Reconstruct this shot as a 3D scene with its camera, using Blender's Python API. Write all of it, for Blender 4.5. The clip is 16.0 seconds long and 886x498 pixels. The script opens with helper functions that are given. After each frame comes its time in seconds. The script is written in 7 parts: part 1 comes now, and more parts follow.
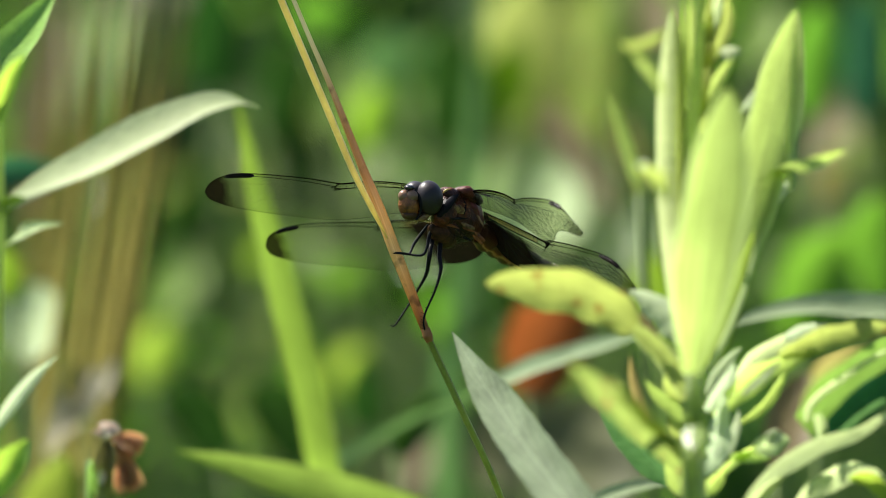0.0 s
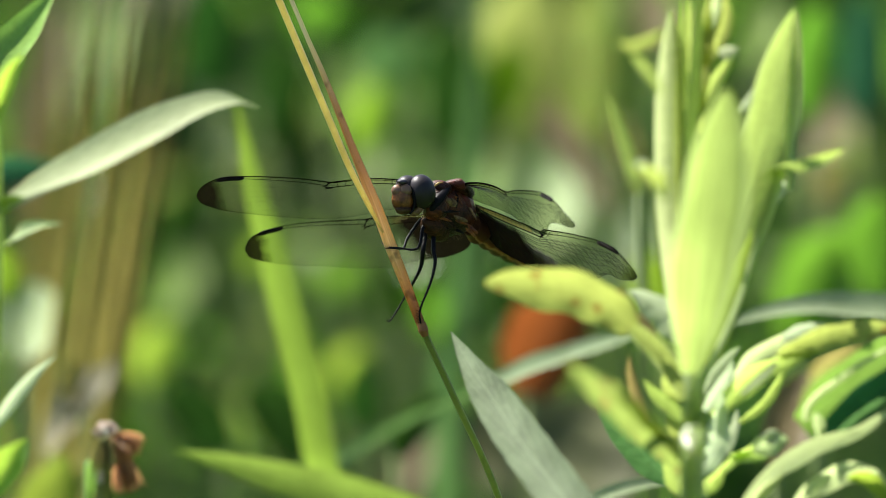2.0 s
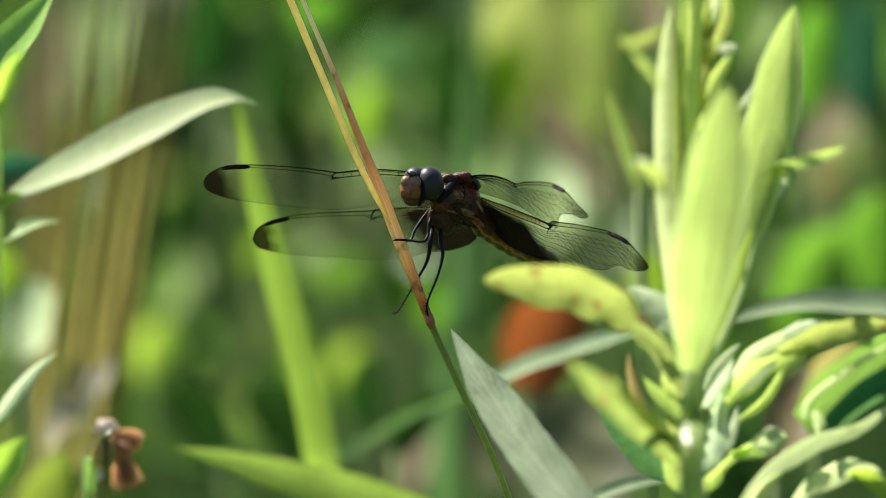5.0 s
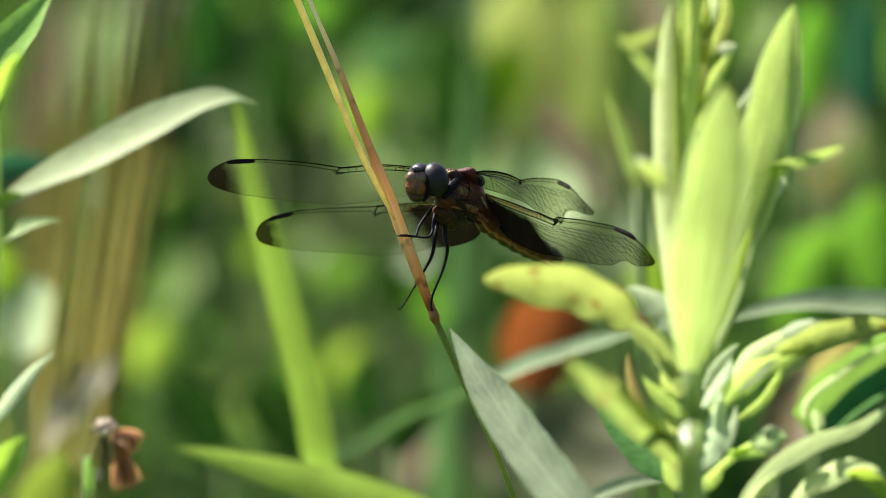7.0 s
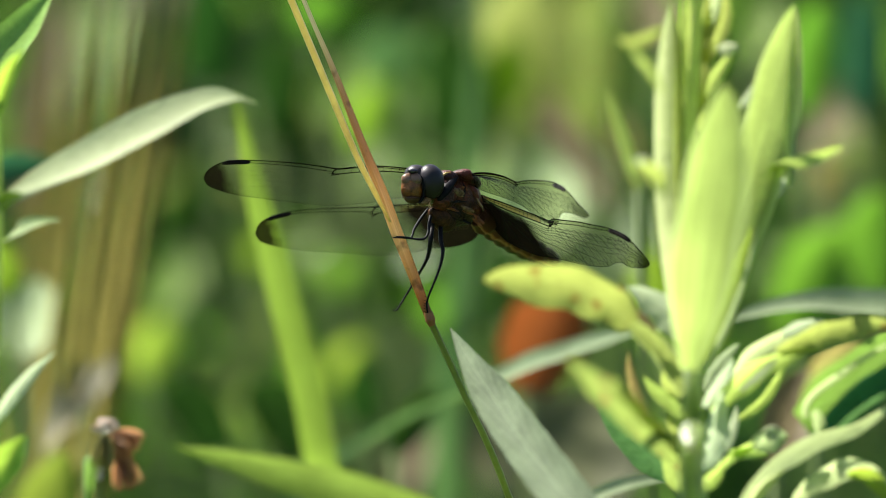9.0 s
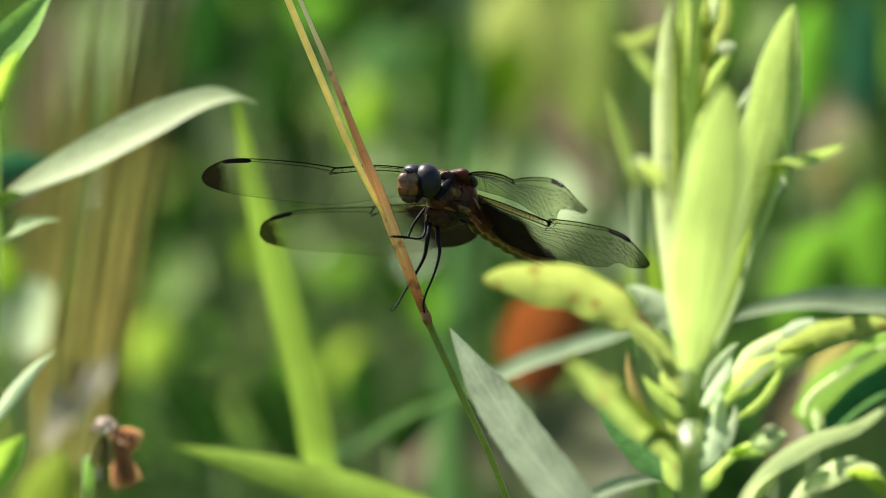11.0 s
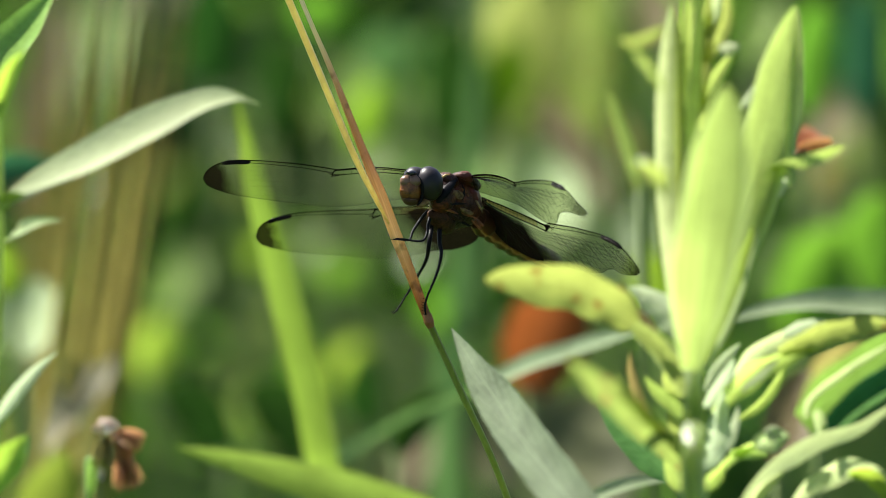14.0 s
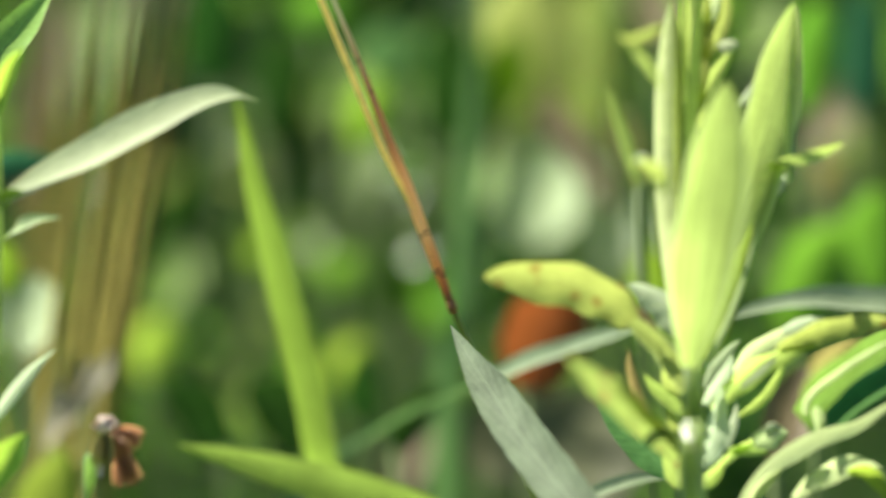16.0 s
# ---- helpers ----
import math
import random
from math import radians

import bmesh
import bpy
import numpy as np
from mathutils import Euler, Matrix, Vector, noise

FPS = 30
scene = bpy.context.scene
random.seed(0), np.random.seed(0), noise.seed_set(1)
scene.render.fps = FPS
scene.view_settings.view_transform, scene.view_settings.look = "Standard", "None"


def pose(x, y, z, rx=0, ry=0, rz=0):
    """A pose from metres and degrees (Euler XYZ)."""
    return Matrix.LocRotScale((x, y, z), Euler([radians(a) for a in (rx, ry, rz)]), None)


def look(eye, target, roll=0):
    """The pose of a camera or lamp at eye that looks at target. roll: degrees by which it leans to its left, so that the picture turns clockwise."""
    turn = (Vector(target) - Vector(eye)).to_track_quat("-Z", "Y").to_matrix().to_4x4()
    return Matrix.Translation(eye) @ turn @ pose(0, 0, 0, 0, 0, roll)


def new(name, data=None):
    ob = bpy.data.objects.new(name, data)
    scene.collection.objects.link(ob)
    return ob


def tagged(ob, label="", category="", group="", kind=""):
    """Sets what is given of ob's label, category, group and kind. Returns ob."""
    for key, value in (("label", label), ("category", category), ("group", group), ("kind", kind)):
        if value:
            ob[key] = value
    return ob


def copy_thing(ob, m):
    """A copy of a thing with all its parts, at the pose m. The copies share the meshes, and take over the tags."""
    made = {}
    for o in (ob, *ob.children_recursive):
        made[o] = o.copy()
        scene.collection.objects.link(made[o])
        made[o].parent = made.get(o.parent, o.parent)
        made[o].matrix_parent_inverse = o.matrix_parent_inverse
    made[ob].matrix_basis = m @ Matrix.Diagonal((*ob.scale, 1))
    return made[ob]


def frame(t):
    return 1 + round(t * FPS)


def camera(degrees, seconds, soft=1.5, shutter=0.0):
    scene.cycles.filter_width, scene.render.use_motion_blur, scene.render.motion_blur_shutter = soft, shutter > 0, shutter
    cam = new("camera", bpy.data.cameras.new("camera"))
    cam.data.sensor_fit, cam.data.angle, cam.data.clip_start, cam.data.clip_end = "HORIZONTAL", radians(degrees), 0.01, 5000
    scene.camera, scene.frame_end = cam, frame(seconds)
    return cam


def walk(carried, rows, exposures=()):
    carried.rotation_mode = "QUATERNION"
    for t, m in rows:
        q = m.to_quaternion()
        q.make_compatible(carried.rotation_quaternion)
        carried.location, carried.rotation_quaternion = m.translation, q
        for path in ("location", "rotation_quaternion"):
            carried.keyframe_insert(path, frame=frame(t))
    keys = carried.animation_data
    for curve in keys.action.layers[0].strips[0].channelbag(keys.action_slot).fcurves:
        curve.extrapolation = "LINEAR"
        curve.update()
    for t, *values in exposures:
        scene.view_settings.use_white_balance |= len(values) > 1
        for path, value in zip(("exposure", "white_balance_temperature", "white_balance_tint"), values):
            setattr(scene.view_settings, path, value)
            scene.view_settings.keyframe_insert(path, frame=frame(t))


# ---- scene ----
EXPO = 1.48
cam = camera(5.984, 16.0, soft=0.75, shutter=0.4)
cam.data.dof.use_dof = True
cam.data.dof.focus_distance = 1.5
cam.data.dof.aperture_fstop = 11.5
cam.data.dof.aperture_blades = 0
walk(cam, [
    (0, pose(0, -1.47721, 0.81047, 80.03094, 0, 0.01501)),
    (0.5, pose(0, -1.47721, 0.81047, 80.03012, 0, 0.00911)),
    (1, pose(0, -1.47721, 0.81047, 80.02761, 0, -0.00169)),
    (1.5, pose(0, -1.47721, 0.81047, 80.02172, 0, -0.00256)),
    (2, pose(0, -1.47721, 0.81047, 80.02848, 0, 0.00409)),
    (2.5, pose(0, -1.47721, 0.81047, 80.02341, 0, -0.00507)),
    (3, pose(0, -1.47721, 0.81047, 80.02166, 0, -0.00502)),
    (3.5, pose(0, -1.47721, 0.81047, 80.01757, 0, -0.00497)),
    (4, pose(0, -1.47721, 0.81047, 80.0143, 0, 0.00164)),
    (6.5, pose(0, -1.47721, 0.81047, 80.00497, 0, 0.00246)),
    (7, pose(0, -1.47721, 0.81047, 80.00497, 0, -0.00415)),
    (7.5, pose(0, -1.47721, 0.81047, 80.00748, 0, 0.00497)),
    (8, pose(0, -1.47721, 0.81047, 80, 0, 0)),
    (8.5, pose(0, -1.47721, 0.81047, 80.0101, 0, 0.00748)),
    (9, pose(0, -1.47721, 0.81047, 80.0042, 0, 0.00082)),
    (11.5, pose(0, -1.47721, 0.81047, 79.99918, 0, -0.00589)),
    (12, pose(0, -1.47721, 0.81047, 79.99754, 0, -0.00005)),
    (12.5, pose(0, -1.47721, 0.81047, 79.99427, 0, -0.00246)),
    (13, pose(0, -1.47721, 0.81047, 80.00082, 0, -0.00584)),
    (13.5, pose(0, -1.47721, 0.81047, 79.99754, 0, -0.00082)),
    (14, pose(0, -1.47721, 0.81047, 80.00502, 0, 0.00911)),
    (14.5, pose(0, -1.47721, 0.81047, 79.99509, 0, 0)),
    (15, pose(0, -1.47721, 0.81047, 79.9767, 0, -0.00589)),
    (15.5, pose(0, -1.47721, 0.81047, 79.97997, 0, 0.00169)),
    (16, pose(0, -1.47721, 0.81047, 79.98581, 0, 0.00164))],
    exposures=[(0.0, EXPO), (16.0, EXPO)])

# ---- daylight: a sun behind and above the plants, to the side, and a clear sky ----
SUN_DIR = Vector((-0.50, 0.42, 0.80)).normalized()
world = bpy.data.worlds.new("sky")
scene.world = world
world.use_nodes = True
_nt = world.node_tree
_sky = _nt.nodes.new("ShaderNodeTexSky")
_sky.sky_type = "NISHITA"
_sky.sun_disc = False
_sky.sun_elevation = math.asin(SUN_DIR.z)
_sky.sun_rotation = math.atan2(SUN_DIR.x, SUN_DIR.y)
_nt.nodes["Background"].inputs["Strength"].default_value = 0.055
_nt.links.new(_sky.outputs["Color"], _nt.nodes["Background"].inputs["Color"])
_sun = bpy.data.lights.new("sun", "SUN")
_sun.energy = 5.0
_sun.angle = radians(0.53)
_sun.color = (1.0, 0.95, 0.86)
_sun_ob = new("sun", _sun)
_sun_ob.matrix_world = look(SUN_DIR * 20, (0, 0, 0))


# ---- materials ----
def mat_base(name):
    m = bpy.data.materials.new(name)
    m.use_nodes = True
    nt = m.node_tree
    nt.nodes.clear()
    out = nt.nodes.new("ShaderNodeOutputMaterial")
    return m, nt, out


def node(nt, kind, **values):
    n = nt.nodes.new(kind)
    for key, value in values.items():
        n.inputs[key.replace("_", " ")].default_value = value
    return n


def ramp(nt, fac, stops):
    r = nt.nodes.new("ShaderNodeValToRGB")
    while len(r.color_ramp.elements) < len(stops):
        r.color_ramp.elements.new(0.5)
    for e, (p, c) in zip(r.color_ramp.elements, stops):
        e.position = p
        e.color = (*c, 1) if len(c) == 3 else c
    nt.links.new(fac, r.inputs["Fac"])
    return r.outputs["Color"]


def mixc(nt, fac, a, b, blend="MIX"):
    n = nt.nodes.new("ShaderNodeMix")
    n.data_type = "RGBA"
    n.blend_type = blend
    for sock, v in ((n.inputs[0], fac), (n.inputs[6], a), (n.inputs[7], b)):
        if isinstance(v, bpy.types.NodeSocket):
            nt.links.new(v, sock)
        elif isinstance(v, (int, float)):
            sock.default_value = v
        else:
            sock.default_value = (*v, 1)
    return n.outputs[2]


def math_node(nt, op, a, b=0.0, clamp=False):
    n = nt.nodes.new("ShaderNodeMath")
    n.operation = op
    n.use_clamp = clamp
    for sock, v in zip(n.inputs, (a, b)):
        if isinstance(v, bpy.types.NodeSocket):
            nt.links.new(v, sock)
        else:
            sock.default_value = v
    return n.outputs[0]


def leaf_material(name, face, glow, share=0.45, rough=0.45, gloss=0.05, rib=0.25, veins=14.0, blotch=0.35, spots=None, streaks=0.0, margin=0.0):
    """A leaf: diffuse face, light coming through from behind, a waxy sheen, midrib and side veins by the UV map."""
    m, nt, out = mat_base(name)
    tc = nt.nodes.new("ShaderNodeTexCoord")
    info = nt.nodes.new("ShaderNodeObjectInfo")
    sep = nt.nodes.new("ShaderNodeSeparateXYZ")
    nt.links.new(tc.outputs["UV"], sep.inputs[0])
    n1 = node(nt, "ShaderNodeTexNoise", Scale=90.0, Detail=4.0)
    n2 = node(nt, "ShaderNodeTexNoise", Scale=900.0, Detail=3.0)
    nt.links.new(tc.outputs["Object"], n1.inputs["Vector"])
    nt.links.new(tc.outputs["Object"], n2.inputs["Vector"])
    off = math_node(nt, "ABSOLUTE", math_node(nt, "SUBTRACT", sep.outputs["X"], 0.5))
    ribm = math_node(nt, "SUBTRACT", 1.0, math_node(nt, "MULTIPLY", off, 26.0), clamp=True)
    # side veins run from the rib to the edge, forward along the blade
    run = math_node(nt, "SUBTRACT", math_node(nt, "MULTIPLY", sep.outputs["Y"], veins), math_node(nt, "MULTIPLY", off, 5.0))
    tri = math_node(nt, "ABSOLUTE", math_node(nt, "SUBTRACT", math_node(nt, "FRACT", run), 0.5))
    veinm = math_node(nt, "MULTIPLY", math_node(nt, "SUBTRACT", 1.0, math_node(nt, "MULTIPLY", tri, 9.0), clamp=True), 0.5)
    lines = math_node(nt, "MAXIMUM", ribm, veinm)

    def coloured(c, k):
        dark = tuple(v * (1 - k) for v in c)
        lite = tuple(min(1, v * (1 + k * 0.8)) for v in c)
        a = ramp(nt, n1.outputs["Fac"], [(0.3, dark), (0.7, lite)])
        a = mixc(nt, 0.25, a, ramp(nt, n2.outputs["Fac"], [(0.35, dark), (0.65, lite)]))
        a = mixc(nt, math_node(nt, "MULTIPLY", lines, rib), a, tuple(min(1, v * 1.5 + 0.05) for v in c))
        if margin:
            rim = ramp(nt, off, [(0.40, (0, 0, 0)), (0.48, (1, 1, 1))])
            a = mixc(nt, math_node(nt, "MULTIPLY", rim, margin), a, tuple(min(1, v * 1.15 + 0.12) for v in c))
        if streaks:
            sk = node(nt, "ShaderNodeTexNoise", Scale=1.0, Detail=3.0)
            cmb = nt.nodes.new("ShaderNodeCombineXYZ")
            nt.links.new(math_node(nt, "MULTIPLY", sep.outputs["X"], 14.0), cmb.inputs[0])
            nt.links.new(math_node(nt, "MULTIPLY", sep.outputs["Y"], 1.2), cmb.inputs[1])
            nt.links.new(cmb.outputs[0], sk.inputs["Vector"])
            a = mixc(nt, math_node(nt, "MULTIPLY", ramp(nt, sk.outputs["Fac"], [(0.4, (0, 0, 0)), (0.65, (1, 1, 1))]), streaks), a, tuple(v * 0.55 for v in c))
        if spots:
            sp = node(nt, "ShaderNodeTexNoise", Scale=220.0, Detail=2.0)
            nt.links.new(tc.outputs["Object"], sp.inputs["Vector"])
            a = mixc(nt, ramp(nt, sp.outputs["Fac"], [(0.60, (0, 0, 0)), (0.68, (1, 1, 1))]), a, spots)
        hsv = node(nt, "ShaderNodeHueSaturation")
        nt.links.new(a, hsv.inputs["Color"])
        nt.links.new(math_node(nt, "ADD", math_node(nt, "MULTIPLY", info.outputs["Random"], 0.025), 0.4875), hsv.inputs["Hue"])
        nt.links.new(math_node(nt, "ADD", math_node(nt, "MULTIPLY", info.outputs["Random"], 0.3), 0.85), hsv.inputs["Value"])
        return hsv.outputs["Color"]

    bump = node(nt, "ShaderNodeBump", Strength=0.5, Distance=0.0004)
    nt.links.new(math_node(nt, "ADD", math_node(nt, "MULTIPLY", lines, -0.6), n2.outputs["Fac"]), bump.inputs["Height"])
    d = node(nt, "ShaderNodeBsdfDiffuse", Roughness=0.3)
    t = node(nt, "ShaderNodeBsdfTranslucent")
    g = node(nt, "ShaderNodeBsdfGlossy", Roughness=rough)
    nt.links.new(coloured(face, blotch), d.inputs["Color"])
    nt.links.new(coloured(glow, blotch * 0.7), t.inputs["Color"])
    for s in (d, t, g):
        nt.links.new(bump.outputs["Normal"], s.inputs["Normal"])
    mx = node(nt, "ShaderNodeMixShader", Fac=share)
    nt.links.new(d.outputs[0], mx.inputs[1])
    nt.links.new(t.outputs[0], mx.inputs[2])
    fr = node(nt, "ShaderNodeFresnel", IOR=1.4)
    fac = math_node(nt, "MULTIPLY", fr.outputs[0], gloss * 8.0, clamp=True)
    mx2 = nt.nodes.new("ShaderNodeMixShader")
    nt.links.new(fac, mx2.inputs["Fac"])
    nt.links.new(mx.outputs[0], mx2.inputs[1])
    nt.links.new(g.outputs[0], mx2.inputs[2])
    nt.links.new(mx2.outputs[0], out.inputs["Surface"])
    return m


def solid_material(name, stops, scale=300.0, rough=0.5, spec=0.4, bump=0.3, stretch=(1, 1, 1), sub=0.0, coat=0.0):
    """An opaque skin or bark coloured by noise at two sizes."""
    m, nt, out = mat_base(name)
    tc = nt.nodes.new("ShaderNodeTexCoord")
    mp = nt.nodes.new("ShaderNodeMapping")
    mp.inputs["Scale"].default_value = stretch
    nt.links.new(tc.outputs["Object"], mp.inputs["Vector"])
    n1 = node(nt, "ShaderNodeTexNoise", Scale=scale, Detail=5.0, Roughness=0.6)
    n2 = node(nt, "ShaderNodeTexNoise", Scale=scale * 7, Detail=3.0)
    for n in (n1, n2):
        nt.links.new(mp.outputs[0], n.inputs["Vector"])
    c = ramp(nt, math_node(nt, "ADD", math_node(nt, "MULTIPLY", n1.outputs["Fac"], 0.75), math_node(nt, "MULTIPLY", n2.outputs["Fac"], 0.25)), stops)
    b = node(nt, "ShaderNodeBsdfPrincipled", Roughness=rough, Specular_IOR_Level=spec, Coat_Weight=coat, Coat_Roughness=0.15)
    nt.links.new(c, b.inputs["Base Color"])
    if sub:
        b.inputs["Subsurface Weight"].default_value = sub
        b.inputs["Subsurface Radius"].default_value = (0.002, 0.001, 0.0006)
        b.inputs["Subsurface Scale"].default_value = 1.0
    bp = node(nt, "ShaderNodeBump", Strength=bump, Distance=0.0003)
    nt.links.new(n2.outputs["Fac"], bp.inputs["Height"])
    nt.links.new(bp.outputs["Normal"], b.inputs["Normal"])
    nt.links.new(b.outputs[0], out.inputs["Surface"])
    return m


def wing_material(name, patch, inset, amber, slope=0.0, lean=0.0, haze=0.012, tip=(0.90, 0.97), tip_share=0.8, tint=(0.78, 0.81, 0.70)):
    """Clear wing skin: faintly smoky, a brown tip, and a dark patch at the root that reaches out to a share of the span
    and starts some way behind the leading edge."""
    m, nt, out = mat_base(name)
    tc = nt.nodes.new("ShaderNodeTexCoord")
    sep = nt.nodes.new("ShaderNodeSeparateXYZ")
    nt.links.new(tc.outputs["UV"], sep.inputs[0])
    nz = node(nt, "ShaderNodeTexNoise", Scale=400.0, Detail=3.0)
    nt.links.new(tc.outputs["Object"], nz.inputs["Vector"])
    wob = math_node(nt, "SUBTRACT", nz.outputs["Fac"], 0.5)
    u = math_node(nt, "ADD", sep.outputs["X"], math_node(nt, "MULTIPLY", wob, 0.06))
    back = math_node(nt, "SUBTRACT", 1.0, sep.outputs["Y"])
    end = ramp(nt, math_node(nt, "SUBTRACT", u, math_node(nt, "MULTIPLY", back, 0.03)), [(tip[0], (0, 0, 0)), (tip[1], (1, 1, 1))])
    reach = math_node(nt, "ADD", u, math_node(nt, "MULTIPLY", back, lean))
    root = ramp(nt, reach, [(max(patch - 0.035, 0.004), (1, 1, 1)), (patch + 0.035, (0, 0, 0))])
    deep = math_node(nt, "SUBTRACT", sep.outputs["Y"], math_node(nt, "MULTIPLY", sep.outputs["X"], slope))
    root = math_node(nt, "MULTIPLY", root, ramp(nt, math_node(nt, "ADD", deep, math_node(nt, "MULTIPLY", wob, 0.25)), [(max(inset - 0.07, 0.0), (0, 0, 0)), (inset + 0.07, (1, 1, 1))]))
    dark = math_node(nt, "MAXIMUM", math_node(nt, "MULTIPLY", end, tip_share), math_node(nt, "MULTIPLY", root, 0.96))
    cover = math_node(nt, "ADD", dark, haze, clamp=True)
    tr = node(nt, "ShaderNodeBsdfTransparent", Color=(*tint, 1))
    df = node(nt, "ShaderNodeBsdfPrincipled", Roughness=0.5, Specular_IOR_Level=0.0)
    strip = ramp(nt, sep.outputs["Y"], [(0.12, (1, 1, 1)), (0.19, (0, 0, 0))])
    strip = math_node(nt, "MULTIPLY", strip, math_node(nt, "SUBTRACT", 1.0, root))
    glow = math_node(nt, "MULTIPLY", strip, ramp(nt, sep.outputs["X"], [(0.34, (1, 1, 1)), (0.42, (0, 0, 0))]))
    cover = math_node(nt, "MAXIMUM", cover, math_node(nt, "MULTIPLY", glow, amber))
    skin = mixc(nt, glow, mixc(nt, ramp(nt, dark, [(0.0, (0, 0, 0)), (0.05, (1, 1, 1))]), (0.50, 0.50, 0.36), mixc(nt, nz.outputs["Fac"], (0.008, 0.0055, 0.004), (0.022, 0.013, 0.008))), (0.42, 0.27, 0.06))
    nt.links.new(skin, df.inputs["Base Color"])
    lit = nt.nodes.new("ShaderNodeBsdfTranslucent")
    nt.links.new(skin, lit.inputs["Color"])
    under = nt.nodes.new("ShaderNodeMixShader")
    nt.links.new(ramp(nt, dark, [(0.0, (0.7, 0.7, 0.7)), (0.05, (0.12, 0.12, 0.12))]), under.inputs["Fac"])
    nt.links.new(df.outputs[0], under.inputs[1])
    nt.links.new(lit.outputs[0], under.inputs[2])
    mx = nt.nodes.new("ShaderNodeMixShader")
    nt.links.new(cover, mx.inputs["Fac"])
    nt.links.new(tr.outputs[0], mx.inputs[1])
    nt.links.new(under.outputs[0], mx.inputs[2])
    gl = node(nt, "ShaderNodeBsdfGlossy", Roughness=0.2)
    bump = node(nt, "ShaderNodeBump", Strength=1.0, Distance=0.0005)
    vz = node(nt, "ShaderNodeTexVoronoi", Scale=900.0)
    nt.links.new(tc.outputs["Object"], vz.inputs["Vector"])
    nt.links.new(vz.outputs["Color"], bump.inputs["Height"])
    nt.links.new(bump.outputs["Normal"], gl.inputs["Normal"])
    mx2 = nt.nodes.new("ShaderNodeMixShader")
    nt.links.new(math_node(nt, "MULTIPLY", math_node(nt, "SUBTRACT", 1.0, dark), 0.05), mx2.inputs["Fac"])
    nt.links.new(mx.outputs[0], mx2.inputs[1])
    nt.links.new(gl.outputs[0], mx2.inputs[2])
    nt.links.new(mx2.outputs[0], out.inputs["Surface"])
    return m


def banded_material(name, stops_v, noise_amount=0.08, rough=0.4, sub=0.0, rings=0.0, coat=0.0, spec=0.4):
    """A skin whose colour runs round the body by the UV map's second axis, with fine rings along the first."""
    m, nt, out = mat_base(name)
    tc = nt.nodes.new("ShaderNodeTexCoord")
    sep = nt.nodes.new("ShaderNodeSeparateXYZ")
    nt.links.new(tc.outputs["UV"], sep.inputs[0])
    nz = node(nt, "ShaderNodeTexNoise", Scale=500.0, Detail=4.0)
    nt.links.new(tc.outputs["Object"], nz.inputs["Vector"])
    v = math_node(nt, "ADD", sep.outputs["Y"], math_node(nt, "MULTIPLY", math_node(nt, "SUBTRACT", nz.outputs["Fac"], 0.5), noise_amount))
    c = ramp(nt, v, stops_v)
    if rings:
        fr = math_node(nt, "FRACT", math_node(nt, "MULTIPLY", sep.outputs["X"], rings))
        rm = ramp(nt, fr, [(0.82, (0, 0, 0)), (0.95, (1, 1, 1))])
        c = mixc(nt, math_node(nt, "MULTIPLY", rm, 0.8), c, (0.02, 0.012, 0.008))
    b = node(nt, "ShaderNodeBsdfPrincipled", Roughness=rough, Coat_Weight=coat, Coat_Roughness=0.2, Specular_IOR_Level=spec)
    if sub:
        b.inputs["Subsurface Weight"].default_value = sub
        b.inputs["Subsurface Radius"].default_value = (0.003, 0.0012, 0.0005)
        b.inputs["Subsurface Scale"].default_value = 1.0
    nt.links.new(c, b.inputs["Base Color"])
    bp = node(nt, "ShaderNodeBump", Strength=0.35, Distance=0.0003)
    nt.links.new(nz.outputs["Fac"], bp.inputs["Height"])
    nt.links.new(bp.outputs["Normal"], b.inputs["Normal"])
    nt.links.new(b.outputs[0], out.inputs["Surface"])
    return m


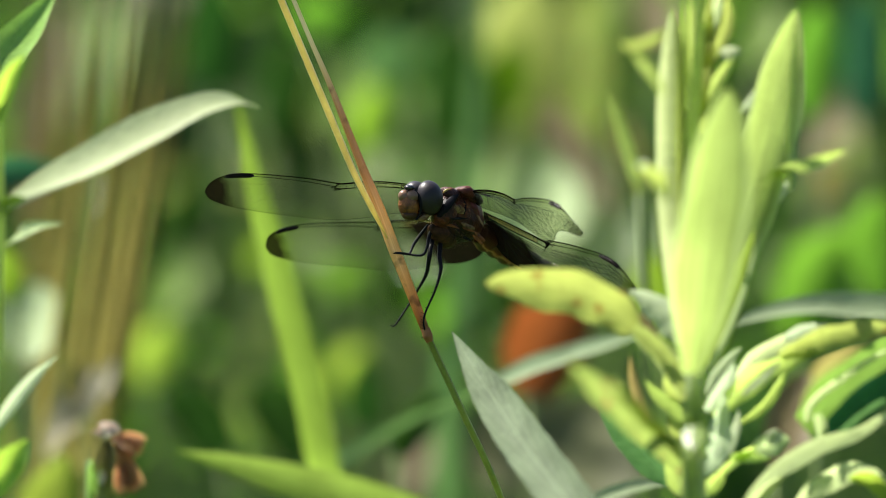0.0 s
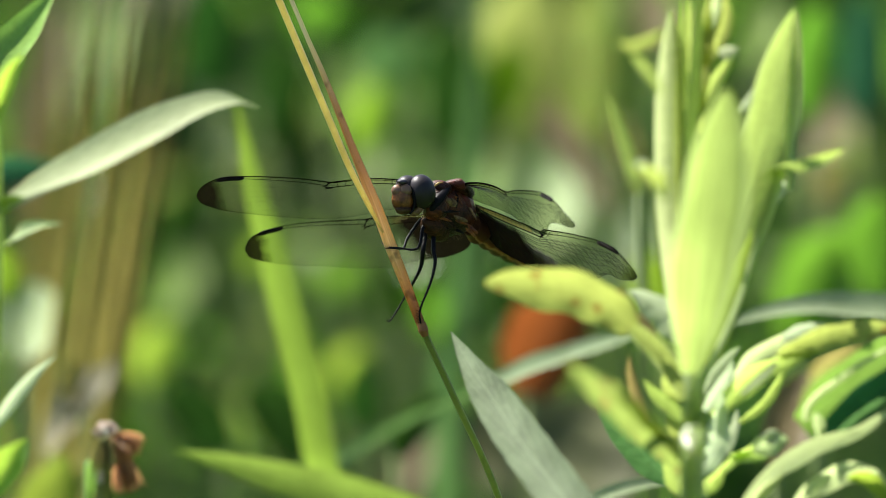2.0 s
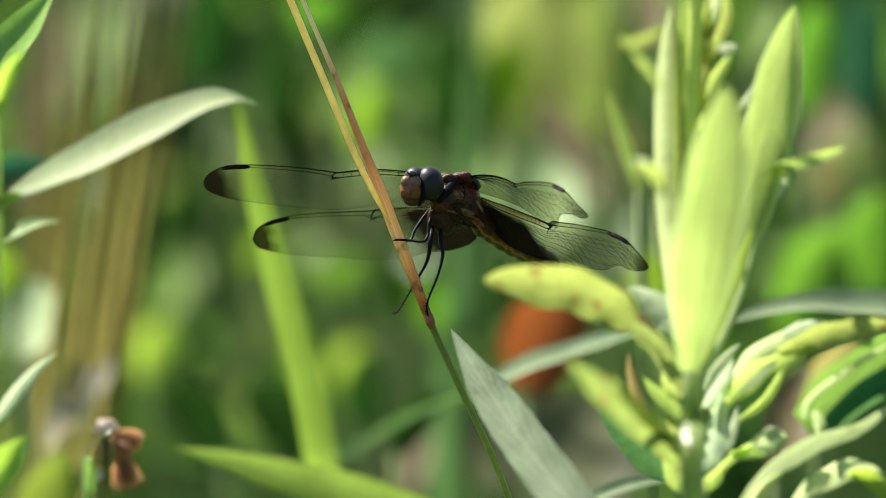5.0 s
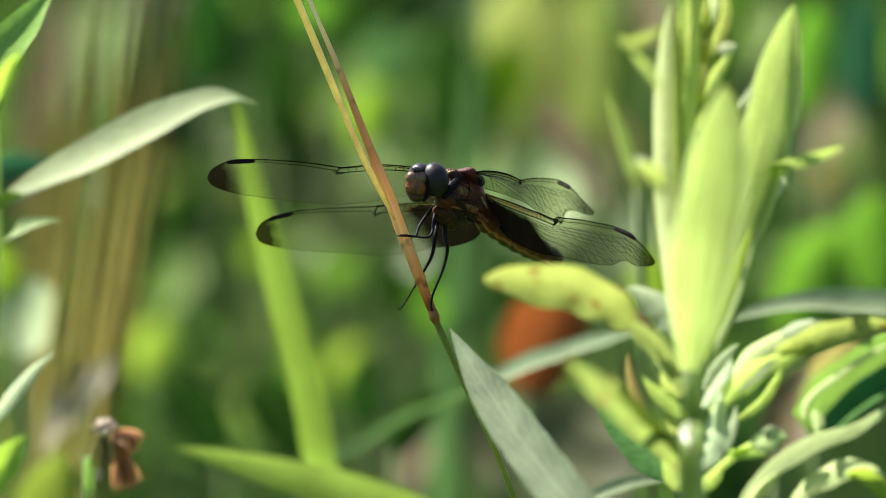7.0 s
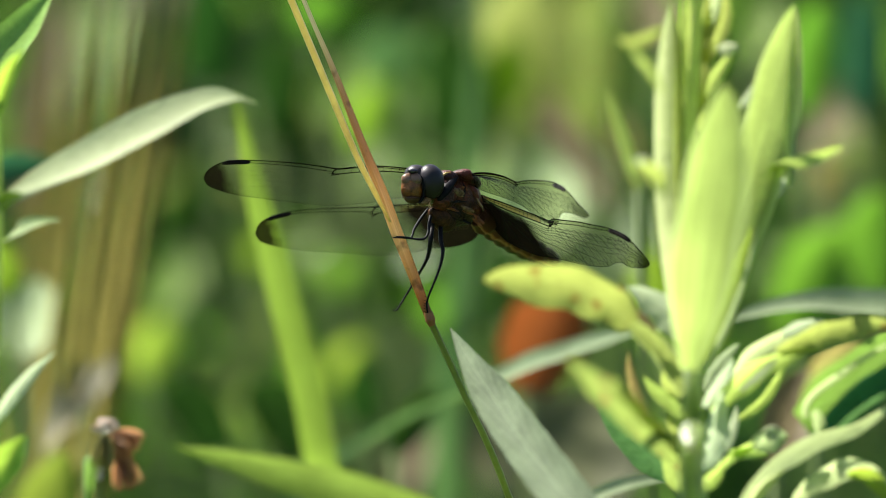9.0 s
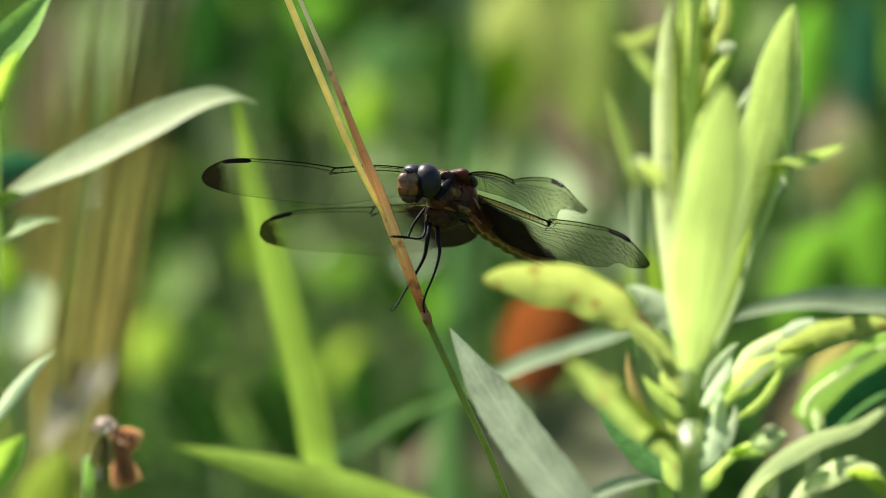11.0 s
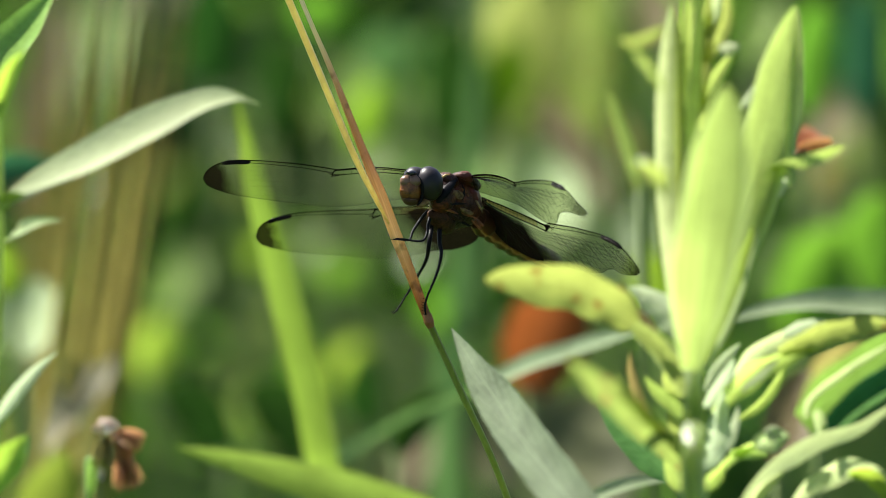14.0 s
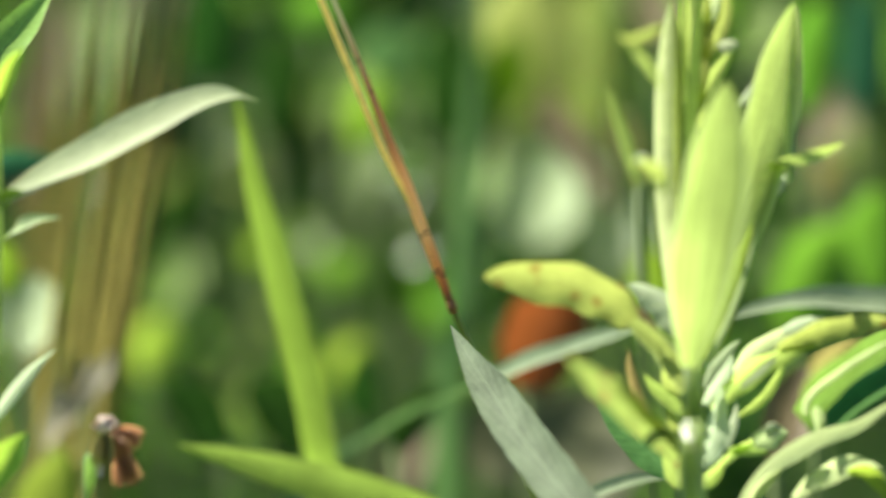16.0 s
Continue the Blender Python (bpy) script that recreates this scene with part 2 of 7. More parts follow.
def along_material(name, stops):
    """A dry sheath whose colour runs along its length, with fine fibres and dark flecks."""
    m, nt, out = mat_base(name)
    tc = nt.nodes.new("ShaderNodeTexCoord")
    sep = nt.nodes.new("ShaderNodeSeparateXYZ")
    nt.links.new(tc.outputs["UV"], sep.inputs[0])
    mp = nt.nodes.new("ShaderNodeMapping")
    mp.inputs["Scale"].default_value = (3, 22, 1)
    nt.links.new(tc.outputs["UV"], mp.inputs["Vector"])
    fib = node(nt, "ShaderNodeTexNoise", Scale=1.0, Detail=4.0)
    nt.links.new(mp.outputs[0], fib.inputs["Vector"])
    fl = node(nt, "ShaderNodeTexNoise", Scale=190.0, Detail=3.0)
    nt.links.new(tc.outputs["Object"], fl.inputs["Vector"])
    c = ramp(nt, math_node(nt, "ADD", sep.outputs["X"], math_node(nt, "MULTIPLY", math_node(nt, "SUBTRACT", fl.outputs["Fac"], 0.5), 0.08)), stops)
    c = mixc(nt, 0.72, c, ramp(nt, fib.outputs["Fac"], [(0.3, (0.60, 0.50, 0.36)), (0.7, (1, 1, 1))]), "MULTIPLY")
    c = mixc(nt, ramp(nt, fl.outputs["Fac"], [(0.64, (0, 0, 0)), (0.72, (0.8, 0.8, 0.8))]), c, (0.10, 0.035, 0.012))
    d = node(nt, "ShaderNodeBsdfDiffuse")
    t = node(nt, "ShaderNodeBsdfTranslucent")
    g = node(nt, "ShaderNodeBsdfGlossy", Roughness=0.4)
    bp = node(nt, "ShaderNodeBump", Strength=0.4, Distance=0.0003)
    nt.links.new(fib.outputs["Fac"], bp.inputs["Height"])
    for q in (d, t):
        nt.links.new(c, q.inputs["Color"])
    for q in (d, t, g):
        nt.links.new(bp.outputs["Normal"], q.inputs["Normal"])
    mx = node(nt, "ShaderNodeMixShader", Fac=0.66)
    nt.links.new(d.outputs[0], mx.inputs[1])
    nt.links.new(t.outputs[0], mx.inputs[2])
    mx2 = node(nt, "ShaderNodeMixShader", Fac=0.04)
    nt.links.new(mx.outputs[0], mx2.inputs[1])
    nt.links.new(g.outputs[0], mx2.inputs[2])
    nt.links.new(mx2.outputs[0], out.inputs["Surface"])
    return m


LIME = leaf_material("lime_leaf", (0.16, 0.30, 0.04), (0.44, 0.64, 0.07), share=0.55)
YOUNG = leaf_material("young_lime_leaf", (0.22, 0.31, 0.065), (0.48, 0.59, 0.13), share=0.55)
YOUNG_GREEN = leaf_material("young_green_leaf", (0.17, 0.27, 0.055), (0.38, 0.50, 0.10), share=0.55, gloss=0.01)
YELLOW_LEAF = leaf_material("yellow_green_leaf", (0.22, 0.31, 0.075), (0.335, 0.42, 0.10), share=0.66, rib=0.3, veins=0.0, streaks=0.7, margin=0.7)
SPOTTED = leaf_material("spotted_yellow_leaf", (0.22, 0.32, 0.07), (0.41, 0.51, 0.11), share=0.56, spots=(0.30, 0.26, 0.05))
PALE = leaf_material("pale_downy_leaf", (0.47, 0.56, 0.31), (0.52, 0.63, 0.27), share=0.35, gloss=0.02, rough=0.5, blotch=0.2)
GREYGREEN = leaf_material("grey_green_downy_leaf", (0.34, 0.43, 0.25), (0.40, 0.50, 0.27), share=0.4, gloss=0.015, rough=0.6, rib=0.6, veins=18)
DOWNY = leaf_material("ribbed_downy_leaf", (0.25, 0.32, 0.20), (0.30, 0.39, 0.22), share=0.4, gloss=0.015, rough=0.6, rib=0.85, veins=11, blotch=0.4, streaks=0.15)
WAXY = leaf_material("waxy_leaf", (0.22, 0.34, 0.12), (0.28, 0.44, 0.10), share=0.35, rough=0.34, gloss=0.13)
# whitish leaf colour standing for sun highlights on the young leaves
SUN_WHITE = leaf_material("sun_white_leaf", (0.43, 0.50, 0.33), (0.46, 0.54, 0.32), share=0.5, gloss=0.02, blotch=0.2, veins=0.0)
PALE_LIME = leaf_material("pale_lime_leaf", (0.36, 0.47, 0.19), (0.60, 0.72, 0.32), share=0.6, veins=0.0, rib=0.1, streaks=0.3)
MID = leaf_material("mid_green_leaf", (0.065, 0.165, 0.022), (0.20, 0.43, 0.035), share=0.5, gloss=0.008)
# very dark green, also used where leaves stand for shade
DEEP = leaf_material("shade_green_leaf", (0.012, 0.036, 0.008), (0.026, 0.080, 0.010), share=0.4, gloss=0.006)
FRESH = leaf_material("fresh_green_leaf", (0.12, 0.26, 0.028), (0.33, 0.58, 0.045), share=0.55, gloss=0.008)
LOW_GREEN = leaf_material("soft_green_leaf", (0.12, 0.21, 0.04), (0.25, 0.39, 0.06), share=0.55, gloss=0.01)
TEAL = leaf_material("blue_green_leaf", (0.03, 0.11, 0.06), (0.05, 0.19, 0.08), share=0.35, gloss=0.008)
DULL = leaf_material("dull_green_leaf", (0.075, 0.165, 0.06), (0.14, 0.28, 0.08), share=0.4, gloss=0.008)
BLADE = leaf_material("grass_blade", (0.11, 0.195, 0.03), (0.27, 0.40, 0.05), share=0.5, gloss=0.008, veins=0.0, streaks=0.3)
OLD_LIME = leaf_material("aging_lime_leaf", (0.13, 0.19, 0.045), (0.27, 0.35, 0.075), share=0.5, gloss=0.01, spots=(0.22, 0.14, 0.05))
OLIVE = leaf_material("dull_olive_leaf", (0.15, 0.16, 0.085), (0.16, 0.175, 0.075), share=0.4, gloss=0.01)
STRAW = leaf_material("straw_leaf", (0.40, 0.32, 0.12), (0.54, 0.44, 0.14), share=0.5, veins=0.0, rib=0.1, streaks=0.5)
RUST = leaf_material("rust_red_leaf", (0.17, 0.042, 0.014), (0.25, 0.058, 0.016), share=0.45, gloss=0.03)
TAN = leaf_material("dry_tan_leaf", (0.21, 0.17, 0.085), (0.22, 0.175, 0.075), share=0.4, gloss=0.02)
GREYTAN = leaf_material("bleached_dead_leaf", (0.46, 0.42, 0.29), (0.42, 0.40, 0.24), share=0.4, gloss=0.01)
# lighter green whose paleness stands for sun on the leaf
SHEEN = leaf_material("sun_tinted_leaf", (0.24, 0.38, 0.09), (0.26, 0.44, 0.07), share=0.35, gloss=0.02)
STALK = leaf_material("green_stalk", (0.38, 0.52, 0.18), (0.52, 0.68, 0.26), share=0.7, veins=0.0, rib=0.0, gloss=0.012)
WEED_STALK = solid_material("weed_stalk", [(0.3, (0.10, 0.16, 0.04)), (0.7, (0.2, 0.26, 0.07))], 60, rough=0.6, stretch=(3, 3, 0.4))
REED = leaf_material("straw_reed", (0.26, 0.215, 0.07), (0.38, 0.32, 0.09), share=0.5, veins=0.0, rib=0.0, streaks=0.5, gloss=0.015)
SOIL = solid_material("dark_soil", [(0.3, (0.02, 0.02, 0.01)), (0.5, (0.035, 0.055, 0.016)), (0.75, (0.05, 0.095, 0.022))], 9, rough=0.9, spec=0.1, bump=1.0)


# ---- builders ----
def smooth(points, n):
    """n + 1 points along a curve that passes through the given ones."""
    p = [Vector(q) for q in points]
    if len(p) == 2:
        return [p[0].lerp(p[1], i / n) for i in range(n + 1)]
    p = [p[0] * 2 - p[1], *p, p[-1] * 2 - p[-2]]
    spans = len(p) - 3
    res = []
    for i in range(n + 1):
        s = min(i / n * spans, spans - 1e-6)
        k, t = int(s), s - int(s)
        a, b, c, d = p[k:k + 4]
        res.append(0.5 * ((2 * b) + (c - a) * t + (2 * a - 5 * b + 4 * c - d) * t * t + (3 * b - a - 3 * c + d) * t ** 3))
    return res


PROFILE = {
    "broad": lambda t: min(1.0, 0.12 + 2.0 * t) ** 0.9 * max(0.0, 1 - max(0.0, (t - 0.5) / 0.5) ** 2.6) ** 0.62,
    "lance": lambda t: max(0.02, math.sin(math.pi * min(1, 0.06 + 0.94 * t) ** 0.85)) ** 0.9,
    "oval": lambda t: max(0.02, math.sin(math.pi * min(1, 0.10 + 0.90 * t) ** 1.05)) ** 0.62,
    "blade": lambda t: max(0.03, min(1.0, 0.55 + 1.8 * t) * (1 - t ** 3.2)),
    "upright": lambda t: min(1.0, 0.25 + 2.2 * t) * max(0.0, 1 - max(0.0, (t - 0.42) / 0.58) ** 2.0) ** 0.8,
    "strap": lambda t: max(0.05, min(1.0, 0.75 + t) * (1 - t ** 9)),
}


def leaf_mesh(name, points, width, face, shape="lance", cup=0.18, twist=0.0, n=22, m=6, wave=0.03, seed=1, teeth=0.0):
    rnd = random.Random(seed)
    ph = rnd.random() * 6
    line = smooth(points, n)
    face = Vector(face).normalized()
    bm = bmesh.new()
    uv = bm.loops.layers.uv.new("UVMap")
    rows, coords = [], {}
    for i, c in enumerate(line):
        t = i / n
        tang = (line[min(i + 1, n)] - line[max(i - 1, 0)]).normalized()
        side = tang.cross(face)
        side = side.normalized() if side.length > 1e-6 else Vector((1, 0, 0))
        if twist:
            side = Matrix.Rotation(radians(twist) * t, 3, tang) @ side
        nor = side.cross(tang)
        w = width * 0.5 * PROFILE[shape](t)
        row = []
        for j in range(m + 1):
            s = 2 * j / m - 1
            edge = 1 + wave * math.sin(t * 17 + ph + (2 if s > 0 else 0)) * abs(s) + teeth * (t * 13 % 1 - 0.5) * abs(s) ** 3
            v = bm.verts.new(c + side * (w * s * edge) + nor * (w * (cup * (s * s - 0.4) * 2 + wave * 0.8 * abs(s) * math.sin(t * 23 + ph * 2 + s))))
            coords[v] = (j / m, t)
            row.append(v)
        rows.append(row)
    for a, b in zip(rows, rows[1:]):
        for j in range(m):
            f = bm.faces.new((a[j], a[j + 1], b[j + 1], b[j]))
            f.smooth = True
            for lp in f.loops:
                lp[uv].uv = coords[lp.vert]
    me = bpy.data.meshes.new(name)
    bm.to_mesh(me)
    bm.free()
    return me


def tube_into(bm, line, radii, sides=8, uv=None, flat=1.0):
    """A closed tube along a line with a radius for each point."""
    rows = []
    up = Vector((0.0, -1.0, 0.15)).normalized()
    n = len(line) - 1
    for i, c in enumerate(line):
        tang = (line[min(i + 1, n)] - line[max(i - 1, 0)]).normalized()
        side = tang.cross(up)
        side = side.normalized() if side.length > 1e-4 else Vector((1, 0, 0))
        nor = side.cross(tang)
        rows.append([bm.verts.new(c + (side * math.cos(2 * math.pi * k / sides) + nor * (flat * math.sin(2 * math.pi * k / sides))) * radii[i]) for k in range(sides)])
    for i, (a, b) in enumerate(zip(rows, rows[1:])):
        for k in range(sides):
            f = bm.faces.new((a[k], a[(k + 1) % sides], b[(k + 1) % sides], b[k]))
            f.smooth = True
            if uv:
                for lp, (uu, vv) in zip(f.loops, ((i, k), (i, k + 1), (i + 1, k + 1), (i + 1, k))):
                    lp[uv].uv = (uu / n, vv / sides)
    bm.faces.new(rows[0][::-1])
    bm.faces.new(rows[-1])


def ball_into(bm, centre, axes, radii, seg=16, rings=10, uv=None):
    """An ellipsoid; axes are three directions, radii its half sizes along them."""
    ax = [Vector(a).normalized() for a in axes]
    c = Vector(centre)
    rows = []
    for i in range(rings + 1):
        th = math.pi * i / rings
        row = []
        for k in range(seg):
            ph = 2 * math.pi * k / seg
            v = (math.cos(th), math.sin(th) * math.cos(ph), math.sin(th) * math.sin(ph))
            row.append(c + sum((ax[q] * (radii[q] * v[q]) for q in range(3)), Vector()))
            if i in (0, rings):
                break
        rows.append([bm.verts.new(p) for p in row])
    for i in range(rings):
        a, b = rows[i], rows[i + 1]
        for k in range(seg):
            q = [a[k % len(a)], a[(k + 1) % len(a)], b[(k + 1) % len(b)], b[k % len(b)]]
            u4 = [(i, k), (i, k + 1), (i + 1, k + 1), (i + 1, k)]
            if len(a) == 1:
                q, u4 = [q[0], q[2], q[3]], [u4[0], u4[2], u4[3]]
            elif len(b) == 1:
                q, u4 = q[:3], u4[:3]
            f = bm.faces.new(q)
            f.smooth = True
            if uv:
                for lp, (uu, vv) in zip(f.loops, u4):
                    lp[uv].uv = (uu / rings, vv / seg)


def part(name, data, material, parent, label=""):
    """One mesh object, from a bmesh or a mesh, under a thing or a part."""
    if isinstance(data, bmesh.types.BMesh):
        me = bpy.data.meshes.new(name)
        data.to_mesh(me)
        data.free()
    else:
        me = data
    if not me.materials:
        me.materials.append(material)
    ob = new(name, me)
    ob.parent = parent
    if label:
        tagged(ob, label)
    return ob


def thing(name, at, label, category, group="", kind=""):
    ob = new(name)
    ob.location = at
    ob.empty_display_size = 0.02
    return tagged(ob, label, category, group, kind)


LEAF_SEED = [10]


def leaf(plant, points, width, material, face=(0, -1, 0.25), shape="lance", cup=0.18, twist=0.0, n=22, m=6, label="", name="leaf", wave=0.03, teeth=0.0):
    """A leaf of a plant; its points are places in the world."""
    LEAF_SEED[0] += 1
    o = Vector(plant.location)
    me = leaf_mesh(name, [Vector(p) - o for p in points], width, face, shape, cup, twist, n, m, wave, LEAF_SEED[0], teeth)
    return part(name, me, material, plant, label)


def stalk(plant, points, r0, r1, material, name="stem", n=24, label=""):
    o = Vector(plant.location)
    bm = bmesh.new()
    line = smooth([Vector(p) - o for p in points], n)
    tube_into(bm, line, [r0 + (r1 - r0) * i / n for i in range(n + 1)], 8, bm.loops.layers.uv.new("UVMap"))
    return part(name, bm, material, plant, label)


# ---- the ground ----
def ground():
    bm = bmesh.new()
    n = 40
    xs = [math.copysign(abs(k / n * 2 - 1) ** 3 * 150, k / n * 2 - 1) for k in range(n + 1)]
    grid = [[bm.verts.new((x, y, noise.noise(Vector((x * 1.3, y * 1.3, 0))) * 0.02 if abs(x) + abs(y) < 20 else 0)) for x in xs] for y in xs]
    for i in range(n):
        for j in range(n):
            bm.faces.new((grid[i][j], grid[i][j + 1], grid[i + 1][j + 1], grid[i + 1][j])).smooth = True
    ob = part("ground", bm, SOIL, None)
    tagged(ob, "dark earthy meadow ground under the weeds", "ground", kind="structure")


def grass_mesh(name, count, box, heights, seed, keep=None):
    rnd = random.Random(seed)
    verts, faces, uvs = [], [], []
    while count:
        if box:
            x, y = rnd.uniform(box[0], box[1]), rnd.uniform(box[2], box[3])
        else:
            x, y = rnd.gauss(0, 2.1), rnd.gauss(0.9, 2.4)
        h = rnd.uniform(*heights)
        if keep and not keep(x, y):
            continue
        count -= 1
        a = rnd.uniform(0, 6.283)
        lean = rnd.uniform(0.1, 0.6) * h
        w = rnd.uniform(0.0018, 0.005)
        sx, sy = -math.sin(a), math.cos(a)
        b = len(verts)
        for i in range(5):
            t = i / 4
            px, py, pz = x + math.cos(a) * lean * t * t, y + math.sin(a) * lean * t * t, h * (t - 0.25 * t * t) - 0.01
            ww = w * (1 - t ** 2.2) + 0.0002
            verts += [(px - sx * ww, py - sy * ww, pz), (px + sx * ww, py + sy * ww, pz)]
        for i in range(4):
            faces.append((b + 2 * i, b + 2 * i + 1, b + 2 * i + 3, b + 2 * i + 2))
    me = bpy.data.meshes.new(name)
    me.from_pydata(verts, [], faces)
    me.update()
    return me


def meadow_grass():
    near = grass_mesh("grass", 9000, (-1.2, 1.2, 0.5, 5.5), (0.10, 0.32), 5)
    ob = part("grass", near, MID, None)
    tagged(ob, "short green meadow grass growing between the weeds", "grass", kind="stuff")
    wide = grass_mesh("grass", 52000, None, (0.08, 0.26), 6, lambda x, y: not (abs(x) < 1.2 and 0.5 < y < 5.5))
    ob = part("grass", wide, MID, None)
    tagged(ob, "low green grass of the surrounding meadow", "grass", kind="stuff")


# ---- the weeds that fill the distance, out of focus ----
def weed(name, at, height, count, size, mats, seed, label, group=""):
    rnd = random.Random(seed)
    w = thing(name, at, label, "weed", group)
    bend = Vector((rnd.uniform(-0.05, 0.05), rnd.uniform(-0.05, 0.05), 0))
    base = Vector(at)
    pts = [base + Vector((0, 0, -0.01)), base + bend * 0.3 + Vector((0, 0, height * 0.5)), base + bend + Vector((0, 0, height))]
    stalk(w, pts, 0.0024, 0.0010, WEED_STALK, n=10)
    line = smooth(pts, 40)
    for i in range(count):
        t = 0.15 + 0.85 * (i + rnd.random()) / count
        c = line[int(t * 40)]
        a = i * 2.4 + rnd.uniform(-0.4, 0.4)
        out = Vector((math.cos(a), math.sin(a), 0))
        ln = size * rnd.uniform(0.7, 1.3) * (1.15 - 0.5 * t)
        rise = rnd.uniform(0.1, 0.9)
        tip = c + out * ln * 0.9 + Vector((0, 0, ln * (rise - 0.35)))
        mid = c + out * ln * 0.5 + Vector((0, 0, ln * rise * 0.45))
        leaf(w, [c, mid, tip], ln * rnd.uniform(0.22, 0.42), rnd.choice(mats), face=(out.x * -0.3, out.y * -0.3, 1), shape=rnd.choice(["lance", "oval"]), n=8, m=4, cup=0.25)
    return w


def backdrop_weeds():
    rnd = random.Random(21)
    # near-black and pale leaf tints put shade and sunny spots into the weeds
    kinds = [
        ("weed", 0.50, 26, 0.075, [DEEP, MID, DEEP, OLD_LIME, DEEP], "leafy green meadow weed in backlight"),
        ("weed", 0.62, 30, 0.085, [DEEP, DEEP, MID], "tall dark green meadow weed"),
        ("weed", 0.42, 24, 0.095, [DEEP, MID, DEEP, SHEEN, DEEP], "green broad-leaved meadow weed with some leaves tinted pale for sun"),
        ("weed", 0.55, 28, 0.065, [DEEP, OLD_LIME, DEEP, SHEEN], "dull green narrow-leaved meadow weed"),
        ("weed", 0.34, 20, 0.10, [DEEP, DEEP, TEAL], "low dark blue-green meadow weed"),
    ]
    proto = []
    for k, (nm, h, c, s, mats, lab) in enumerate(kinds):
        proto.append(weed(nm, (-0.6 + 0.3 * k, 3.2 + 0.1 * k, 0), h, c, s, mats, 40 + k, lab, "meadow weeds"))
    for k in range(120):
        y = 0.86 + 3.3 * (k / 120) ** 1.2 + rnd.uniform(-0.05, 0.05)
        half = (1.5 + y) * 0.0523 + 0.16
        x = rnd.uniform(-half, half)
        copy_thing(rnd.choice(proto), pose(x, y, 0, rnd.uniform(-6, 6), rnd.uniform(-6, 6), rnd.uniform(0, 360)))
    # the same weeds go on to both sides and round behind
    placed = 0
    while placed < 95:
        x, y = rnd.uniform(-1.7, 1.7), rnd.uniform(-1.9, 3.6)
        half = max(1.5 + y, 0.3) * 0.0523
        if abs(x) < half + 0.30 or (y > 0.8 and x < 0 and abs(x) < half + 0.45):
            continue
        placed += 1
        copy_thing(rnd.choice(proto), pose(x, y, 0, rnd.uniform(-6, 6), rnd.uniform(-6, 6), rnd.uniform(0, 360)))


# ---- the near plants ----
def leafy_shoot():
    """The tall backlit shoot beside the perch."""
    base = (0.0452, -0.105, 0)
    s = thing("leafy_shoot", base, "tall backlit yellow-green leafy shoot with upright leaves", "plant")
    stalk(s, [base, (0.0442, -0.1080, 0.25), (0.04118, -0.11000, 0.51651), (0.04171, -0.09068, 0.52200), (0.04129, -0.09068, 0.53163), (0.04126, -0.09068, 0.53739), (0.04161, -0.09068, 0.54219), (0.04102, -0.08348, 0.54946), (0.04047, -0.07388, 0.56216), (0.04103, -0.06848, 0.57570), (0.04199, -0.06908, 0.59025), (0.04285, -0.06968, 0.60473), (0.04320, -0.06968, 0.61047)], 0.0024, 0.0007, STALK, n=60)
    # the pair of broad upright leaves, one behind the other
    leaf(s, [(0.04084, -0.09707, 0.54676), (0.04127, -0.10907, 0.55802), (0.04259, -0.12107, 0.57237), (0.04423, -0.12527, 0.58424), (0.04519, -0.12767, 0.59342), (0.04548, -0.12887, 0.59978)], 0.01096, YELLOW_LEAF, face=(-0.05, -1, -0.1), shape="upright", n=34, m=12, cup=0.14, wave=0.05)
    leaf(s, [(0.04326, -0.06690, 0.54246), (0.04700, -0.06450, 0.55369), (0.05055, -0.06210, 0.56542), (0.05340, -0.06090, 0.57590), (0.05585, -0.06030, 0.58501), (0.05723, -0.06030, 0.59274), (0.05803, -0.06090, 0.59766), (0.05928, -0.06210, 0.60286)], 0.00932, YELLOW_LEAF, face=(0.08, -1, -0.1), shape="upright", n=36, m=12, cup=0.22, wave=0.05)
    leaf(s, [(0.05844, -0.06250, 0.57180), (0.05847, -0.06250, 0.58149), (0.05877, -0.06250, 0.59212), (0.05901, -0.06250, 0.59935)], 0.00186, PALE_LIME, face=(0.2, -1, -0.3), shape="blade", n=20, cup=0.3)
    # shade and lit edge of the back leaf, put in as two coloured strips
    leaf(s, [(0.04414, -0.06928, 0.54291), (0.04623, -0.06868, 0.54814), (0.04850, -0.06808, 0.55434), (0.05078, -0.06748, 0.56083), (0.05208, -0.06748, 0.56587)], 0.00481, LOW_GREEN, face=(0.5, -1, 0.3), shape="blade", n=22, cup=0.2, label="darker green strip for the shaded part of the leaf")
    leaf(s, [(0.04406, -0.07200, 0.54187), (0.04632, -0.07200, 0.54672), (0.04877, -0.07200, 0.55234), (0.05101, -0.07200, 0.55892), (0.05287, -0.07200, 0.56665)], 0.00129, PALE, face=(0.3, -1, -0.3), shape="blade", n=20, cup=0.3, label="pale strip for the sunlit leaf edge")
    leaf(s, [(0.05257, -0.05400, 0.56568), (0.05467, -0.05400, 0.56841), (0.05715, -0.05400, 0.57076), (0.05907, -0.05400, 0.57212)], 0.00318, SUN_WHITE, face=(0.2, -1, -0.35), shape="lance", n=14, cup=0.3)
    leaf(s, [(0.04991, -0.06600, 0.58591), (0.05105, -0.06600, 0.58736), (0.05217, -0.06600, 0.58977)], 0.00148, SUN_WHITE, face=(0.2, -1, -0.35), n=10, cup=0.3)
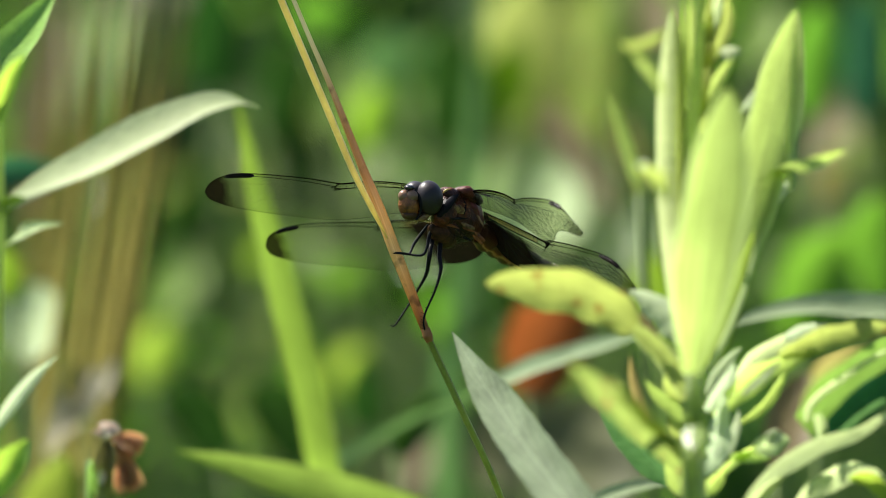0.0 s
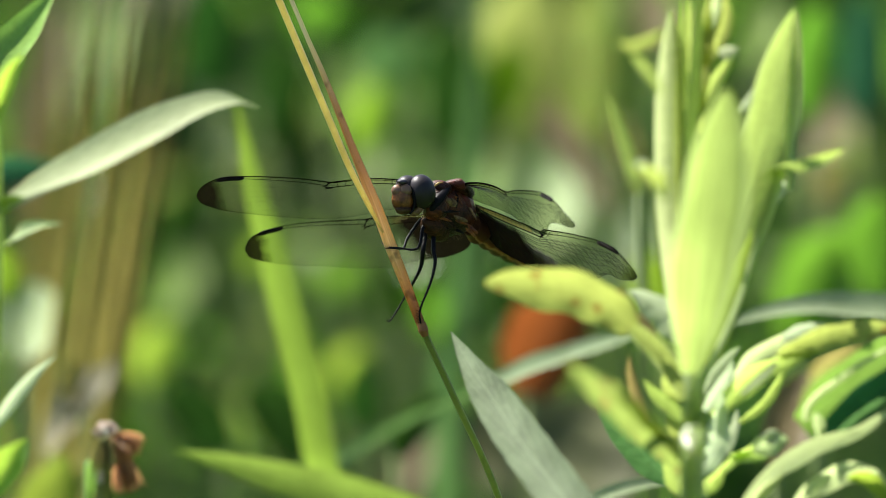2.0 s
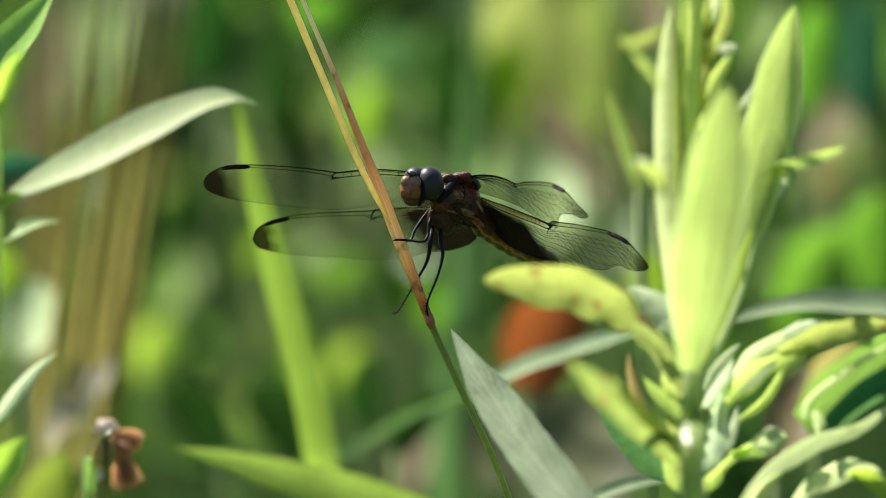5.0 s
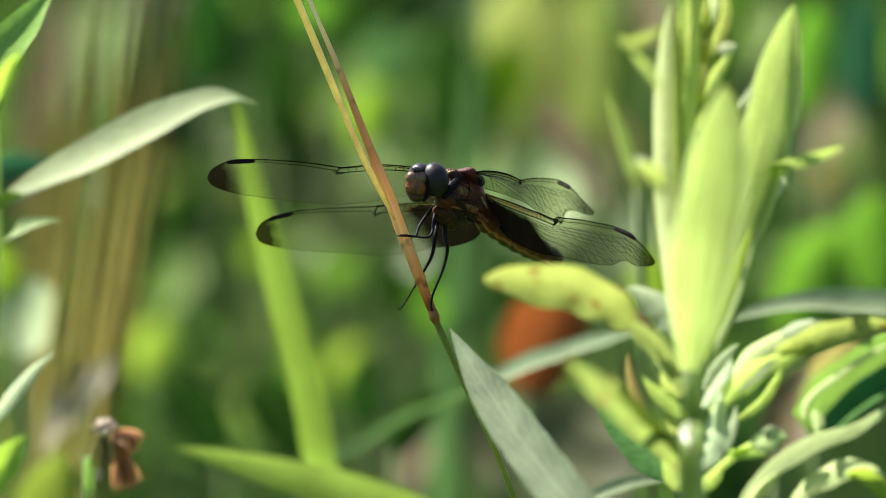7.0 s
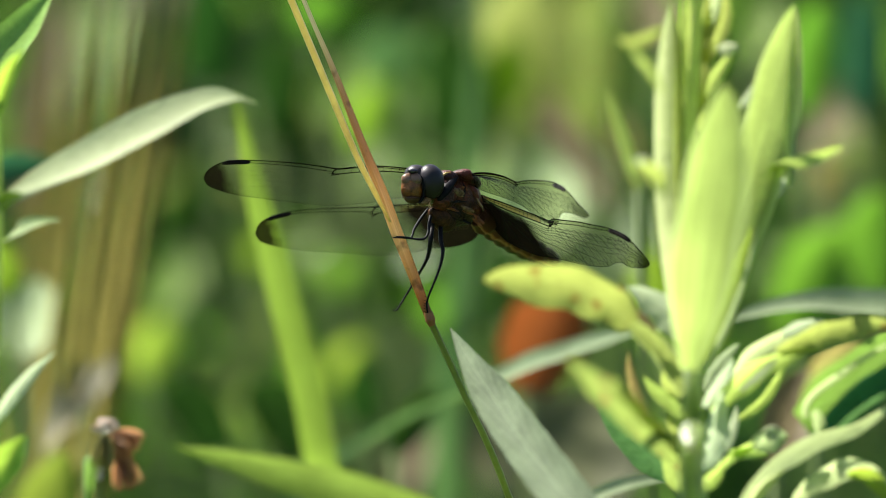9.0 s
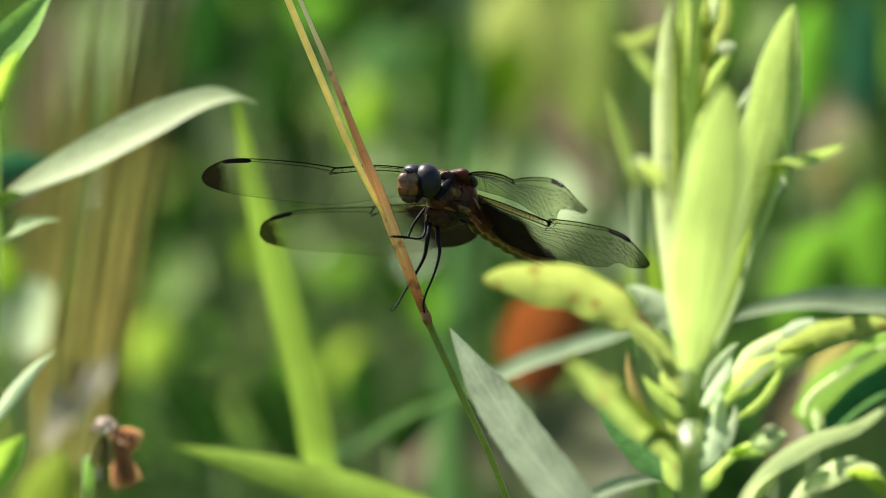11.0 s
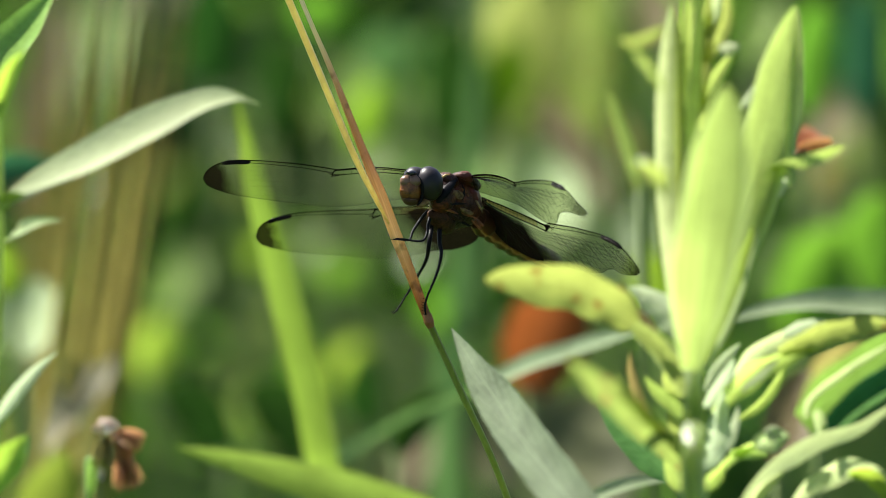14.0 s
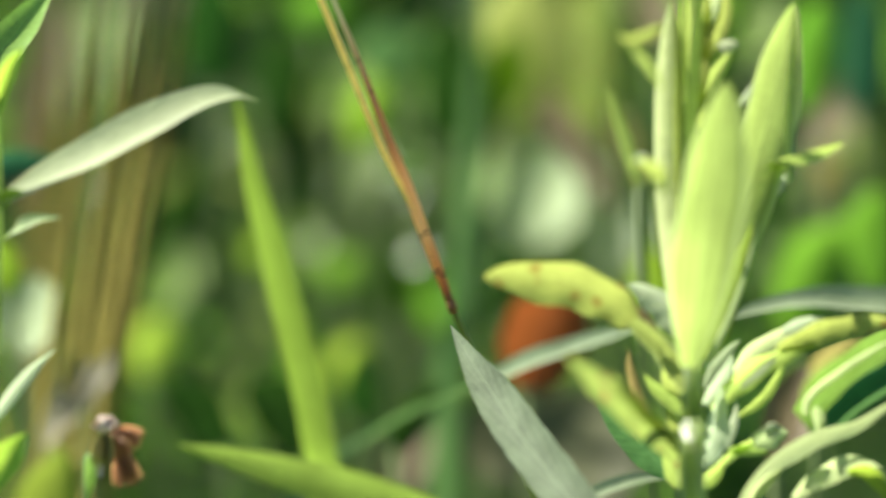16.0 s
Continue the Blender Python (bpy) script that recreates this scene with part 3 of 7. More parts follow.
    # narrow folded leaf: pale strip for the lit half, darker strip for shade
    leaf(s, [(0.04046, -0.07023, 0.54697), (0.03868, -0.07083, 0.55678), (0.03748, -0.07143, 0.56655), (0.03686, -0.07143, 0.57716), (0.03683, -0.07083, 0.58764), (0.03737, -0.07023, 0.59619), (0.03813, -0.06903, 0.60387)], 0.00351, PALE_LIME, face=(0.35, -1, -0.3), shape="strap", n=36, m=8, cup=0.3)
    leaf(s, [(0.04110, -0.06789, 0.54654), (0.04029, -0.06789, 0.55625), (0.03967, -0.06789, 0.56594), (0.03933, -0.06789, 0.57657), (0.03909, -0.06789, 0.58718), (0.03897, -0.06729, 0.59574), (0.03856, -0.06729, 0.60362)], 0.00333, YOUNG_GREEN, face=(-0.2, -1, -0.1), shape="strap", n=36, m=8, cup=0.3)
    # young leaves at the tip
    leaf(s, [(0.04182, -0.06350, 0.57971), (0.04215, -0.06383, 0.58943), (0.04171, -0.06417, 0.59816), (0.04128, -0.06450, 0.60590)], 0.00278, YOUNG, face=(0.1, -1, -0.25), n=14, cup=0.3)
    leaf(s, [(0.04275, -0.06350, 0.58455), (0.04347, -0.06383, 0.59232), (0.04418, -0.06417, 0.59912), (0.04471, -0.06450, 0.60590)], 0.00316, YOUNG, face=(0.1, -1, -0.25), n=14, cup=0.3)
    leaf(s, [(0.04351, -0.06350, 0.58552), (0.04557, -0.06383, 0.59039), (0.04745, -0.06417, 0.59353), (0.04914, -0.06450, 0.59647)], 0.00278, YOUNG, face=(0.1, -1, -0.25), n=14, cup=0.3)
    leaf(s, [(0.04442, -0.06350, 0.59324), (0.04667, -0.06383, 0.59811), (0.04759, -0.06417, 0.60200), (0.04737, -0.06450, 0.60590)], 0.00316, YOUNG, face=(0.1, -1, -0.25), n=14, cup=0.3)
    leaf(s, [(0.04084, -0.06350, 0.58552), (0.04042, -0.06383, 0.59232), (0.04018, -0.06417, 0.60008), (0.04034, -0.06450, 0.60494)], 0.00149, YOUNG_GREEN, face=(0.1, -1, -0.25), n=14, cup=0.3)
    leaf(s, [(0.04291, -0.06350, 0.59131), (0.04305, -0.06400, 0.59813), (0.04243, -0.06450, 0.60398)], 0.00241, YOUNG_GREEN, face=(0.1, -1, -0.25), n=14, cup=0.3)
    leaf(s, [(0.04402, -0.06350, 0.59806), (0.04550, -0.06400, 0.60198), (0.04622, -0.06450, 0.60686)], 0.00278, PALE_LIME, face=(0.1, -1, -0.25), n=14, cup=0.3)
    leaf(s, [(0.04129, -0.06350, 0.57197), (0.04087, -0.06400, 0.57689), (0.04102, -0.06450, 0.58278)], 0.00130, PALE_LIME, face=(0.1, -1, -0.25), n=14, cup=0.3)
    leaf(s, [(0.04315, -0.06350, 0.58165), (0.04388, -0.06400, 0.58511), (0.04499, -0.06450, 0.58857)], 0.00167, YOUNG_GREEN, face=(0.1, -1, -0.25), n=14, cup=0.3)
    leaf(s, [(0.04634, -0.06875, 0.59596), (0.04756, -0.06900, 0.59658), (0.04954, -0.06925, 0.59700)], 0.00277, SUN_WHITE, face=(0.2, -1, -0.35), shape="oval", n=10, cup=0.3)
    leaf(s, [(0.03527, -0.12825, 0.60852), (0.03236, -0.12875, 0.60694), (0.02980, -0.12925, 0.60646), (0.02797, -0.12975, 0.60764)], 0.00230, YOUNG, face=(0.1, -1, -0.25), n=14, cup=0.3)
    leaf(s, [(0.03532, -0.12825, 0.59858), (0.03310, -0.12875, 0.60216), (0.03126, -0.12925, 0.60444), (0.02961, -0.12975, 0.60617)], 0.00141, YOUNG, face=(0.1, -1, -0.25), n=14, cup=0.3)
    leaf(s, [(0.03576, -0.12825, 0.58150), (0.03464, -0.12875, 0.58482), (0.03261, -0.12925, 0.58620), (0.03041, -0.12975, 0.58702)], 0.00283, YOUNG, face=(0.1, -1, -0.25), n=14, cup=0.3)
    leaf(s, [(0.03324, -0.12600, 0.58603), (0.03214, -0.12600, 0.58659), (0.03086, -0.12600, 0.58696)], 0.00177, SUN_WHITE, face=(0.2, -1, -0.35), shape="oval", n=8, cup=0.3)
    # side leaf on which the butterfly walks
    leaf(s, [(0.05275, -0.04800, 0.57053), (0.05564, -0.05300, 0.57293), (0.05858, -0.07000, 0.57711), (0.06292, -0.07900, 0.57976), (0.06725, -0.07900, 0.58148)], 0.00370, YOUNG, face=(0, -1, -0.3), shape="blade", n=24, cup=0.15, label="lime green side leaf")
    # the blunt spotted leaf that reaches over to the perch, with its stalk
    leaf(s, [(0.03161, -0.08125, 0.55154), (0.02799, -0.08175, 0.55510), (0.02325, -0.08250, 0.55773), (0.01757, -0.08300, 0.55897), (0.01190, -0.08350, 0.55983), (0.00679, -0.08400, 0.55973)], 0.00842, SPOTTED, face=(0.1, -1, -0.3), shape="oval", n=34, m=12, cup=0.22, wave=0.07, label="yellow-green leaf with brown spots")
    leaf(s, [(0.04115, -0.07425, 0.53901), (0.03826, -0.07475, 0.54395), (0.03480, -0.07525, 0.54811), (0.03040, -0.07575, 0.55187)], 0.00350, YELLOW_LEAF, face=(0.1, -1, -0.3), shape="strap", n=18, cup=0.35)
    leaf(s, [(0.03980, -0.06662, 0.54630), (0.03769, -0.06587, 0.55044), (0.03464, -0.06513, 0.55342), (0.03101, -0.06438, 0.55503)], 0.00501, SUN_WHITE, face=(0.2, -1, -0.35), n=18, cup=0.3, wave=0.1)
    leaf(s, [(0.03587, -0.07031, 0.54845), (0.03358, -0.06981, 0.55058), (0.03129, -0.06956, 0.55267), (0.02995, -0.06931, 0.55651)], 0.00185, TAN, face=(0, -1, -0.3), n=14, cup=0.3, label="withered reddish leaf edge")
    leaf(s, [(0.03515, -0.06375, 0.53189), (0.03322, -0.06325, 0.53531), (0.03187, -0.06275, 0.53971), (0.03148, -0.06225, 0.54353)], 0.00186, STRAW, face=(0, -1, -0.3), n=14, cup=0.3, label="withered straw-brown leaf")
    # lower leaves beside the stem
    leaf(s, [(0.04084, -0.07400, 0.52535), (0.03522, -0.09900, 0.53636), (0.02893, -0.12900, 0.54736), (0.02344, -0.14900, 0.55586), (0.01925, -0.16400, 0.56145)], 0.00542, OLD_LIME, face=(0.1, -1, -0.3), shape="lance", n=24, m=8, cup=0.25, wave=0.1)
    leaf(s, [(0.03916, -0.07900, 0.53025), (0.03402, -0.10900, 0.54081), (0.02955, -0.13400, 0.54964), (0.02668, -0.14900, 0.55586)], 0.00209, YOUNG_GREEN, face=(0.1, -1, -0.3), shape="lance", n=20, cup=0.3, wave=0.1)
    leaf(s, [(0.03965, -0.04144, 0.51674), (0.03475, -0.04144, 0.52172), (0.02985, -0.04119, 0.52744), (0.02535, -0.04094, 0.53256)], 0.00561, DULL, face=(0.1, -1, -0.15), shape="lance", n=20, m=8, cup=0.2)
    leaf(s, [(0.04095, -0.06225, 0.53179), (0.03881, -0.06275, 0.53463), (0.03610, -0.06325, 0.53688), (0.03396, -0.06375, 0.53951)], 0.00276, YOUNG_GREEN, face=(0, -1, -0.3), n=14, cup=0.3)
    leaf(s, [(0.04074, -0.06225, 0.53571), (0.03859, -0.06300, 0.53781), (0.03722, -0.06375, 0.54108)], 0.00276, YOUNG, face=(0, -1, -0.3), n=14, cup=0.3)
    leaf(s, [(0.04129, -0.06425, 0.52925), (0.03934, -0.06500, 0.53116), (0.03758, -0.06575, 0.53385)], 0.00239, YOUNG, face=(0.1, -1, -0.35), n=12, cup=0.3)
    leaf(s, [(0.04123, -0.06150, 0.51908), (0.03927, -0.06200, 0.52174), (0.03732, -0.06250, 0.52596)], 0.00313, YOUNG, face=(0, -1, -0.2), n=12, cup=0.3)
    leaf(s, [(0.04355, -0.06475, 0.53424), (0.04200, -0.06500, 0.53722), (0.03987, -0.06525, 0.53902)], 0.00275, YELLOW_LEAF, face=(0, -1, -0.2), n=12, cup=0.3)
    # pale young leaves crowding round the stem
    leaf(s, [(0.04398, -0.06537, 0.52340), (0.04547, -0.06612, 0.52767), (0.04657, -0.06688, 0.53251), (0.04709, -0.06763, 0.53772)], 0.00476, SUN_WHITE, face=(0.25, -1, -0.35), n=16, cup=0.3, wave=0.1)
    leaf(s, [(0.04601, -0.06150, 0.52478), (0.04810, -0.06183, 0.52730), (0.04942, -0.06217, 0.53099), (0.04996, -0.06250, 0.53419)], 0.00202, SUN_WHITE, face=(0.25, -1, -0.35), n=14, cup=0.3)
    leaf(s, [(0.04435, -0.06381, 0.53405), (0.04642, -0.06456, 0.53694), (0.04792, -0.06506, 0.53977), (0.04904, -0.06556, 0.54298)], 0.00367, SUN_WHITE, face=(0.25, -1, -0.35), n=14, cup=0.3)
    leaf(s, [(0.04384, -0.06425, 0.51945), (0.04591, -0.06500, 0.52235), (0.04761, -0.06575, 0.52446)], 0.00312, YOUNG, face=(0.2, -1, -0.35), n=12, cup=0.3)
    leaf(s, [(0.04463, -0.05450, 0.53518), (0.04616, -0.05417, 0.53856), (0.04886, -0.05383, 0.54174), (0.05079, -0.05350, 0.54325)], 0.00222, GREYGREEN, face=(0.25, -1, -0.35), n=12, cup=0.3)
    leaf(s, [(0.04432, -0.06100, 0.51976), (0.04870, -0.06167, 0.52461), (0.05251, -0.06233, 0.52730), (0.05459, -0.06300, 0.52841)], 0.00202, YOUNG, face=(0.2, -1, -0.4), n=16, cup=0.3)
    leaf(s, [(0.05251, -0.06750, 0.52833), (0.05460, -0.06783, 0.52938), (0.05650, -0.06817, 0.53003), (0.05840, -0.06850, 0.52990)], 0.00513, PALE_LIME, face=(0.2, -1, -0.4), shape="oval", n=12, cup=0.35)
    leaf(s, [(0.05428, -0.07100, 0.53079), (0.05561, -0.07100, 0.53118), (0.05715, -0.07100, 0.53079)], 0.00311, SUN_WHITE, face=(0.25, -1, -0.35), shape="oval", n=8, cup=0.3)
    leaf(s, [(0.04870, -0.06150, 0.52576), (0.05215, -0.06200, 0.52586), (0.05559, -0.06250, 0.52537)], 0.00239, YOUNG_GREEN, face=(0.2, -1, -0.4), n=12, cup=0.3)
    # leaves that arch away from the stem
    leaf(s, [(0.04591, -0.06340, 0.53299), (0.04949, -0.06440, 0.53769), (0.05365, -0.06540, 0.54120), (0.05859, -0.06615, 0.54348), (0.06373, -0.06665, 0.54484)], 0.00477, YOUNG, face=(0.2, -1, -0.4), n=26, m=8, cup=0.3, wave=0.06)
    leaf(s, [(0.04899, -0.05655, 0.53656), (0.05280, -0.05705, 0.54176), (0.05777, -0.05755, 0.54480), (0.06218, -0.05780, 0.54582), (0.06602, -0.05805, 0.54626)], 0.00425, PALE_LIME, face=(0.1, -1, -0.4), n=26, m=8, cup=0.3, wave=0.06)
    leaf(s, [(0.05754, -0.06300, 0.54660), (0.06099, -0.06300, 0.54796), (0.06481, -0.06300, 0.54894)], 0.00313, SUN_WHITE, face=(0.25, -1, -0.35), n=12, cup=0.3)
    leaf(s, [(0.05669, -0.06555, 0.54395), (0.06180, -0.06655, 0.54648), (0.06748, -0.06755, 0.54842), (0.07317, -0.06830, 0.54933), (0.07887, -0.06905, 0.54870)], 0.00513, SPOTTED, face=(0.1, -1, -0.4), n=28, m=8, cup=0.3, wave=0.08)
    leaf(s, [(0.04990, -0.05394, 0.52966), (0.05434, -0.05344, 0.53281), (0.05685, -0.05294, 0.53626), (0.05877, -0.05269, 0.54015)], 0.00222, YOUNG_GREEN, face=(0.3, -1, -0.3), n=18, cup=0.3)
    leaf(s, [(0.05026, -0.07000, 0.53818), (0.05405, -0.07000, 0.54159), (0.05671, -0.07000, 0.54402)], 0.00183, SUN_WHITE, face=(0.25, -1, -0.35), n=12, cup=0.3)
    leaf(s, [(0.04136, -0.09475, 0.53034), (0.04059, -0.09500, 0.53403), (0.04018, -0.09525, 0.53925)], 0.00395, YOUNG_GREEN, face=(0.1, -1, -0.3), n=12, cup=0.3)
    leaf(s, [(0.04257, -0.09175, 0.53280), (0.04216, -0.09200, 0.53669), (0.04157, -0.09225, 0.54105)], 0.00306, YOUNG, face=(0.1, -1, -0.3), n=12, cup=0.3)


def side_shoot():
    """The second shoot, whose curled leaves come in beside the first."""
    base = (0.108, 0.11, 0)
    s = thing("leafy_shoot", base, "leafy green shoot with curled pale and dark green leaves", "plant")
    stalk(s, [base, (0.107, 0.11, 0.3), (0.09194, 0.10075, 0.48218), (0.09086, 0.10635, 0.51391)], 0.002, 0.0014, STALK)
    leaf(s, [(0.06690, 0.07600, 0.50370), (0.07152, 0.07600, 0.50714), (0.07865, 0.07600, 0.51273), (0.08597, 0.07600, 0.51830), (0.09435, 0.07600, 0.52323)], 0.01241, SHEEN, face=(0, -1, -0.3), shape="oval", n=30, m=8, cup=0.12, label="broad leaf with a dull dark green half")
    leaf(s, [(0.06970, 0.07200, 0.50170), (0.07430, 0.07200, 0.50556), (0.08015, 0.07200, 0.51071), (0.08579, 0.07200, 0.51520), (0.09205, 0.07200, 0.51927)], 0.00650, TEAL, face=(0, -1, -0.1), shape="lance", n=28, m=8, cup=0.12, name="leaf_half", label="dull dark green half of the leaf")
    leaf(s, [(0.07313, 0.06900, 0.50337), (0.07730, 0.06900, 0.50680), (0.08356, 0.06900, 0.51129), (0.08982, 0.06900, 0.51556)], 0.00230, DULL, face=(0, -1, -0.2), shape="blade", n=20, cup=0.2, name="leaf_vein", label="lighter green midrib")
    leaf(s, [(0.06727, 0.07000, 0.50596), (0.06767, 0.07000, 0.50853), (0.06975, 0.07000, 0.51109), (0.07351, 0.07000, 0.51388), (0.07769, 0.07000, 0.51687), (0.08353, 0.07000, 0.52029)], 0.00157, PALE_LIME, face=(0.1, -1, -0.3), shape="strap", n=28, m=6, cup=0.25, name="leaf_margin", label="pale leaf margin")
    leaf(s, [(0.06902, 0.06700, 0.50804), (0.06988, 0.06700, 0.50526), (0.06969, 0.06700, 0.50227)], 0.00230, PALE_LIME, face=(0.1, -1, -0.3), n=12, cup=0.3)
    leaf(s, [(0.05366, 0.06200, 0.48703), (0.05718, 0.06200, 0.49323), (0.06155, 0.06200, 0.49836), (0.06655, 0.06200, 0.50177), (0.07176, 0.06200, 0.50369), (0.07656, 0.06200, 0.50561), (0.08113, 0.06200, 0.50838), (0.08737, 0.06200, 0.51264)], 0.00417, PALE, face=(0.2, -1, -0.4), shape="lance", n=36, m=8, cup=0.12, wave=0.12, label="pale downy curled leaf")
    leaf(s, [(0.05608, 0.06000, 0.49012), (0.05919, 0.06000, 0.49471), (0.06314, 0.06000, 0.49812)], 0.00271, PALE_LIME, face=(0.2, -1, -0.4), n=14, cup=0.2)
    leaf(s, [(0.06503, 0.06400, 0.49111), (0.06878, 0.06400, 0.49453), (0.07358, 0.06400, 0.49710), (0.07819, 0.06400, 0.49731), (0.08157, 0.06400, 0.49453), (0.08393, 0.06400, 0.48929)], 0.00459, PALE_LIME, face=(0.1, -1, -0.3), shape="lance", n=28, m=8, cup=0.15, wave=0.1)
    leaf(s, [(0.06736, 0.06000, 0.49364), (0.06922, 0.06000, 0.49599), (0.07172, 0.06000, 0.49770)], 0.00375, PALE, face=(0.1, -1, -0.3), shape="oval", n=12, cup=0.2)
    leaf(s, [(0.07491, 0.06100, 0.49707), (0.07868, 0.06100, 0.49685), (0.08185, 0.06100, 0.49344), (0.08334, 0.06100, 0.49045)], 0.00312, LIME, face=(0.1, -1, -0.3), n=16, cup=0.2)
    leaf(s, [(0.06942, 0.13000, 0.49659), (0.07223, 0.13000, 0.50060), (0.07591, 0.13000, 0.50415), (0.07981, 0.13000, 0.50726)], 0.00479, OLD_LIME, face=(0.1, -1, -0.3), n=16, cup=0.2, label="aging olive-yellow leaf")


def centre_leaf():
    base = (0.055, -0.10, 0)
    s = thing("young_shoot", base, "young shoot ending in a grey-green downy leaf", "plant")
    stalk(s, [base, (0.052, -0.10, 0.25), (0.03784, -0.11354, 0.49346), (0.03234, -0.10631, 0.51142)], 0.0016, 0.0009, STALK)
    leaf(s, [(0.03234, -0.10631, 0.51142), (0.02609, -0.08911, 0.51685), (0.01949, -0.07293, 0.52221), (0.01265, -0.05566, 0.52803), (0.00789, -0.04164, 0.5327), (0.0047, -0.03293, 0.536), (0.00128, -0.02306, 0.54015)], 0.00829, DOWNY, face=(-0.35, -0.5, 0.65), shape="lance", n=104, m=12, cup=0.16, wave=0.02, teeth=0.05, label="grey-green downy leaf with pale midrib")


def left_shoot():
    base = (-0.084, -0.066, 0)
    s = thing("leafy_shoot", base, "leafy shoot with a long pale sunlit leaf", "plant")
    stalk(s, [base, (-0.084, -0.068, 0.3), (-0.0776, -0.07654, 0.51906), (-0.07608, -0.07157, 0.54723), (-0.07551, -0.06743, 0.5707), (-0.07665, -0.06263, 0.59793), (-0.07665, -0.06031, 0.61107)], 0.0017, 0.001, STALK)
    leaf(s, [(-0.07455, -0.06756, 0.56995), (-0.06893, -0.06904, 0.5731), (-0.06027, -0.07025, 0.57774), (-0.05084, -0.06742, 0.58229), (-0.04233, -0.06472, 0.5861), (-0.03618, -0.06247, 0.58729), (-0.03121, -0.05876, 0.58534)], 0.01029, PALE, face=(-0.15, -0.42, 1), shape="lance", n=40, m=10, cup=0.14, label="long pale sunlit leaf")
    leaf(s, [(-0.07589, -0.06779, 0.56863), (-0.07321, -0.06943, 0.57085), (-0.07045, -0.0693, 0.5716)], 0.00252, LIME, face=(0, -1, 0.5), n=10)
    leaf(s, [(-0.07389, -0.0667, 0.56331), (-0.07169, -0.06842, 0.56507), (-0.06883, -0.06816, 0.56657), (-0.06435, -0.06609, 0.56679)], 0.00389, PALE, face=(0, -0.4, 1), n=16, cup=0.25)
    leaf(s, [(-0.07736, -0.07000, 0.53088), (-0.07320, -0.07000, 0.53682), (-0.06934, -0.07000, 0.54149), (-0.06530, -0.07000, 0.54499)], 0.00248, SUN_WHITE, face=(0.2, -1, -0.35), n=20, cup=0.3)
    leaf(s, [(-0.07608, -0.06528, 0.5829), (-0.07396, -0.06807, 0.59009), (-0.07234, -0.06947, 0.59368), (-0.07044, -0.06903, 0.5962)], 0.00291, LIME, face=(0, -1, 0.2), n=14, cup=0.3)
    leaf(s, [(-0.08451, 0.02464, 0.57457), (-0.07997, 0.03567, 0.57955), (-0.07587, 0.04654, 0.5836), (-0.07068, 0.05769, 0.58925)], 0.00714, SHEEN, face=(0.2, -0.8, 0.6), n=18, cup=0.2)
    leaf(s, [(-0.07812, -0.08404, 0.52256), (-0.07412, -0.08714, 0.52802), (-0.07185, -0.08665, 0.53082), (-0.06987, -0.08419, 0.53322)], 0.00541, LIME, face=(0, -1, 0.3), n=14, cup=0.2)


def low_leaf():
    base = (0.02, -0.105, 0)
    s = thing("young_shoot", base, "low shoot with a broad lime green leaf", "plant")
    stalk(s, [base, (0.02, -0.105, 0.25), (0.01637, -0.11647, 0.49414), (0.00893, -0.11227, 0.51795)], 0.0014, 0.0009, STALK)
    leaf(s, [(0.01079, -0.11227, 0.51795), (-0.0013, -0.11307, 0.52496), (-0.0143, -0.11232, 0.52916), (-0.02641, -0.10982, 0.53187), (-0.03576, -0.10744, 0.53386), (-0.0444, -0.10512, 0.53548)], 0.00663, LOW_GREEN, face=(0.0, -1, -0.12), shape="lance", n=36, m=8, cup=0.12, label="broad lime green leaf")


def clover_head():
    base = (-0.062, -0.072, 0)
    s = thing("withered_clover", base, "withered clover flower on a thin green stalk", "flower")
    stalk(s, [base, (-0.0622, -0.072, 0.3), (-0.06017, -0.08015, 0.51009), (-0.05941, -0.07816, 0.52134), (-0.05845, -0.07717, 0.52697), (-0.05731, -0.07635, 0.53166)], 0.0006, 0.0004, STALK)
    rnd = random.Random(3)
    pink = leaf_material("faded_pink_petal", (0.92, 0.80, 0.70), (0.8, 0.6, 0.5), share=0.3, veins=0)
    brown = leaf_material("withered_brown_petal", (0.42, 0.22, 0.11), (0.62, 0.34, 0.16), share=0.5, veins=0)
    olive = leaf_material("olive_sepal", (0.34, 0.31, 0.11), (0.42, 0.40, 0.12), share=0.35, veins=0)

    def tuft(name, at, count, ln, w, mat, way, spread, label):
        c = Vector(at)
        for k in range(count):
            d = (Vector(way).normalized() + Vector((rnd.uniform(-1, 1), rnd.uniform(-1, 1), rnd.uniform(-1, 1))) * spread).normalized()
            leaf(s, [c + d * ln * 0.05, c + d * ln * 0.55 + Vector((0, 0, 0.0003)), c + d * ln], w, mat, face=(rnd.uniform(-1, 1), -1, rnd.uniform(-0.5, 1)), n=6, m=4, cup=0.6, name=name, label=label)

    tuft("petal", (-0.05693, -0.07625, 0.53222), 24, 0.0026, 0.0012, pink, (0, -0.3, 1), 0.8, "faded pink petal")
    tuft("sepal", (-0.05712, -0.07628, 0.53203), 16, 0.0064, 0.0015, olive, (-0.1, -0.3, -1), 0.4, "")
    tuft("petal", (-0.05583, -0.07526, 0.53202), 44, 0.0056, 0.0010, brown, (0.7, -0.2, -0.5), 0.6, "withered brown petal")
    tuft("petal", (-0.05487, -0.07561, 0.53005), 34, 0.0080, 0.0009, brown, (0.25, -0.1, -1), 0.35, "withered brown petal")
    tuft("petal", (-0.0575, -0.07725, 0.5265), 5, 0.0024, 0.0012, pink, (-0.2, -0.3, -1), 0.5, "faded pink petal")


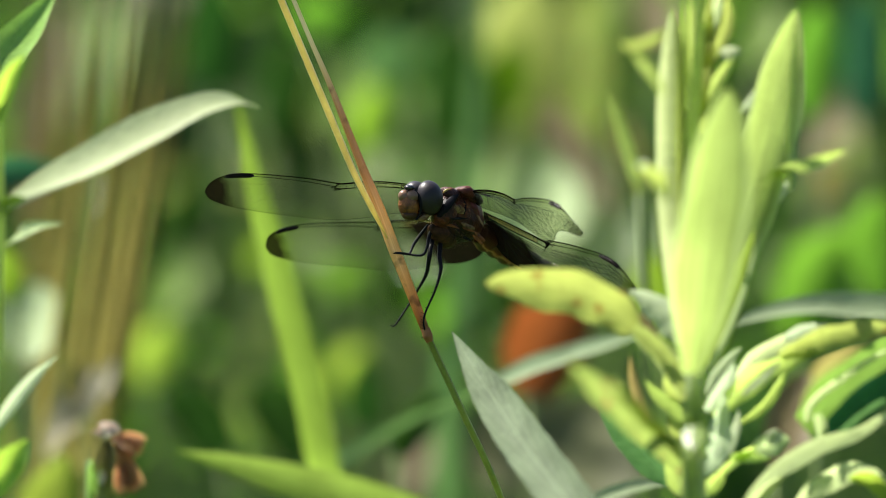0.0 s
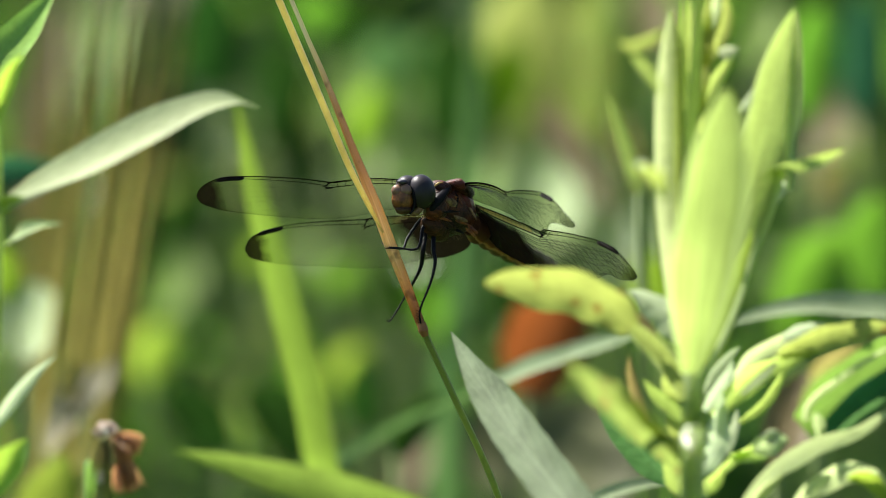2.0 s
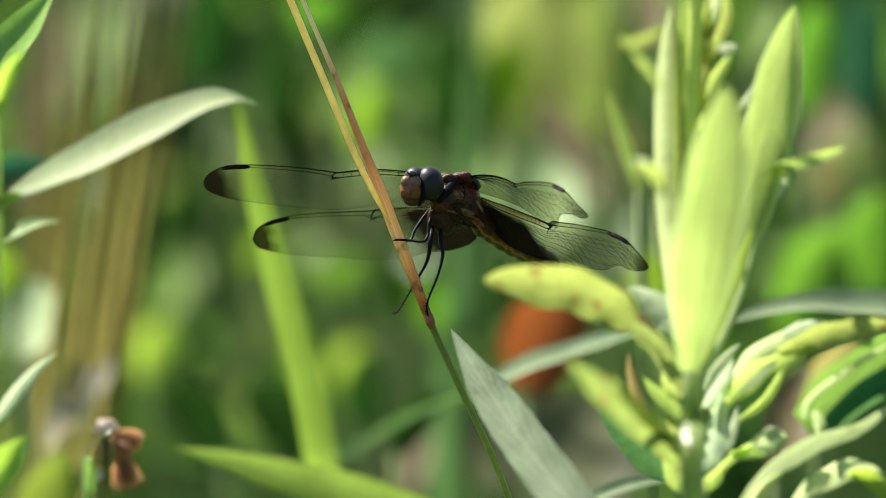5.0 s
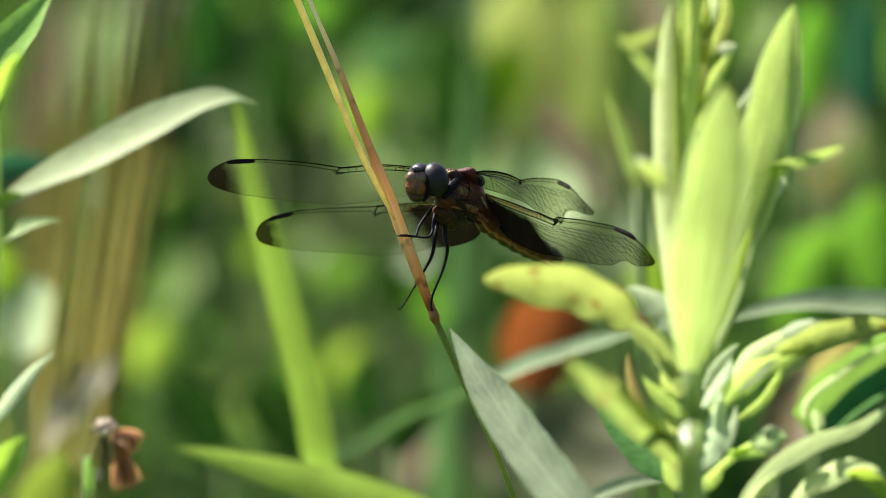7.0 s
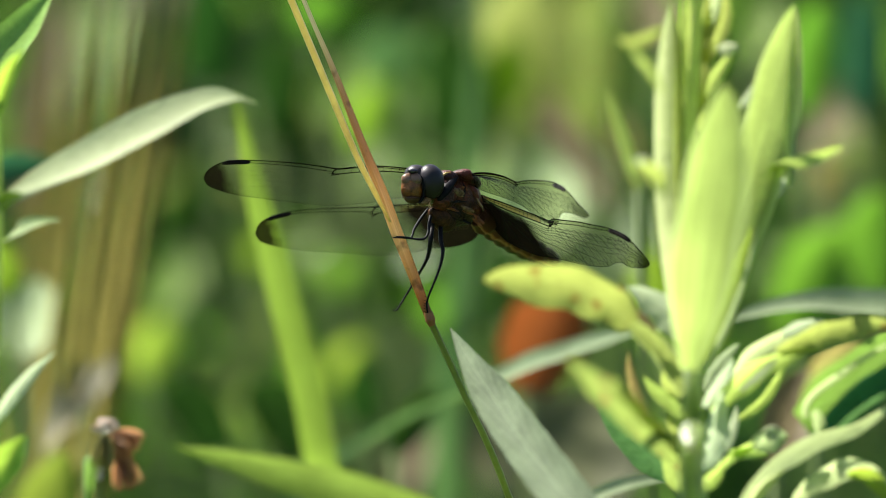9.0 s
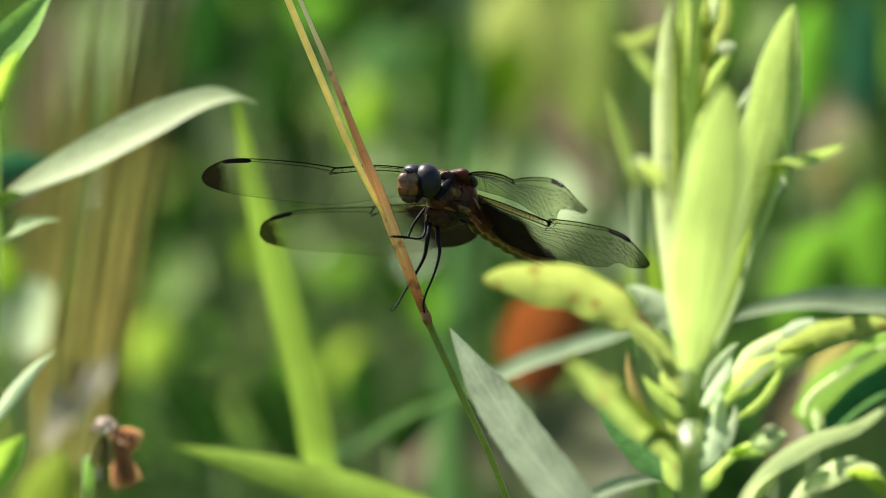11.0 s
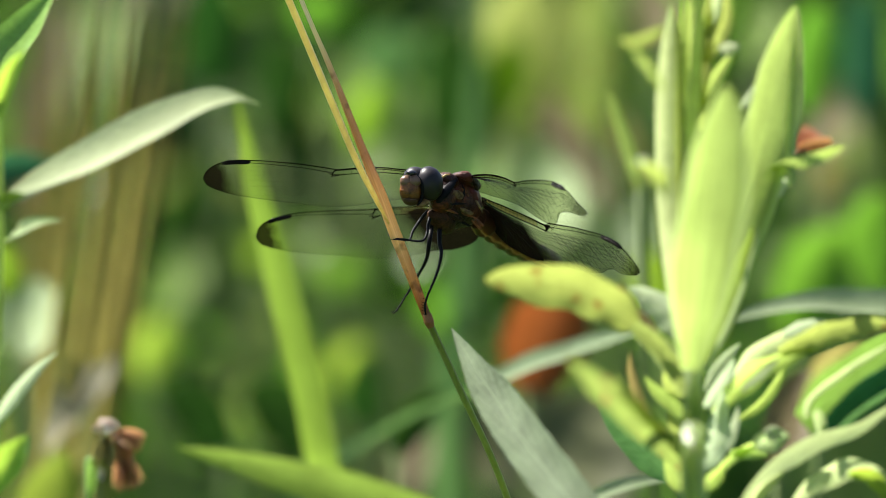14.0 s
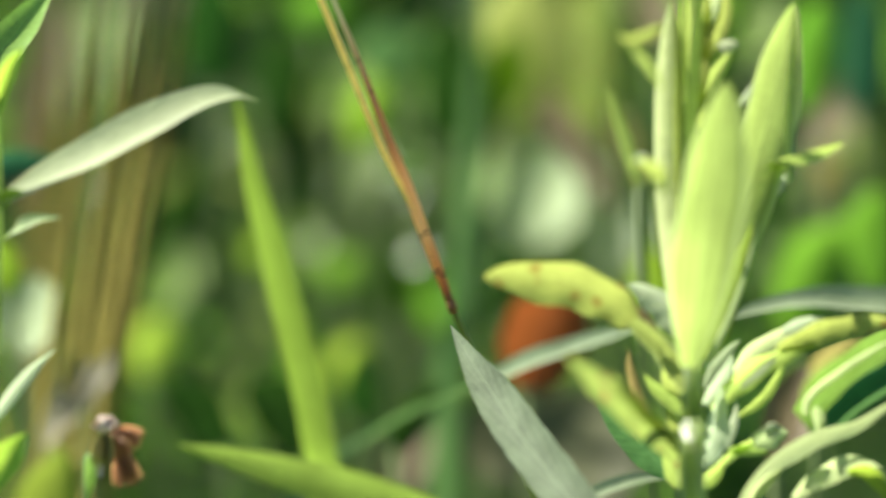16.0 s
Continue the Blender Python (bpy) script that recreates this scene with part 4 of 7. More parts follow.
# ---- what stands out of focus behind ----
def soft_plants():
    g = thing("tall_grass", (-0.01, 0.12, 0), "single bright green grass blade", "grass")
    leaf(g, [(-0.008, 0.12, 0), (-0.0085, 0.125, 0.20), (-0.0105, 0.13, 0.36), (-0.0125, 0.13, 0.44), (-0.02215, 0.15000, 0.47193), (-0.02434, 0.15000, 0.48322), (-0.02630, 0.15000, 0.49449), (-0.02957, 0.15000, 0.50798), (-0.03327, 0.15000, 0.52254), (-0.03718, 0.15000, 0.53762), (-0.04041, 0.15000, 0.55432)], 0.00661, BLADE, face=(0.15, -1, -0.2), shape="strap", n=40, cup=0.15, name="blade")
    g = thing("tall_grass", (0.004, 0.42, 0), "dull blue-green grass blade", "grass")
    leaf(g, [(0.004, 0.42, 0), (0.00077, 0.40119, 0.4066), (0.00397, 0.41097, 0.46207), (0.00614, 0.41786, 0.50114), (0.00845, 0.42476, 0.54022)], 0.00717, DULL, face=(0.1, -1, 0.2), shape="blade", n=24, name="blade")
    g = thing("tall_grass", (-0.05, 0.10, 0), "grey-green arching grass blade", "grass")
    leaf(g, [(-0.05, 0.10, 0), (-0.048, 0.14, 0.25), (-0.042, 0.18, 0.40), (-0.03049, 0.22000, 0.45972), (-0.02123, 0.22000, 0.46773), (-0.00963, 0.21000, 0.47723), (0.00180, 0.18000, 0.48821), (0.01054, 0.14000, 0.50001)], 0.00522, DULL, face=(0.1, -0.45, 1), shape="strap", n=36, name="blade")
    # same blade in a paler material, so its sunlit end is put in by colour
    leaf(g, [(0.00716, 0.12000, 0.50230), (0.01582, 0.12000, 0.50628), (0.02449, 0.12000, 0.50936), (0.03206, 0.12000, 0.51157), (0.03964, 0.12000, 0.51421)], 0.00584, GREYGREEN, face=(0.1, -0.45, 1), shape="blade", n=30, name="blade_end", label="end of the blade coloured paler for sunlight")
    g = thing("tall_grass", (0.13, 0.12, 0), "pale grey-green grass blade lying level", "grass")
    leaf(g, [(0.13, 0.12, 0), (0.10476, 0.1035, 0.50352), (0.09159, 0.10116, 0.51902), (0.07637, 0.09668, 0.52245), (0.06444, 0.09173, 0.52314), (0.05152, 0.08622, 0.5207)], 0.01024, GREYGREEN, face=(0, -0.45, 1), shape="blade", n=28, name="blade")


def reed(at, points, r, label):
    g = thing("dry_reed", at, label, "reed", "dry reeds")
    stalk(g, [at, *points], r * 0.35, r * 0.3, REED, n=30)
    leaf(g, [at, *points], r * 2.8, REED, face=(0.25, -1, 0), shape="strap", n=30, cup=0.5, name="sheath")
    return g


def dry_reeds():
    for top, low, r, lab in (
        ((-0.06889, 0.26494, 0.56293), (-0.08030, 0.25294, 0.48168), 0.00157, "dry straw-coloured reed with a papery sheath"),
        ((-0.07338, 0.40169, 0.54350), (-0.08484, 0.38969, 0.45569), 0.00102, "dry straw-coloured reed with a papery sheath"),
        ((-0.06464, 0.24736, 0.56543), (-0.07620, 0.23536, 0.48502), 0.00117, "dry straw-coloured reed with a papery sheath"),
        ((-0.06714, 0.37051, 0.54793), (-0.08049, 0.35851, 0.46161), 0.00107, "dry straw-coloured reed with a papery sheath"),
        ((-0.06484, 0.33113, 0.55352), (-0.07794, 0.31913, 0.46910), 0.00168, "dry straw-coloured reed with a papery sheath"),
        ((-0.06162, 0.30906, 0.55666), (-0.07424, 0.29706, 0.47329), 0.00152, "dry straw-coloured reed with a papery sheath"),
        ((-0.06258, 0.36136, 0.54923), (-0.07587, 0.34936, 0.46335), 0.00154, "dry straw-coloured reed with a papery sheath"),
        ((-0.05774, 0.28801, 0.55965), (-0.07176, 0.27601, 0.47729), 0.00107, "dry straw-coloured reed with a papery sheath"),
        ((-0.05589, 0.27591, 0.56137), (-0.06846, 0.26391, 0.47959), 0.00160, "dry straw-coloured reed with a papery sheath"),
        ((-0.05401, 0.30819, 0.55678), (-0.06971, 0.29619, 0.47346), 0.00131, "dry straw-coloured reed with a papery sheath"),
        ((-0.05677, 0.40315, 0.54329), (-0.07115, 0.39115, 0.45541), 0.00105, "dry straw-coloured reed with a papery sheath"),
        ((-0.09290, 0.49523, 0.53021), (-0.09958, 0.48323, 0.43791), 0.00135, "thin dry straw reed"),
        ((-0.08816, 0.43086, 0.53935), (-0.09489, 0.41886, 0.45014), 0.00113, "thin dry straw reed"),
        ((-0.08856, 0.48458, 0.53172), (-0.09581, 0.47258, 0.43994), 0.00136, "thin dry straw reed"),
        ((-0.08635, 0.50303, 0.52910), (-0.09456, 0.49103, 0.43643), 0.00095, "thin dry straw reed"),
        ((-0.08354, 0.49916, 0.52965), (-0.09308, 0.48716, 0.43716), 0.00138, "thin dry straw reed"),
        ((-0.08197, 0.49883, 0.52970), (-0.09080, 0.48683, 0.43723), 0.00098, "thin dry straw reed"),
    ):
        t, l = Vector(top), Vector(low)
        foot = l + (l - t) * (l.z / (t.z - l.z))
        pts = [foot.lerp(t, k / 8) + Vector((0.0012 * math.sin(k * 1.3 + r * 9000), 0, 0)) for k in range(1, 9)]
        reed(tuple(foot), pts, r, lab)


def blurred_leaf(x_pts, w, mat, label, shape="oval", face=(0, -1, 0.3), group=""):
    """A plain weed behind the perch that carries one leaf of note and some smaller ones."""
    tip = Vector(x_pts[0])
    base = (tip.x + 0.012, tip.y + 0.02, 0)
    s = thing("weed", base, label, "weed", group)
    b = Vector(base)
    stalk(s, [b, b.lerp(tip, 0.5) + Vector((0.006, 0.004, 0)), tip], 0.0016, 0.0009, WEED_STALK, n=12)
    if mat in (SHEEN, TAN, GREYTAN, PALE, OLIVE, GREYGREEN):
        mid_z = sum(p[2] for p in x_pts) / len(x_pts)
        x_pts = [Vector(p) + Vector((0, 1.5 * (p[2] - mid_z), 0)) for p in x_pts]
        face = (0.1, -0.55, 1.0)
    leaf(s, x_pts, w, mat, face=face, shape=shape, n=14, m=6, cup=0.2)
    rnd = random.Random(int(abs(base[0]) * 9999) + int(base[1] * 777))
    for k in range(5):
        t = rnd.uniform(0.2, 0.75)
        c = b.lerp(tip, t)
        a = rnd.uniform(0, 6.28)
        d = Vector((math.cos(a), math.sin(a), rnd.uniform(-0.1, 0.6))) * rnd.uniform(0.03, 0.05)
        leaf(s, [c, c + d * 0.6 + Vector((0, 0, 0.004)), c + d], 0.012, MID, face=(0, -0.4, 1), n=8, m=4)
    return s


def noted_weeds():
    # pale tints among these leaves stand for glints of sun
    for pts, w, mat, lab in (
        (((-0.07308, 0.58527, 0.41396), (-0.07126, 0.58653, 0.42113), (-0.07, 0.58787, 0.42871)), 0.0126, LIME, "weed with a bright green upright leaf"),
        (((-0.02459, 0.60432, 0.40684), (-0.02247, 0.60545, 0.41325), (-0.02092, 0.60663, 0.41993)), 0.01187, LIME, "weed with a lime green leaf"),
        (((-0.07048, 0.62807, 0.42636), (-0.06763, 0.62906, 0.43198), (-0.06506, 0.63, 0.43732)), 0.01284, SHEEN, "weed with a pale sunlit leaf"),
        (((-0.08868, 0.28000, 0.47993), (-0.08768, 0.28000, 0.48599), (-0.08619, 0.28000, 0.49253)), 0.01404, PALE, "weed with a broad pale sunlit leaf"),
        (((-0.09678, 0.21887, 0.52433), (-0.08875, 0.21947, 0.52772), (-0.07901, 0.21966, 0.52885)), 0.00688, TEAL, "weed with a blue-green leaf"),
        (((0.02158, 0.62107, 0.44424), (0.02613, 0.6228, 0.45403), (0.03067, 0.62452, 0.46382)), 0.0213, PALE, "weed with a pale sunlit leaf"),
        (((-0.02625, 0.62832, 0.42777), (-0.02411, 0.62911, 0.43226), (-0.02197, 0.62993, 0.4369)), 0.01227, MID, "weed with a pale sunlit leaf"),
        (((0.01598, 0.6545, 0.46106), (0.02174, 0.65825, 0.48233), (0.02534, 0.662, 0.50361)), 0.02736, OLD_LIME, "weed with a large lime green leaf"),
        (((0.03864, 0.59577, 0.47352), (0.03934, 0.59917, 0.49283), (0.04004, 0.60258, 0.51213)), 0.0112, OLD_LIME, "weed with a yellowing leaf"),
        (((-0.02016, 0.59358, 0.46112), (-0.02016, 0.59626, 0.47628), (-0.02436, 0.59869, 0.49007)), 0.0098, SHEEN, "weed with a grey-green leaf"),
        (((0.01742, 0.28000, 0.47046), (0.02038, 0.28000, 0.47896), (0.02335, 0.28000, 0.48744), (0.02380, 0.28000, 0.49300)), 0.01761, RUST, "dock weed with a large rust-red leaf"),
        (((0.04134, 0.55056, 0.44748), (0.0434, 0.55175, 0.45424), (0.04614, 0.55295, 0.46101)), 0.01099, GREYGREEN, "weed with a pale sunlit leaf"),
        (((0.08735, 0.55557, 0.47588), (0.09009, 0.55652, 0.48129), (0.09284, 0.55748, 0.4867)), 0.01236, TAN, "weed with a dry tan leaf"),
        (((0.06446, 0.14086, 0.48506), (0.06721, 0.14201, 0.49156), (0.07051, 0.14335, 0.49914)), 0.0099, TAN, "weed with a dry tan leaf"),
        (((0.07304, 0.1626, 0.49318), (0.07638, 0.16338, 0.49756), (0.08194, 0.16434, 0.50305)), 0.00668, STRAW, "weed with a yellowing leaf"),
        (((0.02483, 0.38405, 0.42453), (0.02863, 0.38603, 0.43576), (0.03369, 0.38779, 0.44574)), 0.0342, OLIVE, "weed with a grey-brown dead leaf"),
        (((0.09814, 0.49798, 0.49482), (0.09947, 0.50053, 0.50927), (0.09814, 0.50308, 0.52371)), 0.012, TEAL, "weed with a blue-green leaf"),
        (((0.08398, 0.4486, 0.50271), (0.08528, 0.45109, 0.5168), (0.08658, 0.45312, 0.52832)), 0.0117, MID, "weed with a mid-green leaf"),
        (((0.0983, 0.39219, 0.47069), (0.0964, 0.39439, 0.48316), (0.09703, 0.39614, 0.49314)), 0.01393, MID, "weed with a lime green leaf"),
        (((-0.08914, 0.2446, 0.49751), (-0.0903, 0.24541, 0.50211), (-0.09147, 0.24642, 0.50785)), 0.007, FRESH, "weed with a lime green leaf"),
        (((-0.0097, 0.63303, 0.45446), (-0.00885, 0.63377, 0.45868), (-0.00799, 0.63451, 0.46289)), 0.00856, SHEEN, "weed with a pale sunlit leaf"),
        (((-0.02839, 0.6365, 0.47413), (-0.02625, 0.63749, 0.47975), (-0.02454, 0.63835, 0.48467)), 0.01284, SHEEN, "weed with a grey-green leaf"),
        (((-0.01978, 0.55581, 0.47724), (-0.01772, 0.55724, 0.48535), (-0.01634, 0.55867, 0.49347)), 0.01099, FRESH, "weed with a bright green leaf"),
        (((0.03198, 0.44635, 0.48991), (0.02613, 0.44748, 0.49631), (0.02158, 0.4486, 0.50271)), 0.0052, TAN, "weed with a withered brown leaf"),
        (((0.05264, 0.60015, 0.49834), (0.05124, 0.60136, 0.50524), (0.04984, 0.60258, 0.51213)), 0.0126, TAN, "weed with a withered brown leaf"),
        (((0.07462, 0.54997, 0.50174), (0.07667, 0.55116, 0.50847), (0.07872, 0.55211, 0.51385)), 0.01093, SHEEN, "weed with a pale sunlit leaf"),
        (((0.07885, 0.41009, 0.45702), (0.08397, 0.41275, 0.47215), (0.09165, 0.41453, 0.48224)), 0.01536, MID, "weed with a mid-green leaf"),
        (((0.04884, 0.34128, 0.46991), (0.04637, 0.34299, 0.47963), (0.04514, 0.3447, 0.48934)), 0.0111, FRESH, "weed with a bright green leaf"),
        (((0.03917, 0.41898, 0.50745), (0.04173, 0.41764, 0.49988), (0.04429, 0.41609, 0.49106)), 0.00512, STRAW, "weed with a yellowing leaf"),
        (((-0.04622, 0.62163, 0.38983), (-0.0448, 0.62237, 0.39404), (-0.04337, 0.62312, 0.39826)), 0.00856, MID, "weed with a grey-green leaf"),
        (((0.09696, 0.61576, 0.47171), (0.09978, 0.61723, 0.48006), (0.1012, 0.61821, 0.48563)), 0.01272, TAN, "weed with a dry tan leaf"),
        (((0.09324, 0.59285, 0.45698), (0.09394, 0.59383, 0.46249), (0.09464, 0.59468, 0.46732)), 0.0098, STRAW, "weed with a yellowing leaf"),
        (((-0.04694, 0.62931, 0.43339), (-0.0448, 0.63005, 0.4376), (-0.04337, 0.6308, 0.44182)), 0.00856, FRESH, "weed with a bright green leaf"),
        (((-0.03731, 0.60422, 0.40629), (-0.0359, 0.60545, 0.41325), (-0.03519, 0.60668, 0.42021)), 0.00848, MID, "weed with a mid-green leaf"),
        (((-0.01198, 0.63699, 0.47694), (-0.01341, 0.63848, 0.48537), (-0.01484, 0.63996, 0.4938)), 0.01855, DULL, "weed with a mid-green leaf"),
        (((-0.03196, 0.63972, 0.4924), (-0.03053, 0.64071, 0.49802), (-0.02982, 0.6417, 0.50364)), 0.01712, MID, "weed with a bright green leaf"),
        (((-0.08967, 0.44000, 0.42490), (-0.08674, 0.44000, 0.43353), (-0.08249, 0.44000, 0.44414)), 0.00960, GREYTAN, "weed with a bleached dead leaf"),
        (((-0.08876, 0.5841, 0.40734), (-0.08456, 0.58507, 0.41286), (-0.08106, 0.58605, 0.41837)), 0.0084, TAN, "weed with a bleached dead leaf"),
        (((0.00978, 0.41478, 0.42604), (0.01235, 0.41612, 0.43364), (0.01493, 0.41723, 0.43998)), 0.01673, OLIVE, "weed with a bleached dead leaf"),
        (((-0.01484, 0.62733, 0.42215), (-0.01198, 0.62857, 0.42917), (-0.00913, 0.62981, 0.4362)), 0.01569, MID, "weed with a grey-green leaf"),
        (((-0.00057, 0.60692, 0.4216), (0.00367, 0.6084, 0.42995), (0.00721, 0.60987, 0.4383)), 0.01837, MID, "weed with a mid-green leaf"),
        (((0.01344, 0.5965, 0.47766), (0.01554, 0.59845, 0.48869), (0.01694, 0.60015, 0.49834)), 0.0126, FRESH, "weed with a bright green leaf"),
        (((0.03224, 0.6365, 0.47413), (0.0351, 0.63848, 0.48537), (0.03724, 0.64021, 0.49521)), 0.00999, SHEEN, "weed with a pale sunlit leaf"),
        (((0.1012, 0.61331, 0.45779), (0.10402, 0.61478, 0.46614), (0.10614, 0.616, 0.4731)), 0.01131, OLD_LIME, "weed with an aging lime leaf"),
        (((0.003, 0.63166, 0.44673), (0.00685, 0.63327, 0.45587), (0.0097, 0.63488, 0.465)), 0.01569, SHEEN, "weed with a grey-green leaf"),
        (((-0.00699, 0.63699, 0.47694), (-0.00514, 0.63835, 0.48467), (-0.00342, 0.63972, 0.4924)), 0.01284, SHEEN, "weed with a pale sunlit leaf"),
        (((-0.00986, 0.24874, 0.46337), (-0.00575, 0.24996, 0.4703), (-0.00047, 0.25098, 0.47608)), 0.00704, DEEP, "weed with a mid-green leaf"),
        (((-0.01266, 0.50183, 0.40148), (-0.00862, 0.50324, 0.40944), (-0.00458, 0.50441, 0.41607)), 0.00943, TAN, "weed with a withered brown leaf"),
        (((-0.09316, 0.41098, 0.4045), (-0.08801, 0.41366, 0.4197), (-0.08415, 0.41567, 0.43111)), 0.01673, MID, "weed with a lime green leaf"),
        (((0.01977, 0.60000, 0.47710), (0.01975, 0.60000, 0.49411), (0.02111, 0.60000, 0.51391)), 0.02672, YELLOW_LEAF, "weed with a large yellow-green leaf"),
        (((0.03910, 0.62000, 0.46671), (0.03762, 0.62000, 0.48678), (0.03614, 0.62000, 0.50963)), 0.01704, OLD_LIME, "weed with a yellowing leaf"),
        (((-0.09923, 0.55000, 0.46847), (-0.09769, 0.55000, 0.48928), (-0.09477, 0.55000, 0.51140)), 0.01235, TAN, "weed with a dry tan leaf"),
        # leaves darkened to stand for the deep shade between the weeds
        (((0.00083, 0.58000, 0.47468), (0.00222, 0.58000, 0.49014), (0.00083, 0.58000, 0.50697)), 0.01532, DEEP, "weed with a broad leaf darkened for deep shade"),
        (((0.00767, 0.55000, 0.47263), (0.00903, 0.55000, 0.48651), (0.00834, 0.55000, 0.50311)), 0.00823, DEEP, "weed with a broad leaf darkened for deep shade"),
        (((-0.05523, 0.50000, 0.50125), (-0.05383, 0.50000, 0.51339), (-0.05510, 0.50000, 0.52684)), 0.01339, DEEP, "weed with a broad leaf darkened for deep shade"),
        (((-0.02889, 0.42000, 0.42892), (-0.03660, 0.42000, 0.43812), (-0.04559, 0.42000, 0.44468)), 0.01541, DEEP, "weed with a broad leaf darkened for deep shade"),
        (((-0.05005, 0.44000, 0.42490), (-0.05652, 0.44000, 0.43420), (-0.06561, 0.44000, 0.43950)), 0.01298, DEEP, "weed with a broad leaf darkened for deep shade"),
        (((-0.01666, 0.50000, 0.41831), (-0.01933, 0.50000, 0.42653), (-0.01932, 0.50000, 0.43745)), 0.01071, DEEP, "weed with a broad leaf darkened for deep shade"),
        (((0.01523, 0.46000, 0.45302), (0.01391, 0.46000, 0.46103), (0.01455, 0.46000, 0.47035)), 0.00787, DEEP, "weed with a broad leaf darkened for deep shade"),
        (((-0.04265, 0.60000, 0.47141), (-0.03980, 0.60000, 0.48561), (-0.04116, 0.60000, 0.49836)), 0.01266, DEEP, "weed with a broad leaf darkened for deep shade"),
        (((-0.06229, 0.55000, 0.45594), (-0.05949, 0.55000, 0.46708), (-0.05806, 0.55000, 0.47819)), 0.00961, DEEP, "weed with a broad leaf darkened for deep shade"),
        (((-0.01183, 0.60000, 0.42719), (-0.01323, 0.60000, 0.43577), (-0.01603, 0.60000, 0.44720)), 0.00984, DEEP, "weed with a broad leaf darkened for deep shade"),
        (((-0.08146, 0.23500, 0.46850), (-0.07956, 0.23500, 0.47384), (-0.07673, 0.23500, 0.47917)), 0.00510, GREYTAN, "weed with a bleached dead leaf"),
        (((-0.07747, 0.23500, 0.47265), (-0.07487, 0.23500, 0.47798), (-0.07251, 0.23500, 0.48331)), 0.00464, GREYTAN, "weed with a bleached dead leaf"),
        (((-0.07372, 0.23500, 0.47680), (-0.07114, 0.23500, 0.48035), (-0.06832, 0.23500, 0.48508)), 0.00394, GREYTAN, "weed with a bleached dead leaf"),
        (((-0.09152, 0.33000, 0.43448), (-0.08654, 0.33000, 0.44075), (-0.07911, 0.33000, 0.44828)), 0.01040, SHEEN, "weed with a soft green leaf"),
        (((-0.08274, 0.20000, 0.45103), (-0.07980, 0.20000, 0.46153), (-0.07628, 0.20000, 0.47317)), 0.01362, BLADE, "weed with a bright green leaf"),
        (((0.03733, 0.42000, 0.48845), (0.03025, 0.42000, 0.49885), (0.02279, 0.42000, 0.51091)), 0.00565, TAN, "weed with a narrow withered brown leaf"),
        (((0.03783, 0.14000, 0.53708), (0.03506, 0.14000, 0.54650), (0.03186, 0.14000, 0.55667)), 0.00263, OLD_LIME, "weed with a thin lime green leaf"),
        (((0.02469, 0.06000, 0.49215), (0.03305, 0.06000, 0.49492), (0.04245, 0.06000, 0.49620)), 0.00354, GREYGREEN, "low weed with a grey-green leaf"),
    ):
        blurred_leaf(list(pts), w, mat, lab)


def sunlit_weeds():
    """Thin weeds behind the perch whose small waxy leaves throw the sun back."""
    rnd = random.Random(77)
    gleam = Vector((-0.40, -0.47, 0.78))
    for tip, size in (
        ((-0.02423, 0.64833, 0.47805), 0.0072),
        ((-0.06845, 0.63238, 0.43138), 0.0072),
        ((0.03277, 0.66753, 0.44790), 0.0072),
        ((-0.02465, 0.63860, 0.43027), 0.0072),
        ((-0.00627, 0.62798, 0.43768), 0.0072),
        ((0.04661, 0.66819, 0.43380), 0.0072),
        ((-0.01402, 0.73015, 0.44261), 0.0052),
        ((-0.02788, 0.71605, 0.43970), 0.0052),
        ((0.10517, 0.71182, 0.46588), 0.0052),
        ((0.09419, 0.64663, 0.45289), 0.0052),
        ((-0.02276, 0.68440, 0.46429), 0.0052),
        ((-0.07355, 0.65320, 0.41002), 0.0052),
        ((-0.02285, 0.64072, 0.40725), 0.0052),
        ((0.03944, 0.63274, 0.43422), 0.0072),
        ((-0.05794, 0.64573, 0.46104), 0.0052),
        ((-0.01924, 0.73130, 0.44998), 0.0052),
        ((-0.03331, 0.71947, 0.42480), 0.0052),
        ((-0.00950, 0.71680, 0.43732), 0.0072),
        ((0.00535, 0.71605, 0.41936), 0.0052),
        ((0.03536, 0.64321, 0.41921), 0.0052),
        ((-0.09004, 0.65718, 0.45038), 0.0052),
        ((0.10089, 0.69524, 0.42756), 0.0052),
    ):
        t = Vector(tip)
        b = Vector((t.x + rnd.uniform(-0.02, 0.02), t.y + rnd.uniform(0.01, 0.03), 0))
        w = thing("weed", b, "thin weed with small waxy leaves catching the sun", "weed", "sunlit weeds")
        stalk(w, [b, b.lerp(t, 0.5) + Vector((0.004, 0.003, 0)), t + Vector((0, 0.002, -0.002))], 0.0012, 0.0007, WEED_STALK, n=12)
        along = gleam.cross(Vector((rnd.uniform(-1, 1), -0.3, 0.2))).normalized()
        leaf(w, [t - along * size * 0.5, t, t + along * size * 0.5], size * 0.8, WAXY, face=gleam, shape="oval", n=8, m=4, cup=0.08)
        for k in range(6):
            c = b.lerp(t, rnd.uniform(0.45, 0.95))
            a = rnd.uniform(0, 6.28)
            d = Vector((math.cos(a), math.sin(a), rnd.uniform(-0.2, 0.5))) * rnd.uniform(0.012, 0.03)
            leaf(w, [c, c + d * 0.6 + Vector((0, 0, 0.002)), c + d], 0.007, rnd.choice((MID, DEEP, DEEP)), face=(0, -0.4, 1), n=8, m=4)


